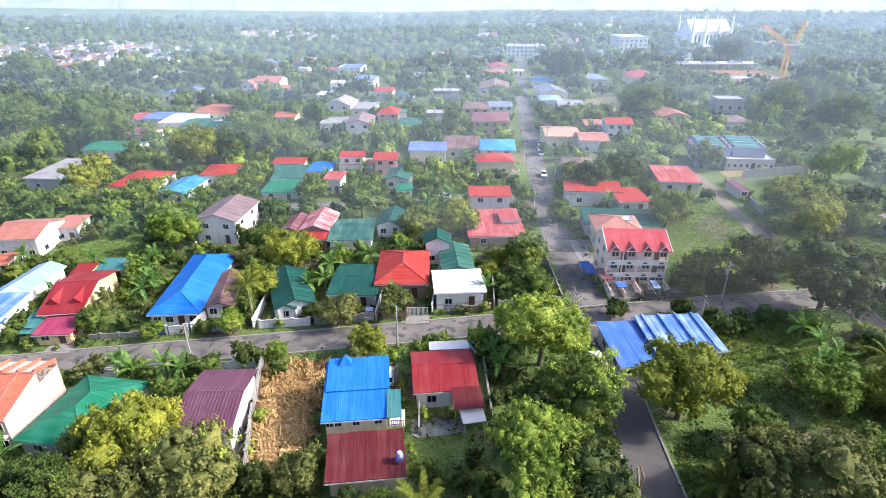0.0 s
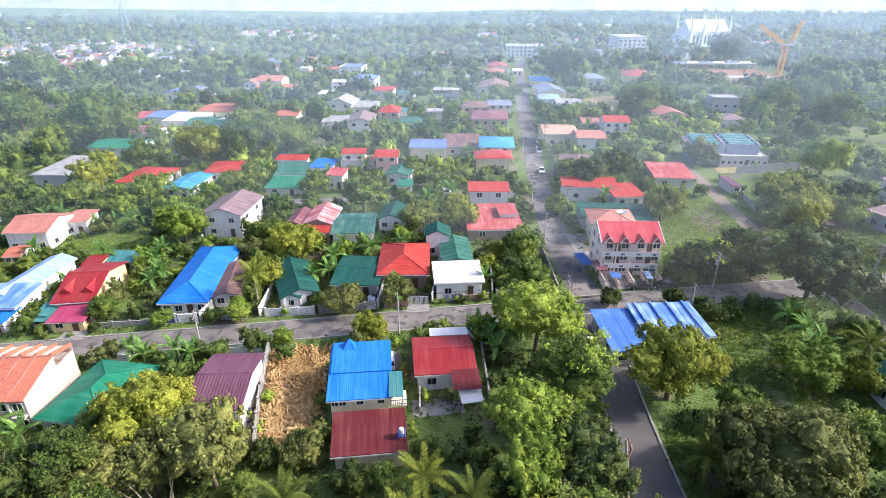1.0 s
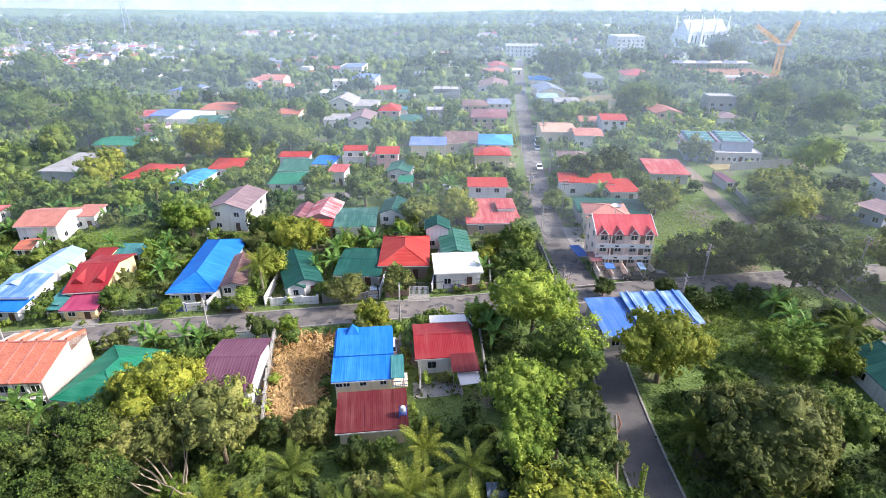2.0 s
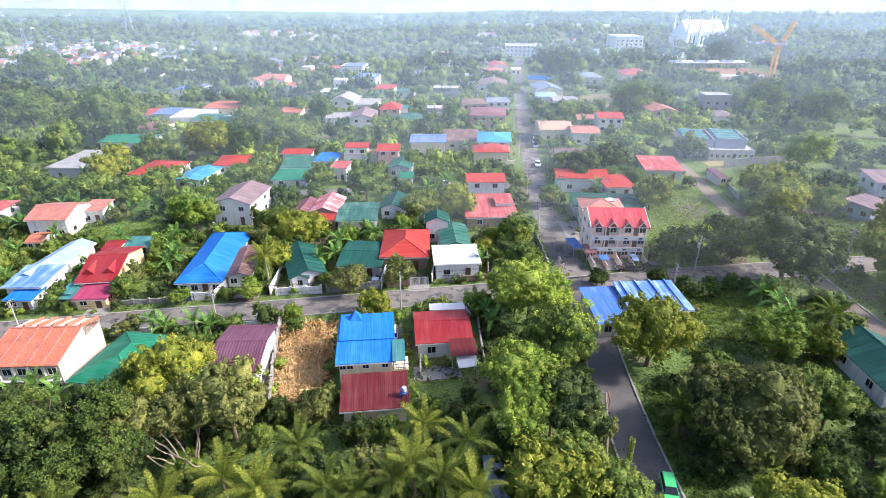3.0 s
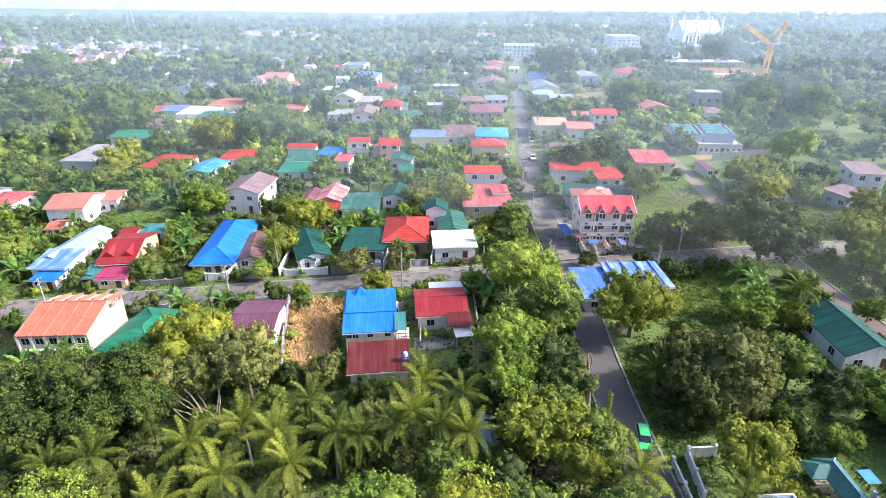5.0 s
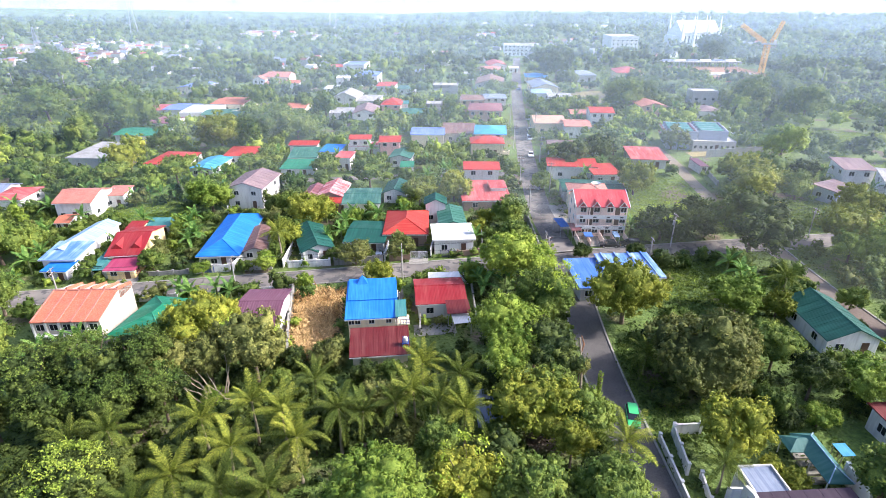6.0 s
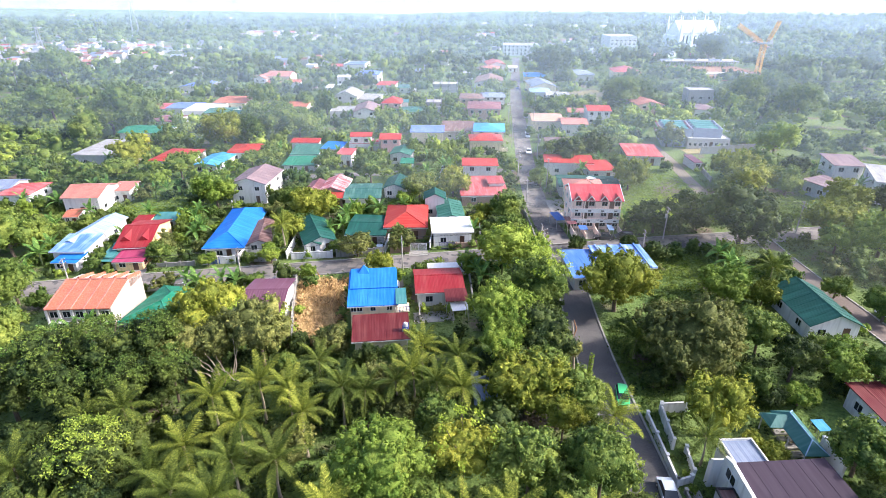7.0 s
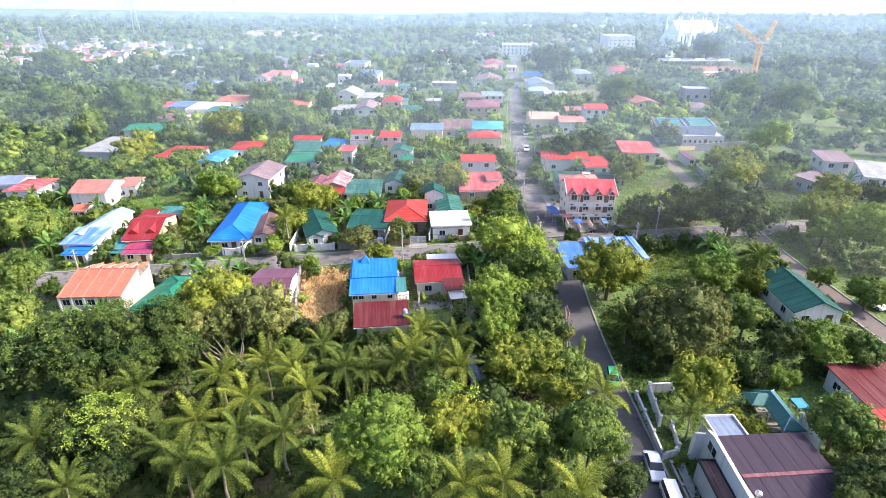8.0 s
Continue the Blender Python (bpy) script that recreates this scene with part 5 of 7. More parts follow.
def frame_house(label, x, y, yaw, w, d, storeys, bays):
    """A concrete shell under construction: columns, slabs and a few infill walls."""
    top = tagged(new("unfinished_house"), label, "house")
    top.matrix_world = pose(x, y, ground_z(x), 0, 0, yaw)
    FOOTPRINTS.append((x, y, w / 2 + 0.6, d / 2 + 0.6, radians(yaw)))
    for s in range(storeys + 1):
        bm = bmesh.new()
        box(bm, -w / 2 - 0.2, w / 2 + 0.2, -d / 2 - 0.2, d / 2 + 0.2, s * 3.0 - 0.2, s * 3.0 + 0.05)
        part("slab", bm, grey_concrete, top)
    for i in range(bays + 1):
        for sy in (-1, 0, 1):
            bm = bmesh.new()
            cx = -w / 2 + i * w / bays
            box(bm, cx - 0.18, cx + 0.18, sy * (d / 2 - 0.18) - 0.18, sy * (d / 2 - 0.18) + 0.18, -1, storeys * 3.0 + 0.9)
            part("column", bm, grey_concrete, top)
    for s in range(storeys):
        for i in range(bays):
            bm = bmesh.new()
            x0 = -w / 2 + i * w / bays + 0.18
            x1 = -w / 2 + (i + 1) * w / bays - 0.18
            box(bm, x0, x1, -d / 2 + 0.1, -d / 2 + 0.22, s * 3.0 + 0.05, s * 3.0 + (1.0 if (s + i) % 3 else 2.0))
            box(bm, x0, x1, d / 2 - 0.22, d / 2 - 0.1, s * 3.0 + 0.05, s * 3.0 + 2.75)
            part("infill_wall", bm, grey_plaster, top)
    return top


frame_house("unfinished grey concrete frame house with open bays", -0.6, 286.2, -4.0, 13.3, 8, 2, 3)
frame_house("pale concrete house shell with open upper floor", -5.4, 231.5, -0.6, 7.0, 7, 2, 2)

# ---------------------------------------------------------------- single trees
tree(-5.4, 14.8, 5.6, 8.0, 'bright')
young_leaves(tree(3.1, 17.4, 3.9, 7.0, 'yellow'), 3.9, 7.0, 14)
tree(0.1, 22.9, 2.8, 6.0, 'green')
tree(9.7, 14.9, 4.1, 7.5, 'green')
tree(11.6, 29.3, 5.4, 6.0, 'yellow')
tree(17.0, 28.0, 4.1, 5.0, 'green')
tree(8.1, 36.4, 3.3, 2.8, 'dark')
young_leaves(tree(16.4, 51.3, 5.5, 8.5, 'green'), 5.5, 8.5, 26)
tree(9.6, 42.2, 5.7, 8.0, 'bright')
tree(13.9, 66.8, 7.0, 6.8, 'bright')
# dark leaf kind here stands in for shade beside the lane
tree(15.2, 38.8, 4.8, 7.0, 'dark')
tree(29.9, 54.8, 6.6, 6.0, 'yellow')
tree(36.2, 39.0, 7.7, 4.8, 'olive')
tree(49.3, 57.1, 4.5, 4.0, 'bright')
tree(33.0, 25.4, 4.4, 5.6, 'yellow')
tree(42.3, 32.4, 2.8, 2.4, 'green')
tree(47.2, 30.5, 2.2, 1.8, 'bright')
tree(46.6, 18.9, 4.3, 4.5, 'green')
tree(47.0, 41.3, 3.9, 4.5, 'green')
# lighter tufts on these dark crowns stand in for sunlit leaf clumps
young_leaves(tree(-51.9, 32.7, 4.7, 8.5, 'dark'), 4.7, 8.5, 50, leaf_green)
young_leaves(tree(-45.2, 35.2, 4.2, 9.0, 'dark'), 4.2, 9.0, 50, leaf_green)
young_leaves(tree(-39.8, 37.3, 4.1, 8.5, 'dark'), 4.1, 8.5, 50, leaf_green)
tree(-35.4, 46.2, 6.0, 7.0, 'yellow')
young_leaves(tree(-26.5, 41.6, 5.0, 7.6, 'olive'), 5.0, 7.6, 6)
tree(-37.1, 38.0, 4.2, 6.5, 'olive')
young_leaves(tree(-56.7, 30.5, 5.4, 6.0, 'dark'), 5.4, 6.0, 50, leaf_green)
young_leaves(tree(-48.4, 30.9, 4.8, 5.5, 'dark'), 4.8, 5.5, 50, leaf_green)
young_leaves(tree(-41.3, 31.2, 4.0, 6.0, 'dark'), 4.0, 6.0, 50, leaf_green)
young_leaves(tree(-36.1, 33.6, 3.4, 6.0, 'dark'), 3.4, 6.0, 50, leaf_green)
young_leaves(tree(-38.9, 18.4, 5.2, 4.9, 'dark'), 5.2, 4.9, 75, leaf_bright)
tree(-48.5, 21.5, 3.8, 4.5, 'dark')
tree(-38.0, 32.5, 2.9, 2.5, 'dark')
tree(-36.6, 21.7, 3.2, 4.0, 'dark')
tree(-16.9, 45.1, 2.8, 2.3, 'olive')
tree(17.3, 14.8, 4.2, 7.0, 'green')
tree(11.9, 13.4, 2.7, 4.5, 'green')
tree(20.2, 11.0, 2.6, 4.5, 'dark')
tree(-79.8, 62.2, 5.4, 5.1, 'green')
tree(-92.3, 88.4, 4.7, 4.0, 'green')
tree(-96.2, 83.6, 6.4, 6.1, 'green')
tree(-70.7, 46.6, 4.7, 4.5, 'green')
tree(-2.1, 13.0, 3.6, 4.5, 'green')
tree(-30.6, 36.6, 2.0, 1.6, 'bright')
tree(71.4, 49.4, 3.7, 3.2, 'green')
tree(54.1, 33.7, 3.9, 4.5, 'bright')
tree(48.7, 35.3, 3.6, 4.5, 'dark')
tree(57.7, 32.2, 3.5, 4.5, 'green')
tree(29.9, 34.5, 1.9, 1.7, 'dark')
tree(16.5, 18.3, 3.3, 4.5, 'dark')
tree(45.4, 10.5, 3.4, 4.5, 'dark')
tree(38.8, 20.6, 1.9, 1.7, 'yellow')
tree(37.4, 23.2, 1.5, 1.4, 'yellow')
tree(28.4, 19.3, 0.5, 0.5, 'bright')
tree(28.2, 17.0, 0.6, 0.6, 'bright')
tree(7.5, 26.8, 3.0, 2.5, 'green')
tree(-35.8, 12.9, 3.7, 4.5, 'dark')
tree(-44.8, 11.6, 3.6, 4.5, 'dark')
tree(-12.1, 70.6, 3.3, 2.8, 'yellow')
tree(-26.4, 69.9, 1.9, 1.6, 'bright')
tree(-8.7, 81.8, 3.5, 3.0, 'olive')
tree(-18.0, 79.2, 3.6, 3.1, 'olive')
tree(-31.8, 100.6, 5.8, 4.9, 'yellow')
tree(-40.5, 111.2, 3.5, 3.0, 'green')
tree(-6.3, 113.9, 5.3, 4.5, 'yellow')
tree(2.7, 114.4, 5.1, 4.3, 'yellow')
tree(-21.4, 128.7, 6.4, 5.4, 'green')
tree(-37.8, 144.1, 4.4, 3.7, 'green')
tree(-61.1, 112.5, 6.1, 5.2, 'bright')
tree(-67.0, 130.9, 3.6, 3.1, 'bright')
tree(-63.3, 148.8, 4.5, 3.8, 'green')
tree(-58.8, 153.3, 4.6, 3.9, 'green')
tree(15.4, 96.7, 4.7, 4.0, 'green')
tree(15.7, 86.4, 3.9, 3.3, 'green')
tree(10.2, 99.9, 2.3, 2.0, 'yellow')
tree(7.8, 93.6, 2.4, 2.0, 'yellow')
tree(-1.8, 145.1, 4.1, 3.5, 'green')
tree(20.3, 134.3, 3.2, 2.7, 'green')
tree(27.4, 121.8, 3.6, 3.1, 'green')
tree(39.0, 140.8, 6.3, 5.4, 'dark')
tree(49.6, 145.9, 5.9, 5.0, 'dark', False)
tree(35.6, 152.6, 4.1, 3.5, 'green', False)
tree(79.3, 225.4, 9.6, 8.1, 'green', False)
tree(87.6, 226.0, 7.8, 6.6, 'green', False)
tree(132.4, 223.7, 9.0, 7.7, 'green', False)
tree(188.6, 390.5, 12.9, 11.0, 'dark', False)
tree(-132.8, 209.3, 13.0, 11.1, 'green', False)
tree(-141.5, 204.8, 10.7, 9.1, 'green', False)
tree(-142.1, 188.7, 8.0, 6.8, 'green', False)
tree(-105.8, 180.2, 5.8, 4.9, 'green', False)
tree(-82.4, 176.7, 9.3, 7.9, 'yellow', False)
tree(-75.0, 181.7, 8.6, 7.3, 'green', False)
tree(-67.3, 188.3, 9.8, 8.4, 'green', False)
tree(-57.0, 186.4, 8.8, 7.5, 'green', False)
tree(-52.4, 198.9, 6.2, 5.3, 'green', False)
tree(-104.8, 153.4, 7.5, 6.3, 'yellow')
tree(-102.6, 138.7, 5.4, 4.5, 'green')
tree(-106.4, 132.5, 4.4, 3.8, 'green')
tree(-82.8, 139.5, 6.1, 5.2, 'green')
tree(-22.7, 81.3, 2.0, 1.7, 'green')
tree(-35.2, 88.8, 4.2, 3.6, 'yellow')
tree(-49.1, 76.3, 2.1, 1.8, 'bright')
tree(-60.7, 79.2, 2.9, 2.5, 'green')
tree(-36.1, 77.5, 2.7, 2.3, 'bright')
tree(28.5, 79.2, 2.3, 1.9, 'dark')
tree(39.5, 78.4, 2.4, 2.1, 'dark')
tree(-6.6, 196.9, 6.1, 5.2, 'green', False)
tree(-20.1, 188.4, 7.9, 6.7, 'green', False)
tree(-29.0, 181.3, 5.7, 4.9, 'green', False)
tree(1.7, 216.8, 5.6, 4.7, 'green', False)
tree(-56.8, 238.6, 6.9, 5.8, 'green', False)
tree(-70.4, 252.4, 5.7, 4.8, 'green', False)
tree(24.3, 275.8, 6.1, 5.2, 'green', False)
tree(49.1, 220.2, 5.4, 4.6, 'bright', False)
tree(42.0, 218.0, 4.9, 4.2, 'green', False)
tree(56.0, 156.3, 5.0, 4.2, 'green', False)
tree(-183.8, 230.8, 11.9, 10.1, 'green', False)
tree(-264.3, 362.3, 14.4, 12.3, 'green', False)
tree(66.7, 326.2, 11.3, 9.6, 'dark', False)
tree(-95.8, 267.0, 8.2, 6.9, 'green', False)
tree(-80.5, 169.5, 2.7, 2.3, 'green', False)
tree(-10.5, 158.8, 3.7, 3.2, 'green', False)
tree(11.3, 153.8, 2.6, 2.2, 'bright')
tree(34.1, 95.4, 1.1, 1.5, 'bright')
tree(148.3, 228.1, 9.2, 7.8, 'green', False)
tree(140.1, 194.7, 8.9, 7.6, 'green', False)
palm(-11.7, 27.6, 7.0, 1.05, 'green')
palm(-16.8, 16.5, 6.6, 1.05, 'green')
palm(-22.4, 21.9, 7.0, 1.0, 'gold')
palm(-22.5, 29.2, 7.0, 0.95, 'gold')
palm(-26.0, 12.3, 7.0, 1.0, 'green')
palm(-21.5, 11.4, 7.0, 1.05, 'green')
palm(-27.3, 18.2, 7.0, 1, 'gold')
palm(-3.1, 30.4, 7.0, 1, 'gold')
palm(2.7, 34.0, 6.6, 0.95, 'green')
palm(3.3, 27.1, 7.0, 1, 'gold')
palm(-2.2, 37.0, 6.2, 0.95, 'gold')
palm(-15.5, 23.2, 7.0, 1, 'gold')
palm(-8.9, 28.0, 6.2, 0.9, 'green')
palm(-9.5, 8.6, 7.8, 1.05, 'gold')
palm(3.2, 7.0, 8.6, 1, 'gold')
palm(6.9, 7.6, 8.6, 1, 'gold')
palm(13.8, 6.1, 8.6, 1, 'gold')
palm(19.9, 21.1, 7.4, 1.0, 'gold')
palm(-37.0, 9.6, 6.4, 0.8, 'green')
palm(-21.4, 16.2, 7.0, 1, 'green')
palm(-27.5, 26.4, 7.0, 1, 'gold')
palm(-18.4, 27.8, 6.6, 0.95, 'gold')
palm(-38.3, 25.5, 6.2, 0.95, 'green')
palm(29.2, 41.3, 3.5, 0.9, 'green')
palm(57.1, 57.9, 6.2, 1, 'green')
palm(-5.2, 29.1, 6.6, 0.9, 'green')
palm(-29.7, 15.1, 6.2, 0.95, 'green')
palm(-45.1, 16.4, 6.2, 1, 'green')
palm(-42.5, 24.8, 5.5, 0.9, 'green')
palm(-16.3, 35.0, 5.5, 0.9, 'green')
palm(-34.3, 81.8, 7.0, 1.0, 'gold')
palm(-0.0, 28.9, 6.6, 0.9, 'green')
palm(30.6, 20.8, 5.8, 0.7, 'green', (12, -8))
banana(6.7, 66.6, 1.2)
banana(5.2, 69.6, 1.2)
banana(9.3, 67.9, 1.2)
banana(7.7, 63.9, 1.2)
banana(12.0, 69.3, 1.2)
banana(-22.7, 104.0, 1.2)
banana(54.7, 66.7, 1.3)
banana(54.2, 70.7, 1.3)
banana(51.5, 60.7, 1.3)
banana(54.6, 62.9, 1.3)
banana(-57.7, 49.8, 1.3)
banana(-59.6, 48.1, 1.3)
banana(-61.4, 46.4, 1.3)
banana(-53.1, 47.8, 1.3)
banana(-64.5, 40.1, 1.3)
banana(-62.8, 41.5, 1.3)
banana(-60.1, 43.0, 1.3)
banana(-82.1, 121.0, 1.2)
banana(-79.5, 122.6, 1.2)
banana(-76.8, 124.2, 1.2)
banana(-61.0, 98.6, 1.2)
banana(-56.7, 92.3, 1.2)
banana(-57.2, 89.0, 1.2)
banana(-46.4, 64.7, 1.2)
banana(-41.9, 65.9, 1.2)
banana(-38.7, 64.4, 1.2)
banana(-48.9, 66.1, 1.2)
banana(-23.1, 91.4, 1.2)
banana(-25.9, 89.3, 1.2)
banana(-61.9, 103.9, 1.2)
banana(-71.1, 140.0, 1.2)
banana(-77.1, 142.9, 1.2)
banana(-68.8, 142.1, 1.2)
banana(-44.6, 129.1, 1.2)
banana(-42.2, 130.9, 1.2)
banana(41.6, 89.7, 1.2)
banana(44.7, 87.3, 1.2)
banana(7.1, 86.3, 1.2)
banana(-3.3, 142.7, 1.2)
banana(-0.2, 137.8, 1.2)
banana(-5.0, 147.9, 1.2)
banana(68.3, 172.0, 1.2)
banana(70.5, 168.3, 1.2)
banana(64.8, 172.4, 1.2)
tree(-52.2, 33.9, 1.3, 1.5, 'bright')
tree(-32.5, 40.1, 4.3, 6.0, 'olive')
tree(-15.2, 44.6, 1.4, 1.3, 'olive')
tree(-10.8, 40.4, 2.3, 2.4, 'dark')
tree(-7.0, 40.6, 2.1, 2.3, 'green')
tree(-41.3, 48.8, 4.3, 4.5, 'green')
tree(14.1, 31.7, 3.1, 6.5, 'green')
tree(15.2, 24.1, 2.8, 5.5, 'yellow')
tree(8.8, 36.8, 3.3, 7.0, 'bright')
tree(13.4, 41.2, 3.4, 7.0, 'dark')
tree(18.8, 37.2, 1.6, 5.0, 'olive')
tree(7.1, 32.2, 2.4, 2.0, 'dark')
tree(37.0, 49.8, 3.3, 2.8, 'green')
tree(55.2, 55.3, 3.0, 2.5, 'yellow')
young_leaves(tree(47.6, 87.6, 5.6, 4.0, 'dark'), 5.6, 4.0, 12)
tree(51.0, 86.4, 3.0, 2.2, 'dark')
tree(57.6, 88.4, 3.2, 2.4, 'dark')
tree(44.2, 86.6, 2.4, 1.8, 'green')
tree(54.6, 90.2, 5.6, 4.6, 'dark')
tree(62.6, 79.4, 8.4, 7.6, 'dark')
tree(76.0, 105.0, 5.6, 7.0, 'yellow')
tree(82.0, 79.6, 6.2, 6.0, 'yellow')
tree(92.0, 92.6, 5.2, 5.4, 'yellow')
tree(101.5, 92.5, 4.6, 4.5, 'dark')
tree(86.8, 72.5, 6.4, 5.6, 'bright')
tree(79.0, 74.0, 4.2, 3.8, 'bright')
tree(68.7, 57.3, 2.6, 2.2, 'green')
tree(85.1, 112.1, 5.1, 4.4, 'yellow')
tree(81.0, 121.3, 6.7, 5.0, 'yellow')
tree(50.6, 117.0, 5.4, 5.0, 'yellow')
tree(76.5, 160.4, 5.4, 4.6, 'olive')
tree(102.7, 142.3, 7.8, 6.6, 'bright')
tree(83.3, 125.0, 4.6, 3.9, 'yellow')
tree(88.8, 109.5, 4.8, 4.1, 'green')
tree(108.5, 171.1, 4.3, 3.6, 'green')
tree(48.8, 16.0, 2.6, 2.2, 'dark')
tree(42.3, 9.5, 2.7, 4.5, 'dark')
tree(43.7, 30.4, 2.0, 1.7, 'dark')
tree(52.8, 32.7, 1.9, 1.6, 'dark')
tree(46.6, 25.6, 0.9, 1.5, 'dark')
tree(-26.6, 44.2, 2.2, 1.8, 'dark')
tree(-21.8, 45.3, 2.0, 1.7, 'dark')
tree(-17.8, 46.8, 1.9, 1.6, 'green')
tree(-28.5, 40.0, 2.5, 2.1, 'dark')
tree(-33.9, 44.1, 2.5, 2.1, 'dark')
tree(-23.1, 40.4, 1.9, 1.6, 'green')
tree(42.0, 248.9, 3.3, 2.8, 'green', False)
tree(55.3, 225.5, 4.2, 3.5, 'green', False)
tree(32.7, 182.1, 2.5, 2.1, 'green', False)
tree(34.3, 285.0, 4.6, 3.9, 'green', False)
tree(9.7, 213.3, 3.3, 2.8, 'yellow', False)
tree(36.6, 173.1, 2.9, 2.5, 'green', False)
tree(24.0, 204.2, 2.1, 1.8, 'olive', False)
tree(36.1, 214.3, 2.2, 1.9, 'green', False)
tree(100.4, 258.3, 7.8, 6.6, 'green', False)
tree(86.0, 261.4, 6.3, 5.4, 'green', False)
tree(146.5, 246.5, 6.9, 5.9, 'yellow', False)

# ---------------------------------------------------------------- growth between things
CLEAR += [(-17, 70, 13, 3), (0, 54, 7, 6), (122, 128, 22, 13), (136, 168, 18, 13), (104, 134, 12, 12), (150, 196, 16, 14), (112, 152, 10, 8), (111, 183, 9, 7), (117, 180, 9, 7), (49, 112, 10, 17), (88, 98, 9, 12), (78, 128, 8, 12), (86, 172, 20, 11), (-80, 111, 13, 8), (60, 120, 9, 16), (50, 64, 13, 10), (-21, 58, 5.5, 12), (35, 86, 9, 5), (29, 32, 4, 12), (90, 146, 16, 10), (36, 15, 12, 12), (1, 84, 9, 6), (75, 262, 12, 14), (172, 338, 34, 40)]
random.seed(11)
KINDS = ["green", "green", "green", "dark", "bright", "olive"]


def plant_woods(name, label, spots, shapes, mat):
    if not spots:
        return
    vs, fs, k = [], [], 0
    for x, y, r in spots:
        lv, lf = shapes[random.randrange(len(shapes))]
        a = random.uniform(0, math.tau)
        turn = np.array([[math.cos(a), -math.sin(a), 0], [math.sin(a), math.cos(a), 0], [0, 0, random.uniform(0.8, 1.25)]]) * r
        vs.append(lv @ turn.T + np.array([x, y, ground_z(x) + 0.7 * r]))
        fs.append(lf + k)
        k += len(lv)
    tagged(new(name, index_mesh(name, np.concatenate(vs), np.concatenate(fs), mat)), label, "woods", kind="stuff")


GRID = {}


def crowded(x, y, r, share_of):
    i, j = int(x // 12), int(y // 12)
    return any((x - a) ** 2 + (y - b) ** 2 < (share_of * (r + c)) ** 2 for di in (-1, 0, 1) for dj in (-1, 0, 1) for a, b, c in GRID.get((i + di, j + dj), ()))


def mark(x, y, r):
    GRID.setdefault((int(x // 12), int(y // 12)), []).append((x, y, r))


for t in TREES:
    mark(*t)
SPOTS = {k: [] for k in LEAVES}
# the grove at the near end, and the trees beside the lane
grove = 0
for _ in range(5000):
    x, y = random.uniform(-82, 85), random.uniform(-4, 62)
    r = random.uniform(2.0, 3.8)
    if near_road(x, y, r * 0.8 + 0.3) or in_house(x, y, r * 0.8) or in_clear(x, y) or crowded(x, y, r, 0.72) or y > 46 + 0.1 * abs(x) or (x > 28 and random.random() < 0.6) or (-30 < x < 8 and y > 38):
        continue
    mark(x, y, r)
    # left of x = -28 every crown takes the dark colour, for the shade there
    tree(x, y, r, random.uniform(0.8, 1.3) * r, random.choice(("dark", "dark", "dark", "dark" if x < -28 else "green", "dark" if x < -28 else "olive")), y < 20)
    grove += 1
    if grove >= 95:
        break
singles = 0
for _ in range(20000):
    y = 60 + 215 * random.random() ** 0.9
    x = random.uniform(-1, 1) * (70 + 0.8 * y)
    r = random.uniform(2.2, 5.4) if y > 120 else random.uniform(1.4, 3.4)
    if near_road(x, y, r * 0.75 + 0.4) or in_house(x, y, r * 0.4) or in_house(x, y + 1.3 * r, r * 0.45) or in_clear(x, y) or crowded(x, y, r, 0.68):
        continue
    mark(x, y, r)
    kind = random.choice(KINDS if y < 120 else ("green", "green", "green", "dark", "bright"))
    if y < 125 and singles < 30:
        tree(x, y, r, 0.8 * r, kind, False)
        singles += 1
    else:
        SPOTS[kind].append((x, y, r))
MIDWOOD = [crown_arrays(1.0, 0.9, 5, 28, 8, 0.17, 0.19, 70) for _ in range(4)]
WOOD_WORDS = {"green": "mid-green garden trees between the houses", "dark": "dark-green garden trees between the houses", "bright": "fresh green garden trees between the houses", "olive": "olive-toned garden trees between the houses", "yellow": "yellow-green garden trees between the houses"}
LIGHTWOOD = [crown_arrays(1.0, 0.9, 4, 16, 4, 0.23, 0.22, 34) for _ in range(4)]
SHRUB = [crown_arrays(1.0, 0.9, 3, 12, 4, 0.28, 0.25, 20) for _ in range(4)]
for k, spots in SPOTS.items():
    plant_woods("garden_trees", WOOD_WORDS[k], [t for t in spots if t[1] < 150], MIDWOOD, LEAVES[k])
    plant_woods("garden_trees", WOOD_WORDS[k], [t for t in spots if t[1] >= 150], LIGHTWOOD, LEAVES[k])
# low growth under the palms and beside the lane
spots = []
for _ in range(5000):
    x, y, r = random.uniform(-75, 21), random.uniform(-2, 73), random.uniform(0.8, 1.6)
    if y > 50 and x < 6.5:
        continue
    if not (near_road(x, y, r * 0.7) or in_house(x, y, r * 0.7) or in_clear(x, y) or crowded(x, y, r * 0.6, 0.55)):
        mark(x, y, r * 0.6)
        spots.append((x, y, r))
# dark leaf colour stands in for the deep shade between the palms
plant_woods("understory", "dense shrubs under the palms, darkened to stand in for shade", spots[:420], SHRUB, leaf_dark)
plant_woods("understory", "dense green shrubs beside the lane", spots[420:560], SHRUB, leaf_green)
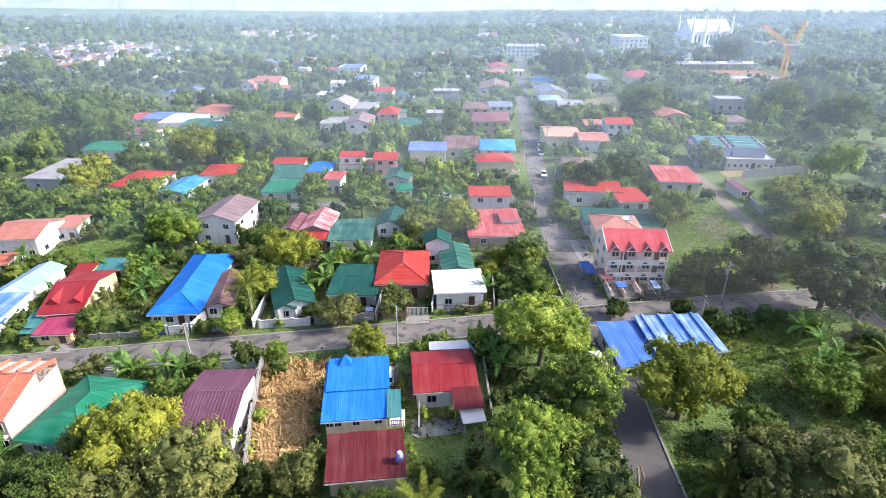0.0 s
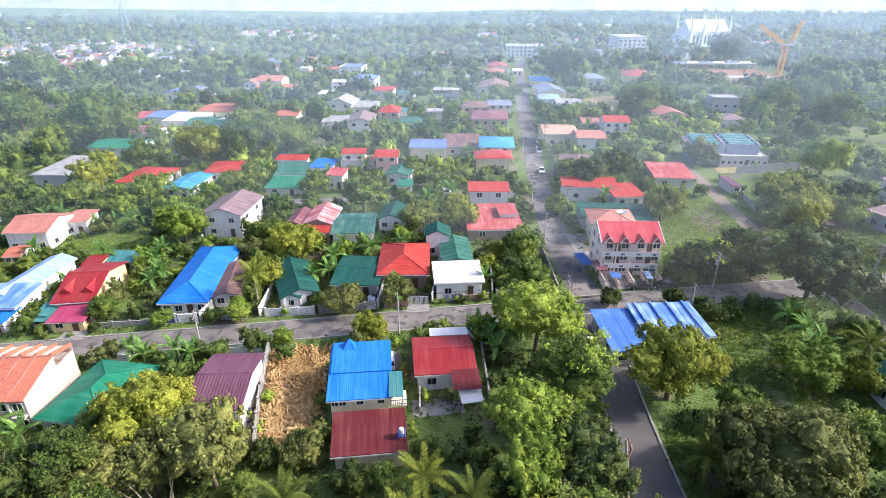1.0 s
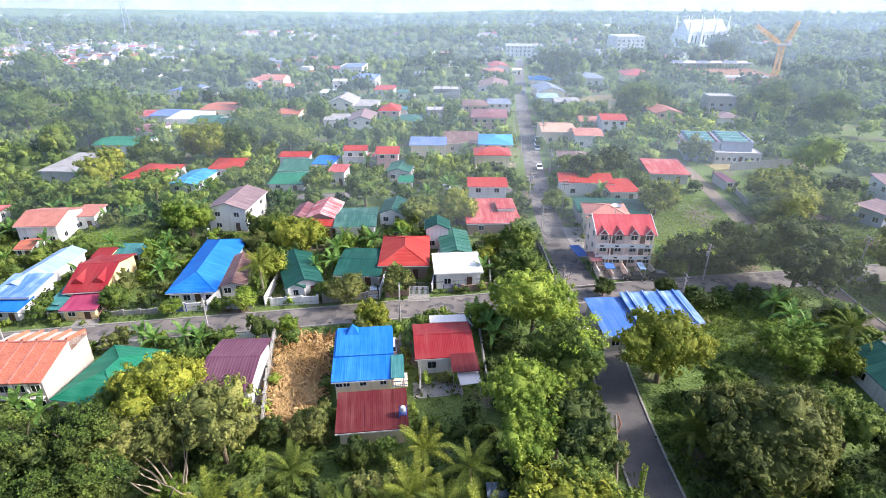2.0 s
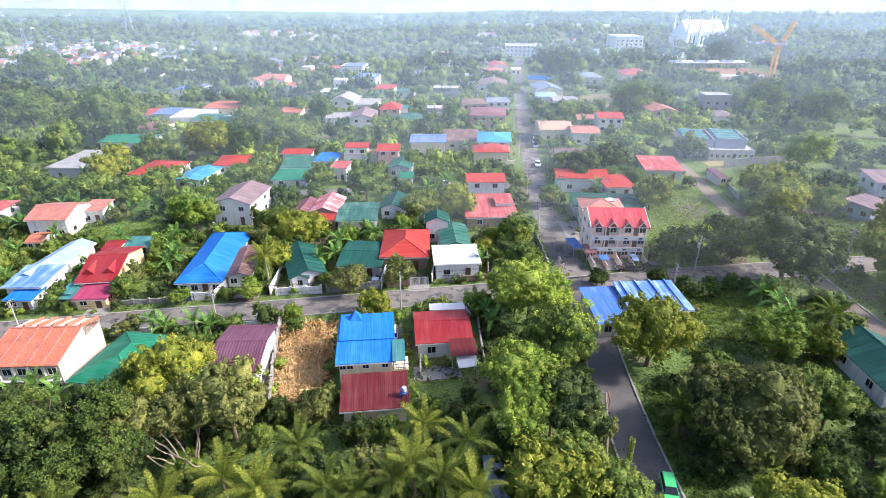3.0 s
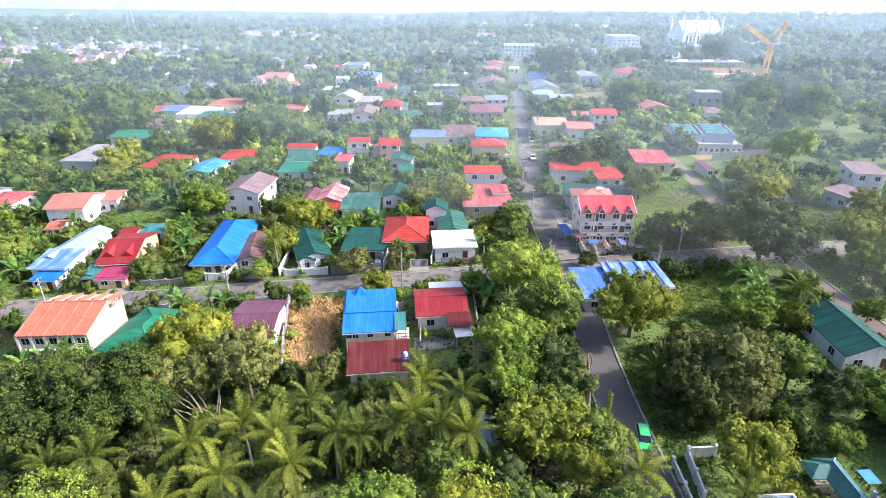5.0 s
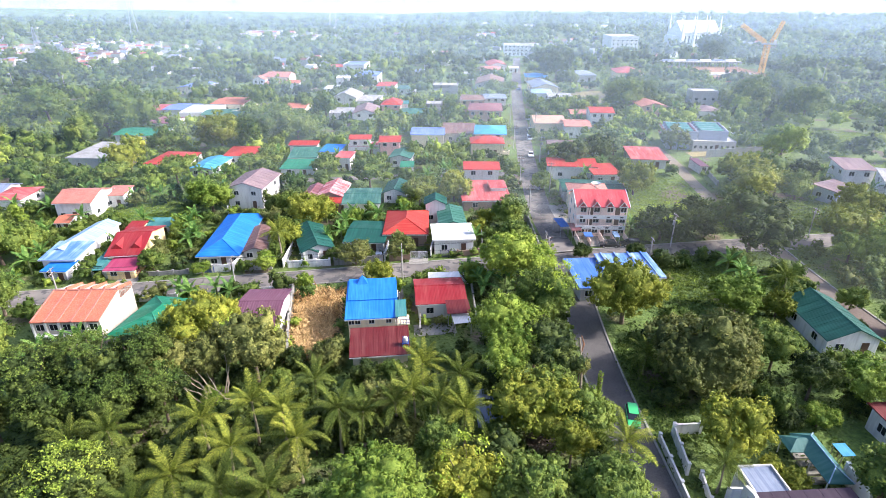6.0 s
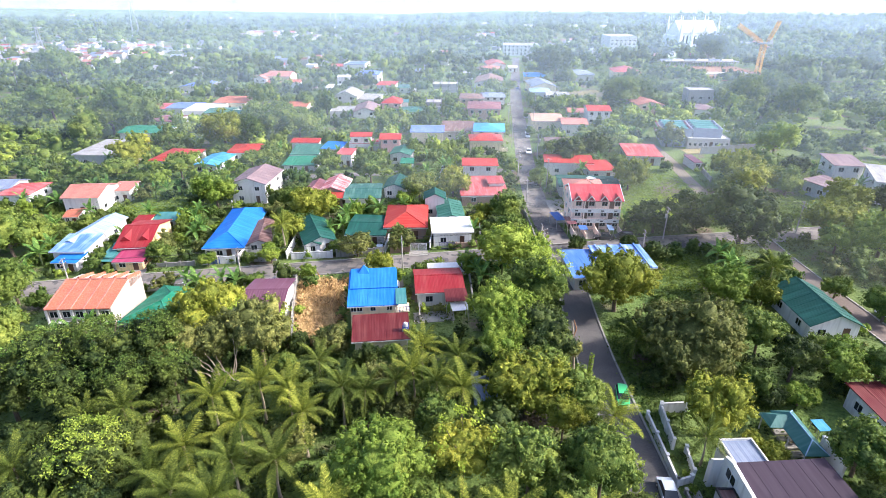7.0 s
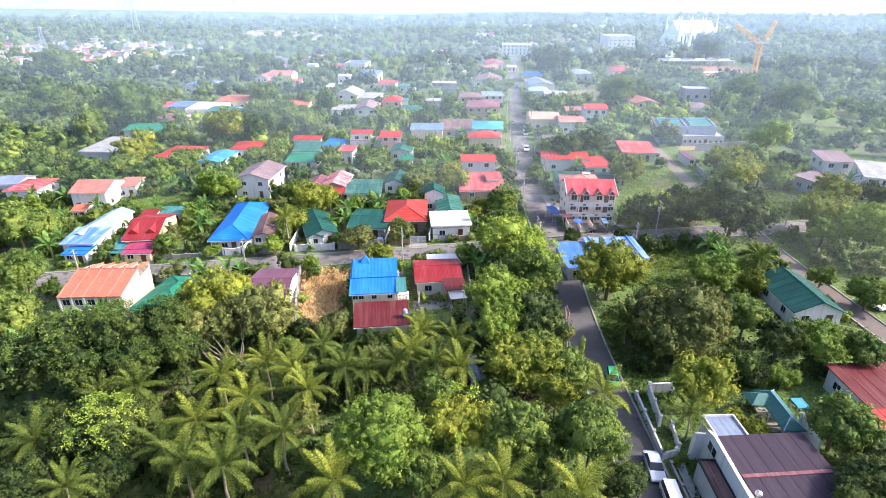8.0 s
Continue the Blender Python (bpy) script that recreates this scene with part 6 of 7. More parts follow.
# garden shrubs close against the houses
BUSH = [crown_arrays(1.0, 0.9, 2, 8, 4, 0.34, 0.28, 20) for _ in range(4)]
beds = {"green": [], "bright": [], "dark": [], "olive": []}
for hx, hy, hw, hd, a in FOOTPRINTS:
    if hy > 330 or hy < 40:
        continue
    for _ in range(11 if hy < 140 else 8):
        r = random.uniform(0.55, 1.5)
        u, v = random.choice(((random.uniform(-hw, hw), -hd - 0.5 * r), (random.uniform(-hw, hw), -hd - r), (-hw - 0.5 * r, random.uniform(-hd, hd)), (hw + 0.5 * r, random.uniform(-hd, hd))))
        x, y = hx + u * math.cos(a) - v * math.sin(a), hy + u * math.sin(a) + v * math.cos(a)
        if not (near_road(x, y, 0.8 * r + 0.3) or in_house(x, y, 0.0)):
            beds[random.choice(("green", "green", "bright", "dark", "olive"))].append((x, y, r))
for k, spots in beds.items():
    plant_woods("garden_shrubs", "leafy " + k + " garden shrubs against house walls", spots, BUSH, LEAVES[k])
grown = 0
for _ in range(900):
    hx, hy, hw, hd, a = random.choice(FOOTPRINTS)
    x, y = hx + random.uniform(-1, 1) * (hw + 5), hy + random.uniform(-1, 1) * (hd + 5)
    if hy < 70 or hy > 230 or near_road(x, y, 1.6) or in_house(x, y, 0.9) or in_clear(x, y):
        continue
    banana(x, y, random.uniform(1.0, 1.5))
    grown += 1
    if grown >= 60:
        break
# far woods, thinner round the villages
VILLAGES = [(random.uniform(-0.75, 0.75) * y, y, random.uniform(25, 60), random.uniform(14, 30)) for y in (400, 430, 470, 520, 560, 610, 650, 700, 760, 830, 900, 960, 1040, 1120, 1200, 1300)]


def in_village(x, y):
    return any(((x - vx) / rx) ** 2 + ((y - vy) / ry) ** 2 < 1 for vx, vy, rx, ry in VILLAGES)


FARWOOD = [crown_arrays(1.0, 0.85, 3, 9, 3, 0.26, 0.25, 12) for _ in range(5)]
FAR = {"green": [], "dark": []}
for _ in range(9000):
    y = 235 + 1000 * random.random() ** 1.7
    x = random.uniform(-1, 1) * (60 + 0.9 * y)
    r = random.uniform(3.2, 7.4) * (1 + y / 1500)
    if (y < 480 and near_road(x, y, r * 0.7)) or in_house(x, y, r * 0.6) or in_house(x, y + 1.4 * r, r * 0.4) or in_clear(x, y) or crowded(x, y, r, 0.6) or (abs(x + 370) < 120 and abs(y - 540) < 110 and random.random() < 0.8) or (in_village(x, y) and random.random() < 0.75):
        continue
    mark(x, y, r)
    FAR[random.choice(("green", "dark", "dark"))].append((x, y, r))
FARTHEST = [crown_arrays(1.0, 0.8, 1, 6, 1, 0.32, 0.32, 5) for _ in range(4)]
for k, spots in FAR.items():
    plant_woods("far_woods", "distant woods of " + k + " tropical trees", [t for t in spots if t[1] < 430], FARWOOD, LEAVES[k])
    plant_woods("far_woods", "woods of " + k + " trees far off in the haze", [t for t in spots if t[1] >= 430], FARTHEST, LEAVES[k])
# weeds and shrubs, and grassy plots kept free of the taller ones
PLOTS = [(-78, 116, 13, 13), (60, 120, 10, 17), (49, 112, 10, 17), (88, 98, 9, 12), (122, 128, 22, 13), (136, 168, 18, 13), (104, 134, 12, 12), (52, 68, 14, 9)]
spots = []
for _ in range(9000):
    y = -12 + 140 * random.random()
    x = random.uniform(-1, 1) * (55 + 0.7 * y)
    if not (near_road(x, y, 0.9) or in_house(x, y, 0.3) or any(((x - cx) / rx) ** 2 + ((y - cy) / ry) ** 2 < 0.85 for cx, cy, rx, ry in PLOTS)):
        spots.append((x, y, ground_z(x) + 0.2))
tufts("undergrowth", "low weeds, vines and shrubs", "undergrowth", spots[::2], 0.8, 0.6, 12, leaf_dark)
tufts("undergrowth", "fresh green low weeds and vines", "undergrowth", spots[1::2], 0.6, 0.5, 12, leaf_green)
# grassy plots
spots = []
for cx, cy, rx, ry in PLOTS:
    for _ in range(int(rx * ry * 6)):
        a, q = random.uniform(0, math.tau), math.sqrt(random.random())
        x, y = cx + rx * q * math.cos(a), cy + ry * q * math.sin(a)
        if not (near_road(x, y, 0.5) or in_house(x, y, 0.2)):
            spots.append((x, y, ground_z(x) + 0.1))
tufts("grass", "knee-high fresh green grass and creeping vines", "grass", spots, 0.28, 0.4, 10, grass_blade)
spots = []
for cx, cy, rx, ry in ((50, 64, 16, 13), (30.0, 39, 3.6, 13), (30.0, 39, 3.6, 13), (70, 95, 10, 8), (86, 102, 9, 10)):
    for _ in range(int(rx * ry * 8)):
        a, q = random.uniform(0, math.tau), math.sqrt(random.random())
        x, y = cx + rx * q * math.cos(a), cy + ry * q * math.sin(a)
        if not (near_road(x, y, 0.5) or in_house(x, y, 0.2)):
            spots.append((x, y, ground_z(x) + 0.1))
tufts("creeper", "low green creeping vines and grass", "grass", spots, 0.35, 0.4, 10, leaf_green)
# the plot of dried banana leaves: bunches that fan out, with weeds between them
centre, weeds = [], []
while len(centre) < 330:
    u, v = random.random(), random.random()
    x, y = -27.2 + 9.2 * u + 4.2 * (1 - v) * (1 - u), 46.6 + 21.6 * v
    if not (near_road(x, y, 0.5) or in_house(x, y, 0.2)):
        (weeds if random.random() < 0.16 else centre).append((x, y, ground_z(x) + 0.2))
c = np.repeat(np.array(centre), 13, 0)
way = rng.normal(size=(len(c), 3)) * np.array([1, 1, 0.25]) + np.repeat(rng.normal(size=(len(centre), 3)) * np.array([1.1, 1.1, 0]), 13, 0)
way /= np.linalg.norm(way, axis=1, keepdims=True)
side = np.cross(way, np.array([0, 0, 1.0]))
side *= rng.uniform(0.05, 0.13, (len(c), 1)) / np.linalg.norm(side, axis=1, keepdims=True)
run = rng.uniform(0.9, 2.4, (len(c), 1))
foot, knee = c + rng.normal(size=c.shape) * 0.2, c + way * run * 0.5 + np.array([0, 0, 1]) * rng.uniform(0.15, 0.75, (len(c), 1))
tip = c + way * run + np.array([0, 0, 1]) * rng.uniform(-0.15, 0.3, (len(c), 1))
v = np.stack([foot - side * 0.4, foot + side * 0.4, knee + side, knee - side, knee - side, knee + side, tip + side * 0.3, tip - side * 0.3], 1).reshape(-1, 3)
tagged(new("dried_leaves", quads_mesh("dried_leaves", v, dry_leaf)), "heaps of dried brown banana leaves and stalks", "dry leaves", kind="stuff")
tufts("weeds", "green weeds growing through dried leaves", "weeds", weeds, 0.5, 0.4, 20, leaf_green)

# scrap heap beyond the wall building
spots = []
for cx, cy in ((111, 183), (117, 180)):
    for _ in range(26):
        x, y = random.gauss(cx, 3.2), random.gauss(cy, 3.5)
        spots.append((x, y, ground_z(x) + 0.5))
tufts("scrap_heap", "heaps of white and grey scrap sheets", "scrap", spots, 0.6, 1.3, 4, white_roof, 0.7)

# ---------------------------------------------------------------- vehicles
tyre_mat = plain("tyre_rubber", (0.02, 0.02, 0.02), 0.9)
lamp_red = plain("tail_lamp", (0.4, 0.02, 0.02), 0.3)
lamp_clear = plain("head_lamp", (0.8, 0.8, 0.78), 0.15)


def car_paint(name, colour):
    m, nt, b = base(name, 0.28)
    b.inputs["Base Color"].default_value = rgba(colour)
    b.inputs["Coat Weight"].default_value = 0.6
    return m


def car(label, x, y, yaw, paint, length=4.3, width=1.72, height=1.46, van=False):
    """A parked car; its nose points along local +y."""
    top = tagged(new("car"), label, "car", "parked cars")
    top.matrix_world = pose(x, y, ground_z(x) + 0.05, 0, 0, yaw)
    L, W, Hh = length / 2, width / 2, height
    bm = bmesh.new()
    belt = 0.86 if not van else 0.95
    prof = [(-L, 0.35), (-L + 0.1, 0.22), (L - 0.15, 0.22), (L, 0.4), (L - 0.06, 0.68), (L * 0.42, belt), (-L * 0.62 if not van else -L + 0.05, belt), (-L + 0.03, 0.82)]
    prism(bm, prof, -W, W)
    bmesh.ops.bevel(bm, geom=bm.edges[:], offset=0.07, segments=2, affect="EDGES", profile=0.6)
    part("body", bm, paint, top)
    bm = bmesh.new()
    c0, c1 = (-L * 0.78, L * 0.45) if not van else (-L + 0.08, L * 0.55)
    t0, t1 = (-L * 0.5, L * 0.12) if not van else (-L + 0.2, L * 0.2)
    lo = [(-W + 0.06, c0), (W - 0.06, c0), (W - 0.06, c1), (-W + 0.06, c1)]
    hi = [(-W + 0.22, t0), (W - 0.22, t0), (W - 0.22, t1), (-W + 0.22, t1)]
    a = [bm.verts.new((px, py, belt - 0.03)) for px, py in lo]
    b = [bm.verts.new((px, py, Hh - 0.05)) for px, py in hi]
    bm.faces.new(b)
    for i in range(4):
        bm.faces.new((a[i], a[(i + 1) % 4], b[(i + 1) % 4], b[i]))
    part("glasshouse", bm, glass, top, "dark tinted glazing")
    bm = bmesh.new()
    vs = box(bm, -W + 0.2, W - 0.2, t0 - 0.03, t1 + 0.03, Hh - 0.06, Hh)
    bmesh.ops.bevel(bm, geom=bm.edges[:], offset=0.025, segments=1, affect="EDGES")
    part("roof", bm, paint, top)
    for sx in (-1, 1):
        for sy in (-0.62, 0.62):
            bm = bmesh.new()
            tube(bm, [(sx * (W - 0.2), L * sy, 0.31), (sx * (W + 0.01), L * sy, 0.31)], [0.31, 0.31], 14)
            wh = part("wheel", bm, tyre_mat, top)
            bm = bmesh.new()
            tube(bm, [(sx * (W - 0.1), L * sy, 0.31), (sx * (W + 0.025), L * sy, 0.31)], [0.19, 0.17], 10)
            part("rim", bm, steel, wh)
        bm = bmesh.new()
        box(bm, sx * W * 0.75 - 0.17, sx * W * 0.75 + 0.17, L - 0.1, L + 0.01, 0.5, 0.64)
        part("headlight", bm, lamp_clear, top)
        bm = bmesh.new()
        box(bm, sx * W * 0.78 - 0.14, sx * W * 0.78 + 0.14, -L - 0.01, -L + 0.08, 0.6, 0.76)
        part("tail_light", bm, lamp_red, top)
        bm = bmesh.new()
        box(bm, sx * (W + 0.05) - 0.07, sx * (W + 0.05) + 0.07, L * 0.36, L * 0.42, belt, belt + 0.12)
        part("wing_mirror", bm, paint, top)
    return top


white_paint, silver_paint, black_paint = car_paint("white_paint", (0.8, 0.8, 0.8)), car_paint("silver_paint", (0.45, 0.5, 0.55)), car_paint("black_paint", (0.015, 0.015, 0.017))
green_paint, red_paint, blue_paint = car_paint("green_paint", (0.05, 0.5, 0.14)), car_paint("red_paint", (0.5, 0.02, 0.025)), car_paint("blue_paint", (0.03, 0.06, 0.2))
car("silver-blue saloon car parked beside the wall", 25.4, 16.4, 176, silver_paint)
car("white station wagon parked beside the wall", 25.8, 11.6, 177, white_paint, 4.5, 1.75, 1.6, True)
car("bright green hatchback with a dark rear window", 24.9, 32.2, 170, green_paint, 3.7, 1.6, 1.45, True)
car("white saloon car parked on the side street", 73.6, 50.6, 200, white_paint)
car("black saloon car in front of the apartments", 35.8, 84.9, 88, black_paint)
car("black hatchback in front of the apartments", 40.3, 85.0, 92, black_paint, 4.0, 1.7, 1.5, True)
car("red hatchback parked behind the blue-roofed workshop", 37.6, 77.4, 90, red_paint, 3.8, 1.6, 1.45, True)
car("white hatchback parked under the banana leaves", 4.6, 71.2, 20, white_paint, 3.9, 1.65, 1.5, True)
car("white van in the carport beside the blue roof", -8.6, 64.4, 6, white_paint, 4.4, 1.7, 1.75, True)
car("white saloon car parked along the street", 28.9, 158.0, 176, white_paint)
car("silver saloon car parked along the street", 31.6, 181.0, 176, silver_paint)
car("white van parked along the street", 32.2, 186.5, 176, white_paint, 4.5, 1.75, 1.8, True)
car("white saloon car parked beside trees", 33.4, 193.5, 176, white_paint)
car("white hatchback parked far along the street", 35.4, 216.0, 175, white_paint, 3.9, 1.65, 1.5, True)
car("dark blue car parked at the street's far end", 41.0, 297.0, 175, blue_paint)
car("dark car beside the low house", 27.0, 124.0, 176, black_paint)
car("grey car in the shade of a tree", -13.5, 82.0, 4, silver_paint)
car("pale car on the back street", -1.0, 141.0, 90, silver_paint)


# ---------------------------------------------------------------- poles and wires
def utility_pole(x, y, height, yaw, box_on=False, label="grey concrete utility pole with crossarms and wires", top_at=None):
    top = tagged(new("utility_pole"), label, "utility pole", "utility poles")
    top.matrix_world = pose(x, y, ground_z(x), 0, 0, yaw)
    bm = bmesh.new()
    tube(bm, [(0, 0, -0.5), (0, 0, height)], [0.16, 0.1], 8)
    part("pole", bm, pole_grey, top)
    for z in (height - 0.4, height - 1.2):
        bm = bmesh.new()
        box(bm, -0.95, 0.95, -0.06, 0.06, z - 0.06, z + 0.06)
        arm = part("crossarm", bm, dark_wood, top)
        for sx in (-0.85, -0.35, 0.35, 0.85):
            bm = bmesh.new()
            tube(bm, [(sx, 0, z + 0.06), (sx, 0, z + 0.26)], [0.05, 0.035], 6)
            part("insulator", bm, frame_white, arm)
    if box_on:
        bm = bmesh.new()
        tube(bm, [(0.42, 0, height - 2.6), (0.42, 0, height - 1.7)], [0.26, 0.26], 10)
        part("transformer", bm, steel, top)
    return top


def wire(a, b, sag=0.6):
    bm = bmesh.new()
    pts = []
    for i in range(9):
        u = i / 8
        pts.append((a[0] + (b[0] - a[0]) * u, a[1] + (b[1] - a[1]) * u, a[2] + (b[2] - a[2]) * u - 4 * sag * u * (1 - u)))
    tube(bm, pts, [0.022] * 9, 4)
    tagged(part("overhead_wire", bm, dark_metal, None), "thin black overhead wire between poles", "wire", "overhead wires")


def pole_line(spots, height, yaw):
    for i, (x, y) in enumerate(spots):
        utility_pole(x, y, height, yaw, i % 3 == 1)
    for (x0, y0), (x1, y1) in zip(spots, spots[1:]):
        for k in (-0.85, 0.85):
            wire((x0 + k, y0, ground_z(x0) + height - 0.15), (x1 + k, y1, ground_z(x1) + height - 0.15))
        wire((x0, y0, ground_z(x0) + height - 1.3), (x1, y1, ground_z(x1) + height - 1.3), 0.9)


pole_line([(29.0, 121), (30.6, 150), (34.0, 186), (39.9, 222), (42.5, 262), (46.0, 300)], 8.5, -6)
pole_line([(20.9, 103), (22.0, 130), (24.2, 168), (26.9, 208)], 8.5, -6)
pole_line([(-72, 66.2), (-39.5, 69.0), (-7.8, 72.4), (20.5, 76.6), (48.6, 84.0), (78, 85.2)], 7.5, 94)
utility_pole(6.3, 217, 8.5, 0)
utility_pole(41.2, 75.6, 6.0, 90)
utility_pole(-226, 309, 12, 30)
utility_pole(-262, 316, 12, 30)
utility_pole(196, 275, 14, 40)
utility_pole(20.6, 74.2, 7.5, 40)

# an old leaning timber pole and one that is overgrown
_top = tagged(new("leaning_pole"), "bare leaning timber pole with a split top", "utility pole")
_top.matrix_world = pose(19.3, 37.2, ground_z(19.3))
_bm = bmesh.new()
tube(_bm, [(0, -0.6, -0.5), (0.05, 1.2, 4), (-0.2, 2.9, 7.6)], [0.2, 0.17, 0.14], 8)
part("shaft", _bm, pale_bark, _top)
_bm = bmesh.new()
tube(_bm, [(0.05, 2.0, 5.8), (0.35, 2.4, 6.8), (0.0, 2.95, 7.9)], [0.07, 0.12, 0.06], 6)
part("split_limb", _bm, rust_earth, _top)
_top = tagged(new("overgrown_pole"), "pole wrapped in bright green climbing vine", "utility pole")
_top.matrix_world = pose(20.4, 33.4, ground_z(20.4))
_bm = bmesh.new()
tube(_bm, [(0, 0, -0.5), (0.2, 0.5, 6.2)], [0.14, 0.1], 7)
part("shaft", _bm, bark, _top)
_u = rng.uniform(0.1, 1.0, 420)
_d = rng.normal(size=(420, 3)) * np.array([1, 1, 0.3])
_d /= np.linalg.norm(_d, axis=1, keepdims=True)
_pos = np.stack([0.2 * _u, 0.5 * _u, 6.4 * _u], 1) + _d * 0.36
share("vine", quads_mesh("vine", leaf_quads(_pos, _d, 0.3, 0.2), leaf_bright), _top)


# ---------------------------------------------------------------- walls, fences, canopies
def garden_wall(label, points, height, mat, thick=0.16, piers=True):
    top = tagged(new("garden_wall"), label, "wall", "garden walls")
    x0, y0 = points[0]
    top.matrix_world = Matrix.Translation((x0, y0, ground_z(x0)))
    for (ax, ay), (bx, by) in zip(points, points[1:]):
        ln, a = math.hypot(bx - ax, by - ay), math.atan2(by - ay, bx - ax)
        za, zb = ground_z(ax) - ground_z(x0), ground_z(bx) - ground_z(x0)
        for name, t, lo, hi, m in (("panel", thick / 2, -0.8, height, mat), ("coping", thick / 2 + 0.04, height, height + 0.08, mat)):
            bm = bmesh.new()
            vs = box(bm, 0, ln, -t, t, lo, hi)
            for v in vs:
                v.co.z += za + (zb - za) * v.co.x / ln
            o = part(name, bm, m, top)
            o.matrix_local = pose(ax - x0, ay - y0, 0, 0, 0, math.degrees(a))
        if piers:
            n = max(1, round(ln / 3.2))
            for i in range(n + 1):
                bm = bmesh.new()
                box(bm, -0.17, 0.17, -0.17, 0.17, -0.8, height + 0.22)
                box(bm, -0.21, 0.21, -0.21, 0.21, height + 0.22, height + 0.3)
                o = part("pier", bm, mat, top)
                u = i / n
                o.matrix_local = pose(ax - x0 + (bx - ax) * u, ay - y0 + (by - ay) * u, za + (zb - za) * u, 0, 0, math.degrees(a))
    return top


def iron_gate(label, x, y, yaw, w, h, mat):
    top = tagged(new("gate"), label, "gate", "driveway gates")
    top.matrix_world = pose(x, y, ground_z(x), 0, 0, yaw)
    for k in range(2):
        c = (k - 0.5) * w / 2
        bm = bmesh.new()
        for x0, x1, z0, z1 in ((c - w / 4 + 0.02, c + w / 4 - 0.02, 0.1, 0.18), (c - w / 4 + 0.02, c + w / 4 - 0.02, h - 0.08, h), (c - w / 4 + 0.02, c - w / 4 + 0.09, 0.18, h - 0.08), (c + w / 4 - 0.09, c + w / 4 - 0.02, 0.18, h - 0.08)):
            box(bm, x0, x1, -0.03, 0.03, z0, z1)
        leaf = part("gate_frame", bm, mat, top)
        for i in range(8):
            bm = bmesh.new()
            sx = c - w / 4 + 0.12 + i * (w / 2 - 0.24) / 7
            box(bm, sx - 0.05, sx + 0.05, -0.012, 0.012, 0.18, h - 0.08)
            part("bar", bm, mat, leaf)
    return top


def canopy(label, x, y, w, d, yaw, h, mat, fall=0.3, posts=True):
    top = tagged(new("canopy"), label, "canopy")
    top.matrix_world = pose(x, y, ground_z(x), 0, 0, yaw)
    bm = roof_mesh(w, d, h, "shed", fall, 0.06)
    part("sheet", bm, mat, top)
    for sx in (-1, 1):
        for sy in (-1, 1):
            bm = bmesh.new()
            tube(bm, [(sx * (w / 2 - 0.15), sy * (d / 2 - 0.15), -0.5), (sx * (w / 2 - 0.15), sy * (d / 2 - 0.15), h + (fall - 0.08 if sy > 0 else -0.02))], [0.06, 0.06], 6)
            part("post", bm, steel, top)
    FOOTPRINTS.append((x, y, w / 2, d / 2, radians(yaw)))
    return top


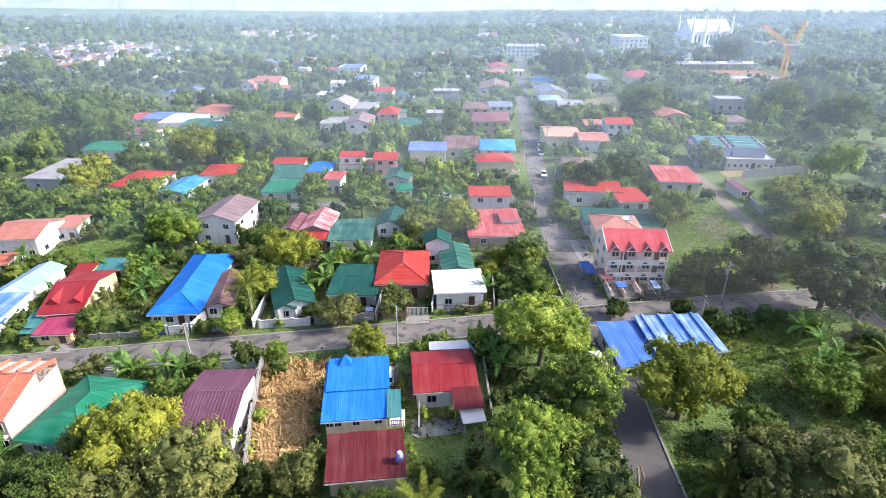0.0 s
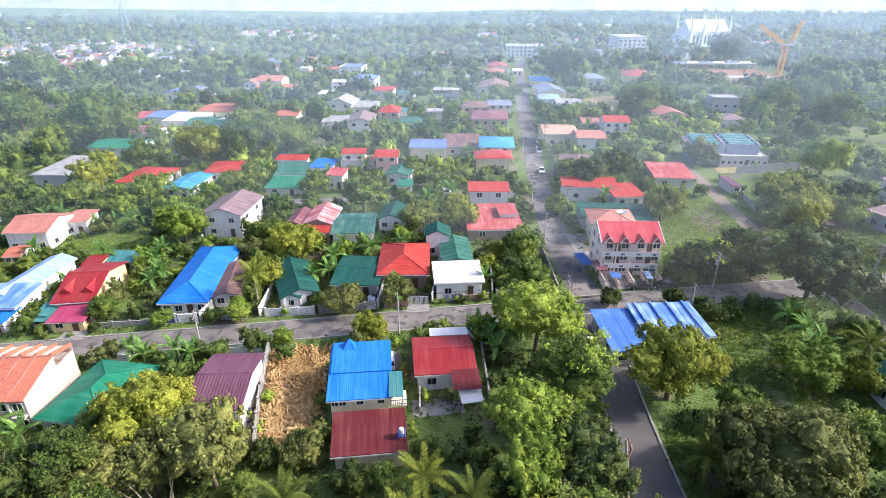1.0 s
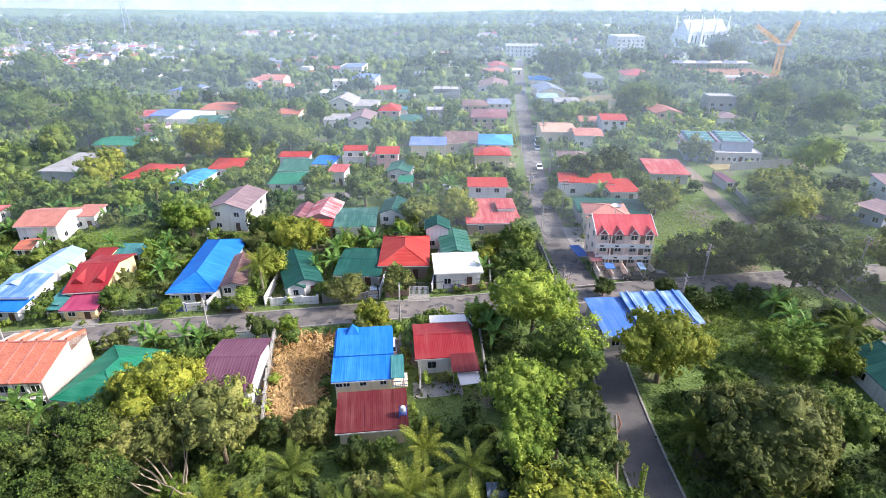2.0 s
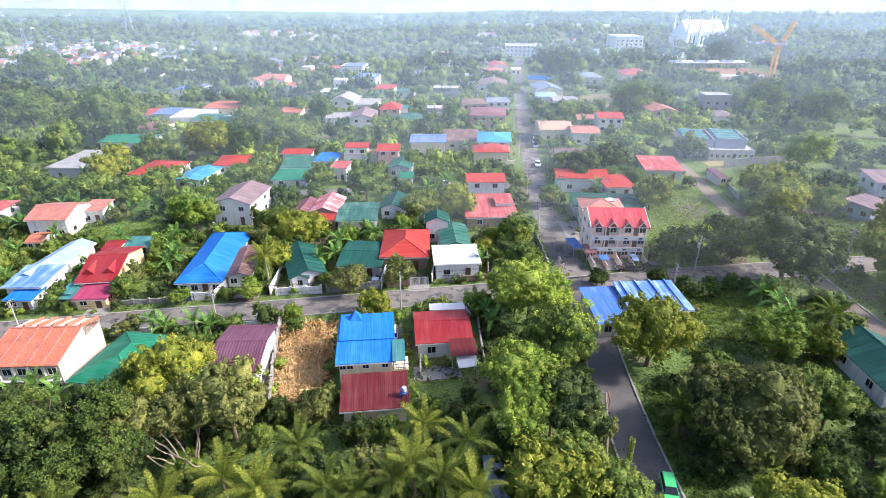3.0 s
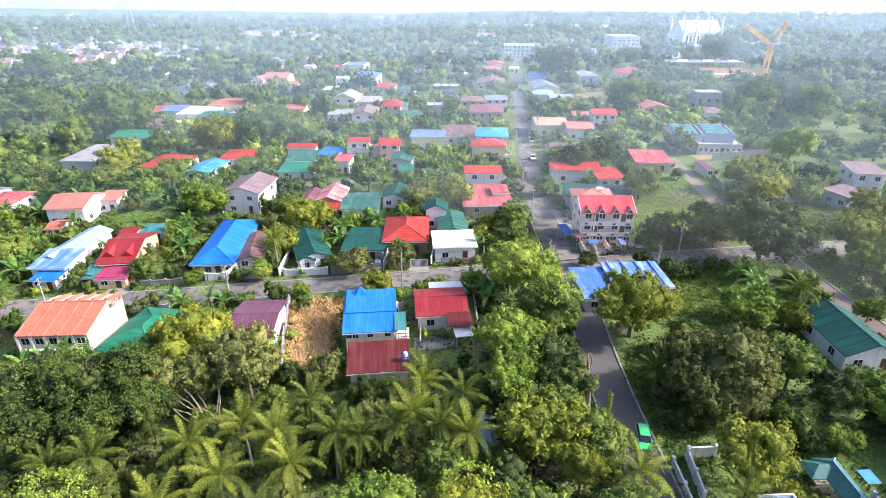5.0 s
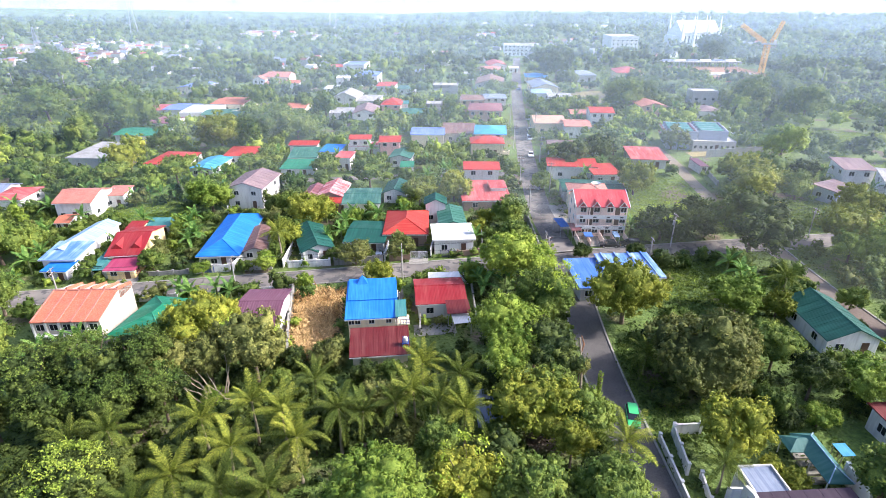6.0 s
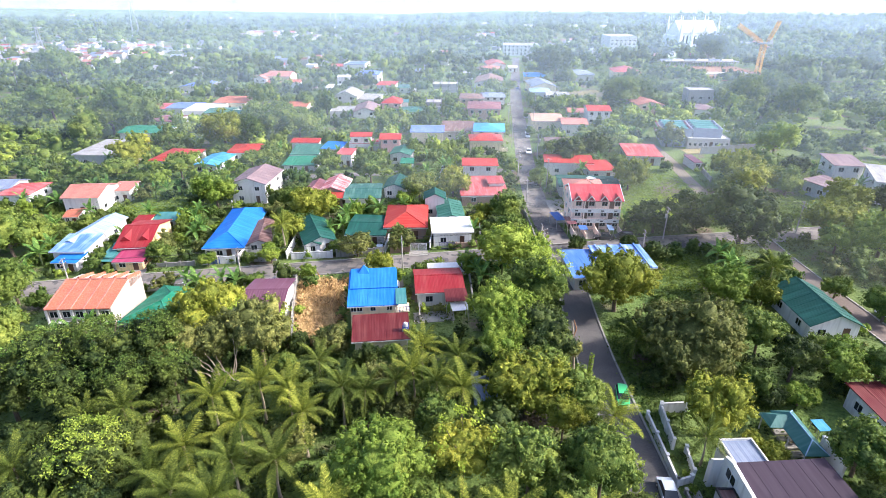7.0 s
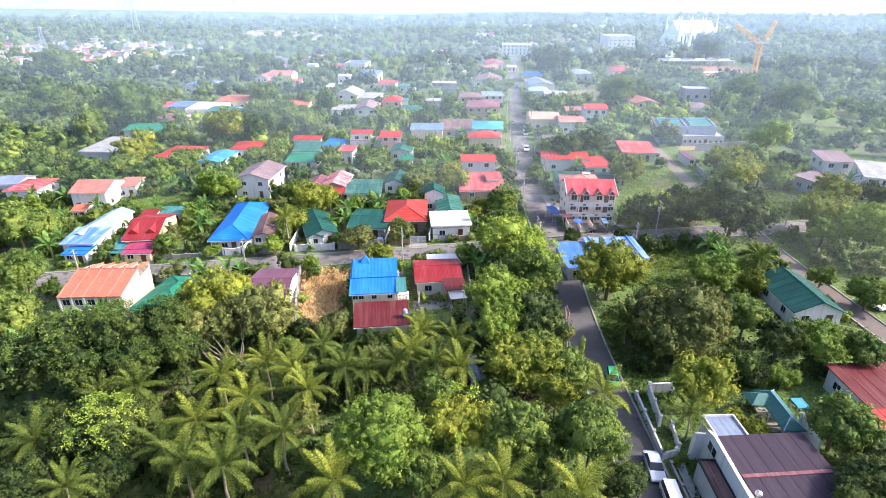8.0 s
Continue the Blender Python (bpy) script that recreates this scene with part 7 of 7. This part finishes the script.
blue_iron, white_iron = plain("blue_iron", (0.05, 0.1, 0.35), 0.5), plain("white_iron", (0.6, 0.6, 0.6), 0.5)
purple_iron = plain("purple_iron", (0.12, 0.1, 0.22), 0.5)
W1 = "whitewashed concrete garden wall along the street"
for pts, mat, h, words in (
    ([(-71.5, 76.0), (-66.5, 76.4)], white_plaster, 1.2, W1),
    ([(-61.5, 76.6), (-52.5, 77.2)], old_concrete, 0.9, "stained low concrete wall along the street"),
    ([(-51.0, 77.3), (-44.0, 77.8)], white_plaster, 1.6, W1),
    ([(-43.4, 77.8), (-42.0, 88.0)], white_plaster, 1.8, "white side wall between two gardens"),
    ([(-41.0, 78.0), (-35.5, 78.4)], grey_plaster, 1.5, "grey concrete garden wall along the street"),
    ([(-32.0, 78.8), (-23.5, 79.2)], white_plaster, 1.5, W1),
    ([(-33.2, 78.8), (-33.6, 97)], white_plaster, 1.8, "white side wall between two gardens"),
    ([(-22.5, 79.4), (-14.5, 80.0)], old_concrete, 1.5, "stained concrete garden wall along the street"),
    ([(-12.2, 80.2), (-11.4, 98)], white_plaster, 1.9, "white side wall between two gardens"),
    ([(-11.0, 80.6), (-7.0, 81.0)], brown_plaster, 1.2, "brown brick-toned garden wall along the street"),
    ([(-2.6, 81.6), (-1.4, 98)], grey_plaster, 1.9, "grey side wall between two gardens"),
    ([(3.2, 82.2), (7.6, 82.6)], brown_plaster, 1.2, "brown brick-toned garden wall along the street"),
    ([(8.4, 82.8), (9.0, 99)], old_concrete, 1.8, "stained side wall between two gardens"),
    ([(9.2, 82.8), (20.6, 84.0), (20.2, 104)], old_concrete, 1.6, "stained corner wall of a leafy garden"),
    ([(-28.2, 68.2), (-26.2, 57.5), (-23.4, 46.0)], old_concrete, 2.0, "tall stained concrete boundary wall"),
    ([(-60.5, 66.0), (-50.0, 66.6)], white_plaster, 1.2, W1),
    ([(-38.5, 67.3), (-29.5, 68.0)], white_plaster, 1.3, W1),
    ([(-4.2, 72.0), (-3.4, 53)], old_concrete, 1.2, "stained side wall between two gardens"),
    ([(5.4, 72.8), (6.0, 56)], old_concrete, 1.2, "stained side wall between two gardens"),
    ([(-56.8, 112), (-53.6, 104), (-44.4, 103.5)], white_plaster, 1.8, "white wall round a concrete yard"),
    ([(27.1, 28.6), (26.9, 17.9), (28.6, 18.4)], white_plaster, 1.0, "low white wall beside the lane"),
    ([(27.5, 16.9), (27.6, 4.0), (28.4, -8)], old_concrete, 0.5, "low stained wall beside the lane"),
    ([(29.0, 29.4), (28.4, 23.4)], white_plaster, 1.5, "white inner garden wall with round piers"),
    ([(29.1, 29.6), (32.4, 29.7)], white_plaster, 1.6, "grey inner garden wall"),
    ([(29.7, 22.7), (29.2, 19.2)], white_plaster, 1.0, "white inner garden wall"),
    ([(45.0, 22.2), (44.9, 18.4)], white_plaster, 2.4, "white boundary wall beside the pavilion"),
    ([(77.3, 146), (77, 136.5)], old_concrete, 1.4, "high grey boundary wall beside the track"),
    ([(76.6, 131), (75.2, 122)], old_concrete, 1.3, "grey boundary wall beside the track"),
    ([(84, 150), (103, 152)], grey_concrete, 2.4, "long dark concrete boundary wall"),
    ([(8.6, 140), (9.4, 160), (21.8, 160.5)], cream_plaster, 1.2, "cream wall round a garden"),
):
    garden_wall(words, pts, h, mat, piers="side wall" not in words)
iron_gate("closed white iron driveway gate", -5.0, 81.3, 3, 3.6, 1.8, white_iron)
iron_gate("closed dark purple iron gate", 1.2, 81.9, 3, 3.4, 1.7, purple_iron)
iron_gate("closed dark red iron driveway gate", -64.0, 76.5, 3, 4.2, 1.7, plain("red_iron", (0.2, 0.03, 0.04), 0.5))
iron_gate("closed blue iron gate", -48.2, 77.4, 3, 2.2, 1.8, blue_iron)
iron_gate("closed grey iron gate", -13.4, 80.1, 3, 1.9, 1.8, steel)
canopy("teal plastic sheet canopy beside the house", -6.5, 53.4, 1.8, 4.8, 6.3, 4.8, teal_roof)
canopy("teal sheet canopy beside the rose porch", -70.3, 77.9, 2.6, 5.0, 4, 2.3, teal_roof)
canopy("white sheet carport canopy beside the street", 0.4, 68.1, 6.0, 1.9, 5.0, 3.0, white_roof, 0.15)
canopy("loose white corrugated sheets over a shed", 3.4, 53.6, 3.0, 2.4, 12, 2.4, white_roof)
canopy("dark red lean-to roof sheets", 2.8, 55.9, 3.9, 3.9, 6, 3.3, darkred_roof)
canopy("small white awning beside the blue shed", 21.9, 64.5, 1.6, 3.2, 10, 2.6, white_roof, 0.2)
canopy("blue tarpaulin over a street stall", 26.9, 93.0, 2.2, 4.6, 12, 2.5, blue_sheet, 0.3)
canopy("blue tarpaulin in the front yard", 31.5, 86.6, 1.8, 2.0, 0, 2.2, blue_sheet, 0.2)
canopy("pale blue awning in the front yard", 37.4, 86.2, 1.2, 2.6, 0, 2.2, paleblue_roof, 0.2)
canopy("rusty lean-to beside the apartments", 29.2, 89.6, 2.2, 4.0, 4, 2.8, maroon_roof, 0.2)
canopy("turquoise garden table roof", 45.7, 24.1, 1.5, 1.8, 4, 2.6, cyan_roof, 0.1)
canopy("grey sheet roof among palms", 6.3, 31.2, 3.2, 8.0, 3, 2.8, slate_roof, 0.3)
canopy("green side canopy of the yellow house", -71.2, 80.5, 2.4, 8.0, 6, 2.7, teal_roof, 0.2)


def water_tank(x, y, z):
    top = tagged(new("water_tank"), "small white water tank in a blue iron frame", "water tank")
    top.matrix_world = Matrix.Translation((x, y, z))
    bm = bmesh.new()
    for sx in (-0.42, 0.42):
        for sy in (-0.42, 0.42):
            box(bm, sx - 0.04, sx + 0.04, sy - 0.04, sy + 0.04, -1.2, 0.75)
        box(bm, sx - 0.04, sx + 0.04, -0.38, 0.38, 0.3, 0.38)
        box(bm, -0.38, 0.38, sx - 0.04, sx + 0.04, 0.3, 0.38)
    box(bm, -0.5, 0.5, -0.5, 0.5, 0.0, 0.06)
    part("stand", bm, blue_iron, top)
    bm = bmesh.new()
    tube(bm, [(0, 0, 0.06), (0, 0, 0.8), (0, 0, 0.95), (0, 0, 1.0)], [0.34, 0.34, 0.26, 0.1], 14)
    part("tank", bm, frame_white, top)


def satellite_dish(x, y, z, r):
    top = tagged(new("satellite_dish"), "white mesh satellite dish on a roof", "satellite dish")
    top.matrix_world = Matrix.Translation((x, y, z))
    bm = bmesh.new()
    tube(bm, [(0, 0, -1.5), (0, 0, 0.4)], [0.06, 0.06], 6)
    part("mast", bm, steel, top)
    bm = bmesh.new()
    rings = []
    for k in range(4):
        u = k / 3
        rings.append([bm.verts.new((r * u * math.cos(a * math.tau / 20), r * u * math.sin(a * math.tau / 20) - 0.1, 0.4 + 0.5 * r * u * u)) for a in range(20)] if k else [bm.verts.new((0, -0.1, 0.4))])
    for a in range(20):
        bm.faces.new((rings[0][0], rings[1][a], rings[1][(a + 1) % 20]))
        for k in (1, 2):
            bm.faces.new((rings[k][a], rings[k + 1][a], rings[k + 1][(a + 1) % 20], rings[k][(a + 1) % 20]))
    part("bowl", bm, frame_white, top)


water_tank(-5.2, 45.8, ground_z(-5) + 3.5)
satellite_dish(36.0, 101.5, ground_z(36) + 8.0, 1.1)

# the white house with flat roofs at the near end
_top = tagged(new("house_terrace"), "white parapet wall with a dark window beside flat roofs", "house")
_top.matrix_world = pose(31.2, 12.6, ground_z(31.2), 0, 0, -1.0)
_bm = bmesh.new()
prism(_bm, [(-6.0, -1), (5.2, -1), (5.2, 4.6), (3.6, 5.2), (-6.0, 5.2)], -0.18, 0.18)
part("parapet_wall", _bm, white_plaster, _top)
_bm = bmesh.new()
prism(_bm, [(5.2, -1), (6.0, -1), (6.0, 3.4), (5.2, 4.0)], -1.2, 0.6)
part("stair_wall", _bm, white_plaster, _top)
_bm = bmesh.new()
box(_bm, -2.0, -0.19, -3.6, 2.2, -1, 2.9)
part("low_room", _bm, grey_plaster, _top)
_bm = bmesh.new()
box(_bm, -1.9, -0.25, -3.5, 2.1, 2.9, 3.0)
part("flat_roof", _bm, rust_roof, _top, "stained brown flat roof")
for _x0, _x1, _y0, _y1 in ((-2.05, -1.9, -3.65, 2.25), (-0.32, -0.2, -3.65, 2.25), (-1.9, -0.32, 2.1, 2.25), (-1.9, -0.32, -3.65, -3.5)):
    _bm = bmesh.new()
    box(_bm, _x0, _x1, _y0, _y1, 2.9, 3.2)
    part("roof_edge", _bm, dark_metal, _top)
add_window(_top, pose(-0.18, 3.2, 3.0, 0, 0, -90), (1.8, 1.2))
_bm = bmesh.new()
box(_bm, -3.2, -2.2, -5.0, 4.6, -1, 0.12)
part("side_path", _bm, old_concrete, _top, "stained concrete path")

# the seam across the plum roof, and a globe vent at its near corner
_seam = tagged(new("roof_flashing"), "dusty pale flashing strip across the plum roof", "flashing")
_seam.matrix_world = pose(37.2, 12.1, ground_z(37.3) + 3.83, 2.4, 0, 5.0)
_bm = bmesh.new()
box(_bm, -4.9, 4.9, -0.22, 0.22, -0.05, 0.05)
part("strip", _bm, maroon_roof, _seam)
_vent = tagged(new("roof_vent"), "grey ball-shaped turbine vent on the roof corner", "vent")
_vent.matrix_world = pose(32.6, 9.2, ground_z(37.3) + 3.7)
_bm = bmesh.new()
tube(_bm, [(0, 0, -0.3), (0, 0, 0.25)], [0.16, 0.16], 10)
part("neck", _bm, steel, _vent)
_bm = bmesh.new()
tube(_bm, [(0, 0, 0.2), (0, 0, 0.3), (0, 0, 0.5), (0, 0, 0.7), (0, 0, 0.8)], [0.16, 0.3, 0.36, 0.3, 0.08], 14)
part("ball", _bm, steel, _vent)


def garden_pavilion(x, y):
    """An open shelter: a long hipped green roof with a short arm, on posts."""
    top = tagged(new("pavilion"), "open garden pavilion with a hipped translucent green roof", "pavilion")
    top.matrix_world = pose(x, y, ground_z(x))
    FOOTPRINTS.append((x, y, 2.0, 4.0, 0))
    roof = part("roof", roof_mesh(7.4, 2.8, 2.3, "hip", 0.95, 0.08), green_glass, top, "green sheet roof with pale ridge")
    roof.matrix_local = pose(0, 0, 0, 0, 0, 90)
    arm = part("arm_roof", roof_mesh(3.6, 2.6, 2.3, "hip", 0.85, 0.08), green_glass, top)
    arm.matrix_local = pose(-1.15, 2.0, -0.012, 0, 0, 0)
    for a, b in (((0, -2.25, 3.29), (0, 2.25, 3.29)), ((0, -2.25, 3.29), (1.4, -3.7, 2.33)), ((0, -2.25, 3.29), (-1.4, -3.7, 2.33)), ((0, 2.25, 3.29), (1.4, 3.7, 2.33))):
        bm = bmesh.new()
        tube(bm, [a, b], [0.07, 0.07], 5)
        part("ridge_cap", bm, paleblue_roof, roof).matrix_local = pose(0, 0, 0, 0, 0, -90)
    for px, py in ((-1.2, -3.4), (1.2, -3.4), (-1.2, -0.4), (1.2, 0.0), (1.2, 3.3), (-2.6, 3.0)):
        bm = bmesh.new()
        tube(bm, [(px, py, -0.5), (px, py, 2.3)], [0.08, 0.08], 8)
        part("post", bm, frame_white, top)


garden_pavilion(42.75, 23.4)

# the stepped upper roof and the small pyramid of the blue-roofed house
_h = 4.67
_bm = bmesh.new()
prism(_bm, [(-0.6, _h + 0.8), (5.2, _h + 1.65), (5.2, _h + 1.2), (-0.6, _h + 0.65)], -3.9, 4.1)
part("upper_roof", _bm, blue_roof, blue_house)
_bm = bmesh.new()
_v = [_bm.verts.new(p) for p in ((-2.6, 3.5, _h + 1.3), (-0.6, 3.5, _h + 1.3), (-0.6, 5.3, _h + 1.3), (-2.6, 5.3, _h + 1.3), (-1.6, 4.4, _h + 2.8))]
for _f in ((0, 1, 4), (1, 2, 4), (2, 3, 4), (3, 0, 4)):
    _bm.faces.new([_v[i] for i in _f])
part("roof_pyramid", _bm, blue_roof, blue_house)
for _i in range(4):
    add_window(blue_house, pose((-3.2, -2.2, 0.0, 2.7)[_i], -4.7, 3.45), (0.8, 1.0))
# a small balcony under the teal canopy
_bm = bmesh.new()
box(_bm, 4.0, 6.0, -5.3, -2.4, 3.2, 3.35)
part("balcony_floor", _bm, cream_plaster, blue_house)
_bm = bmesh.new()
box(_bm, 4.0, 6.0, -5.32, -5.26, 4.2, 4.28)
box(_bm, 4.0, 6.0, -5.32, -5.26, 3.6, 3.66)
for _i in range(9):
    box(_bm, 4.05 + _i * 0.24, 4.1 + _i * 0.24, -5.31, -5.27, 3.35, 4.2)
part("balcony_rail", _bm, blue_iron, blue_house, "blue iron balcony rail")

# concrete yards and drives
def yard(label, x, y, w, d, yaw, mat):
    bm = bmesh.new()
    box(bm, -w / 2, w / 2, -d / 2, d / 2, -0.6, 0.09)
    o = part("paved_yard", bm, mat, None)
    o.matrix_world = pose(x, y, ground_z(x), 0, 2.25 * -1, yaw)
    tagged(o, label, "yard", kind="structure")


yard("bare concrete yard", -50.3, 107.5, 9, 7, -5, kerb_mat)
yard("pale concrete driveway", -64.0, 74.6, 4.4, 3.6, 4, kerb_mat)
yard("pale concrete driveway", -5.0, 80.2, 4.0, 2.6, 3, kerb_mat)
yard("dark concrete carport floor", -8.4, 62.0, 3.4, 12, 6, road_mat)
yard("stained concrete yard", -27.0, 57.0, 2.6, 17, 12, kerb_mat)
yard("dark stained concrete yard behind the red roof", -1.0, 54.4, 7, 3.4, 6, old_concrete)
yard("concrete yard of the corner houses", 29.5, 103, 4.5, 16, 2, kerb_mat)
dry_grass = plain("dry_grass", (0.32, 0.26, 0.1), 0.95, 0.0, 0.6)
yard("patch of dry yellow grass", 76, 266, 20, 34, 0, dry_grass)
yard("strip of dry yellow grass", 91, 154.5, 22, 6, 2, dry_grass)
yard("dark bare earth under dried leaves", -21.8, 58, 9.5, 21, 9, plain("dark_earth", (0.09, 0.065, 0.035), 0.95, 0.0, 0.6))

# timber and steel lying in the side yard of the purple-roofed house
random.seed(9)
for _i in range(16):
    _x, _y = -25.6 + random.uniform(-0.7, 0.7) - _i * 0.09, 50.0 + _i * 0.95
    _t = tagged(new("plank"), "grey weathered plank in a cluttered side yard", "plank", "loose planks")
    _t.matrix_world = pose(_x, _y, ground_z(_x) + 0.2 + 0.06 * (_i % 3), random.uniform(-4, 4), 0, random.choice((15, 100, 60, 10)) + random.uniform(-20, 20))
    _bm = bmesh.new()
    box(_bm, -1.0, 1.0, -0.1, 0.1, -0.06, 0.03)
    bmesh.ops.bevel(_bm, geom=_bm.edges[:], offset=0.012, segments=1, affect="EDGES")
    part("board", _bm, (pole_grey, pale_bark, dark_metal)[_i % 3], _t)

# pale twisted limbs of an old tree that stand clear of its leaves
_top = tagged(new("old_tree_limbs"), "bare pale twisted limbs of an old tree", "tree")
_x, _y = -29.6, 36.4
_top.matrix_world = pose(_x, _y, ground_z(_x))
random.seed(5)
for _i in range(10):
    _a = (200, 170, 215, 185, 150, 95, 60, 25, 120, 235)[_i] + random.uniform(-8, 8)
    _s = (0.95, 1.0, 0.8, 0.75, 0.7, 0.5, 0.6, 0.65, 0.6, 0.7)[_i]
    _p = [(0.2 * math.cos(radians(_a)), -0.3, -0.4)]
    for _k in range(9):
        _q = _p[-1]
        _a += random.uniform(-34, 34)
        _p.append((_q[0] + _s * math.cos(radians(_a)) * 0.85, _q[1] - 0.12 + 0.25 * math.sin(radians(_a)) + random.uniform(-0.2, 0.2), _q[2] + random.uniform(0.35, 1.25)))
    _bm = bmesh.new()
    tube(_bm, _p, [0.16 - 0.015 * k for k in range(10)], 6)
    part("limb", _bm, pale_bark, _top)

# stepping slabs of the garden deck
for y in (22.1, 23.3, 24.5, 25.7):
    _s = tagged(new("stepping_slab"), "pale weathered concrete garden slab beside the pavilion", "slab", "stepping slabs")
    _s.matrix_world = pose(42.4, y, ground_z(42.4), 0, 0, 4)
    _bm = bmesh.new()
    box(_bm, -0.9, 0.9, -0.42, 0.42, -0.4, 0.3)
    bmesh.ops.bevel(_bm, geom=_bm.edges[:], offset=0.04, segments=1, affect="EDGES")
    part("slab", _bm, kerb_mat, _s)

# ---------------------------------------------------------------- distance
random.seed(21)


def distant_houses(name, label, spots, roof_mat, wall_mat):
    """Very small far houses in one object: a body and a low gable for each."""
    verts, faces, slots = [], [], []
    for x, y, w, d, h, a in spots:
        ca, sa, z = math.cos(a), math.sin(a), ground_z(x)
        k = len(verts)
        pts = [(-w, -d, 0), (w, -d, 0), (w, d, 0), (-w, d, 0), (-w, -d, h), (w, -d, h), (w, d, h), (-w, d, h), (-w, 0, h * 1.3), (w, 0, h * 1.3)]
        verts += [(x + px * ca - py * sa, y + px * sa + py * ca, z + pz) for px, py, pz in pts]
        for f, s in (((0, 1, 5, 4), 0), ((1, 2, 6, 9, 5), 0), ((2, 3, 7, 6), 0), ((3, 0, 4, 8, 7), 0), ((4, 5, 9, 8), 1), ((6, 7, 8, 9), 1)):
            faces.append(tuple(i + k for i in f))
            slots.append(s)
    me = mesh_of(name, verts, faces, wall_mat)
    me.materials.append(roof_mat)
    me.polygons.foreach_set("material_index", slots)
    return tagged(new(name, me), label, "houses", kind="stuff")


FAR_SPOTS = [[], [], [], [], []]
for _ in range(760):
    if random.random() < 0.3:
        x, y = random.gauss(-370, 60), random.gauss(540, 60)
    elif random.random() < 0.6:
        vx, vy, rx, ry = random.choice(VILLAGES)
        x, y = random.gauss(vx, rx * 0.5), random.gauss(vy, ry * 0.5)
    else:
        y = 360 + 1100 * random.random() ** 0.9
        x = random.uniform(-1, 1) * (40 + 0.9 * y)
    if (y < 480 and near_road(x, y, 7)) or in_house(x, y, 6) or (y < 400 and abs(x) < 190) or in_clear(x, y):
        continue
    s = 1 + y / 1800
    FAR_SPOTS[random.choice((0, 0, 1, 1, 0, 3, 2, 4, 4))].append((x, y, random.uniform(2, 4) * s, random.uniform(2, 3.2) * s, random.uniform(2.6, 5.2), random.uniform(-0.4, 0.4)))
for spots, rm, wm, word in zip(FAR_SPOTS, (pale_roof, rust_roof, red_faded, salmon_tile, slate_roof), (white_plaster, grey_plaster, grey_plaster, warm_plaster, grey_plaster), ("pale grey", "rusty brown", "faded red", "salmon", "slate")):
    distant_houses("distant_houses", "far-off small houses with " + word + " roofs", spots, rm, wm)

# morning haze, put into the colour of added thin sheets, one behind the other
def haze_sheet_material(name, thick, tint):
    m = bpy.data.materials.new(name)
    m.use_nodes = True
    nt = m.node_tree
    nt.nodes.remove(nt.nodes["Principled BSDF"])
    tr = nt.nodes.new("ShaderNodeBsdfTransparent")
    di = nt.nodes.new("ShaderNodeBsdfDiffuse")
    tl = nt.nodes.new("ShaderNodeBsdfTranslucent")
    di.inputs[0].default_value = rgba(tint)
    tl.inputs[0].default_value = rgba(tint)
    # fixed normal, as if drops scattered: sun-side light passes whichever way the sheet stands
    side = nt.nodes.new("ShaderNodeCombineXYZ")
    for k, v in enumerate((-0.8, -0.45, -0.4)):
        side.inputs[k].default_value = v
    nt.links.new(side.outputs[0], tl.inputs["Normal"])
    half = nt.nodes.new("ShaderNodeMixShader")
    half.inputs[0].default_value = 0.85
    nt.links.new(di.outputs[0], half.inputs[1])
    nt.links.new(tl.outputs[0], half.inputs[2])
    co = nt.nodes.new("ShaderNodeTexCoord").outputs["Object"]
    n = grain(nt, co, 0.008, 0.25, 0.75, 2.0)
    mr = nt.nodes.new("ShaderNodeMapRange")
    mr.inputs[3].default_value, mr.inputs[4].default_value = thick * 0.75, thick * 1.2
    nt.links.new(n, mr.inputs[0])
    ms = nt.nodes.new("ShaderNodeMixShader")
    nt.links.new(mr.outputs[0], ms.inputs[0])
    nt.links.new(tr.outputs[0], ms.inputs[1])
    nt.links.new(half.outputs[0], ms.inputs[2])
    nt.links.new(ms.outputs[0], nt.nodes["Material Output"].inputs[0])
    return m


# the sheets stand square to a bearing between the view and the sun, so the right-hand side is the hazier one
# tints imitate haze: greyish near, bluer farther off, almost white last
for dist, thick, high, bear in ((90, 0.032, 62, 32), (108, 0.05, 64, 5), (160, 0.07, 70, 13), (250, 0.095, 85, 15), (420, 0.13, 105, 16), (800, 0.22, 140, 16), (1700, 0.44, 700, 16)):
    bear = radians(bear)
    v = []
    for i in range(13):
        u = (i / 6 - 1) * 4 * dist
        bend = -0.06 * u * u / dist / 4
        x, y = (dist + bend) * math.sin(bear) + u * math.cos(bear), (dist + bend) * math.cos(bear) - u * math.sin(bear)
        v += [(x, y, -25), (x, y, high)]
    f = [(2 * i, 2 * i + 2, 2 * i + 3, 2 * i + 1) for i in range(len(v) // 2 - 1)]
    tagged(new("mist_backdrop", mesh_of("mist_backdrop", v, f, haze_sheet_material("haze_tint", thick, (0.54, 0.62, 0.63) if dist < 100 else (0.45, 0.61, 0.76) if dist < 290 else ((0.39, 0.56, 0.76) if dist < 1500 else (0.84, 0.89, 0.94))))), "added thin see-through sheet tinted to stand in for morning haze", "mist", kind="structure")
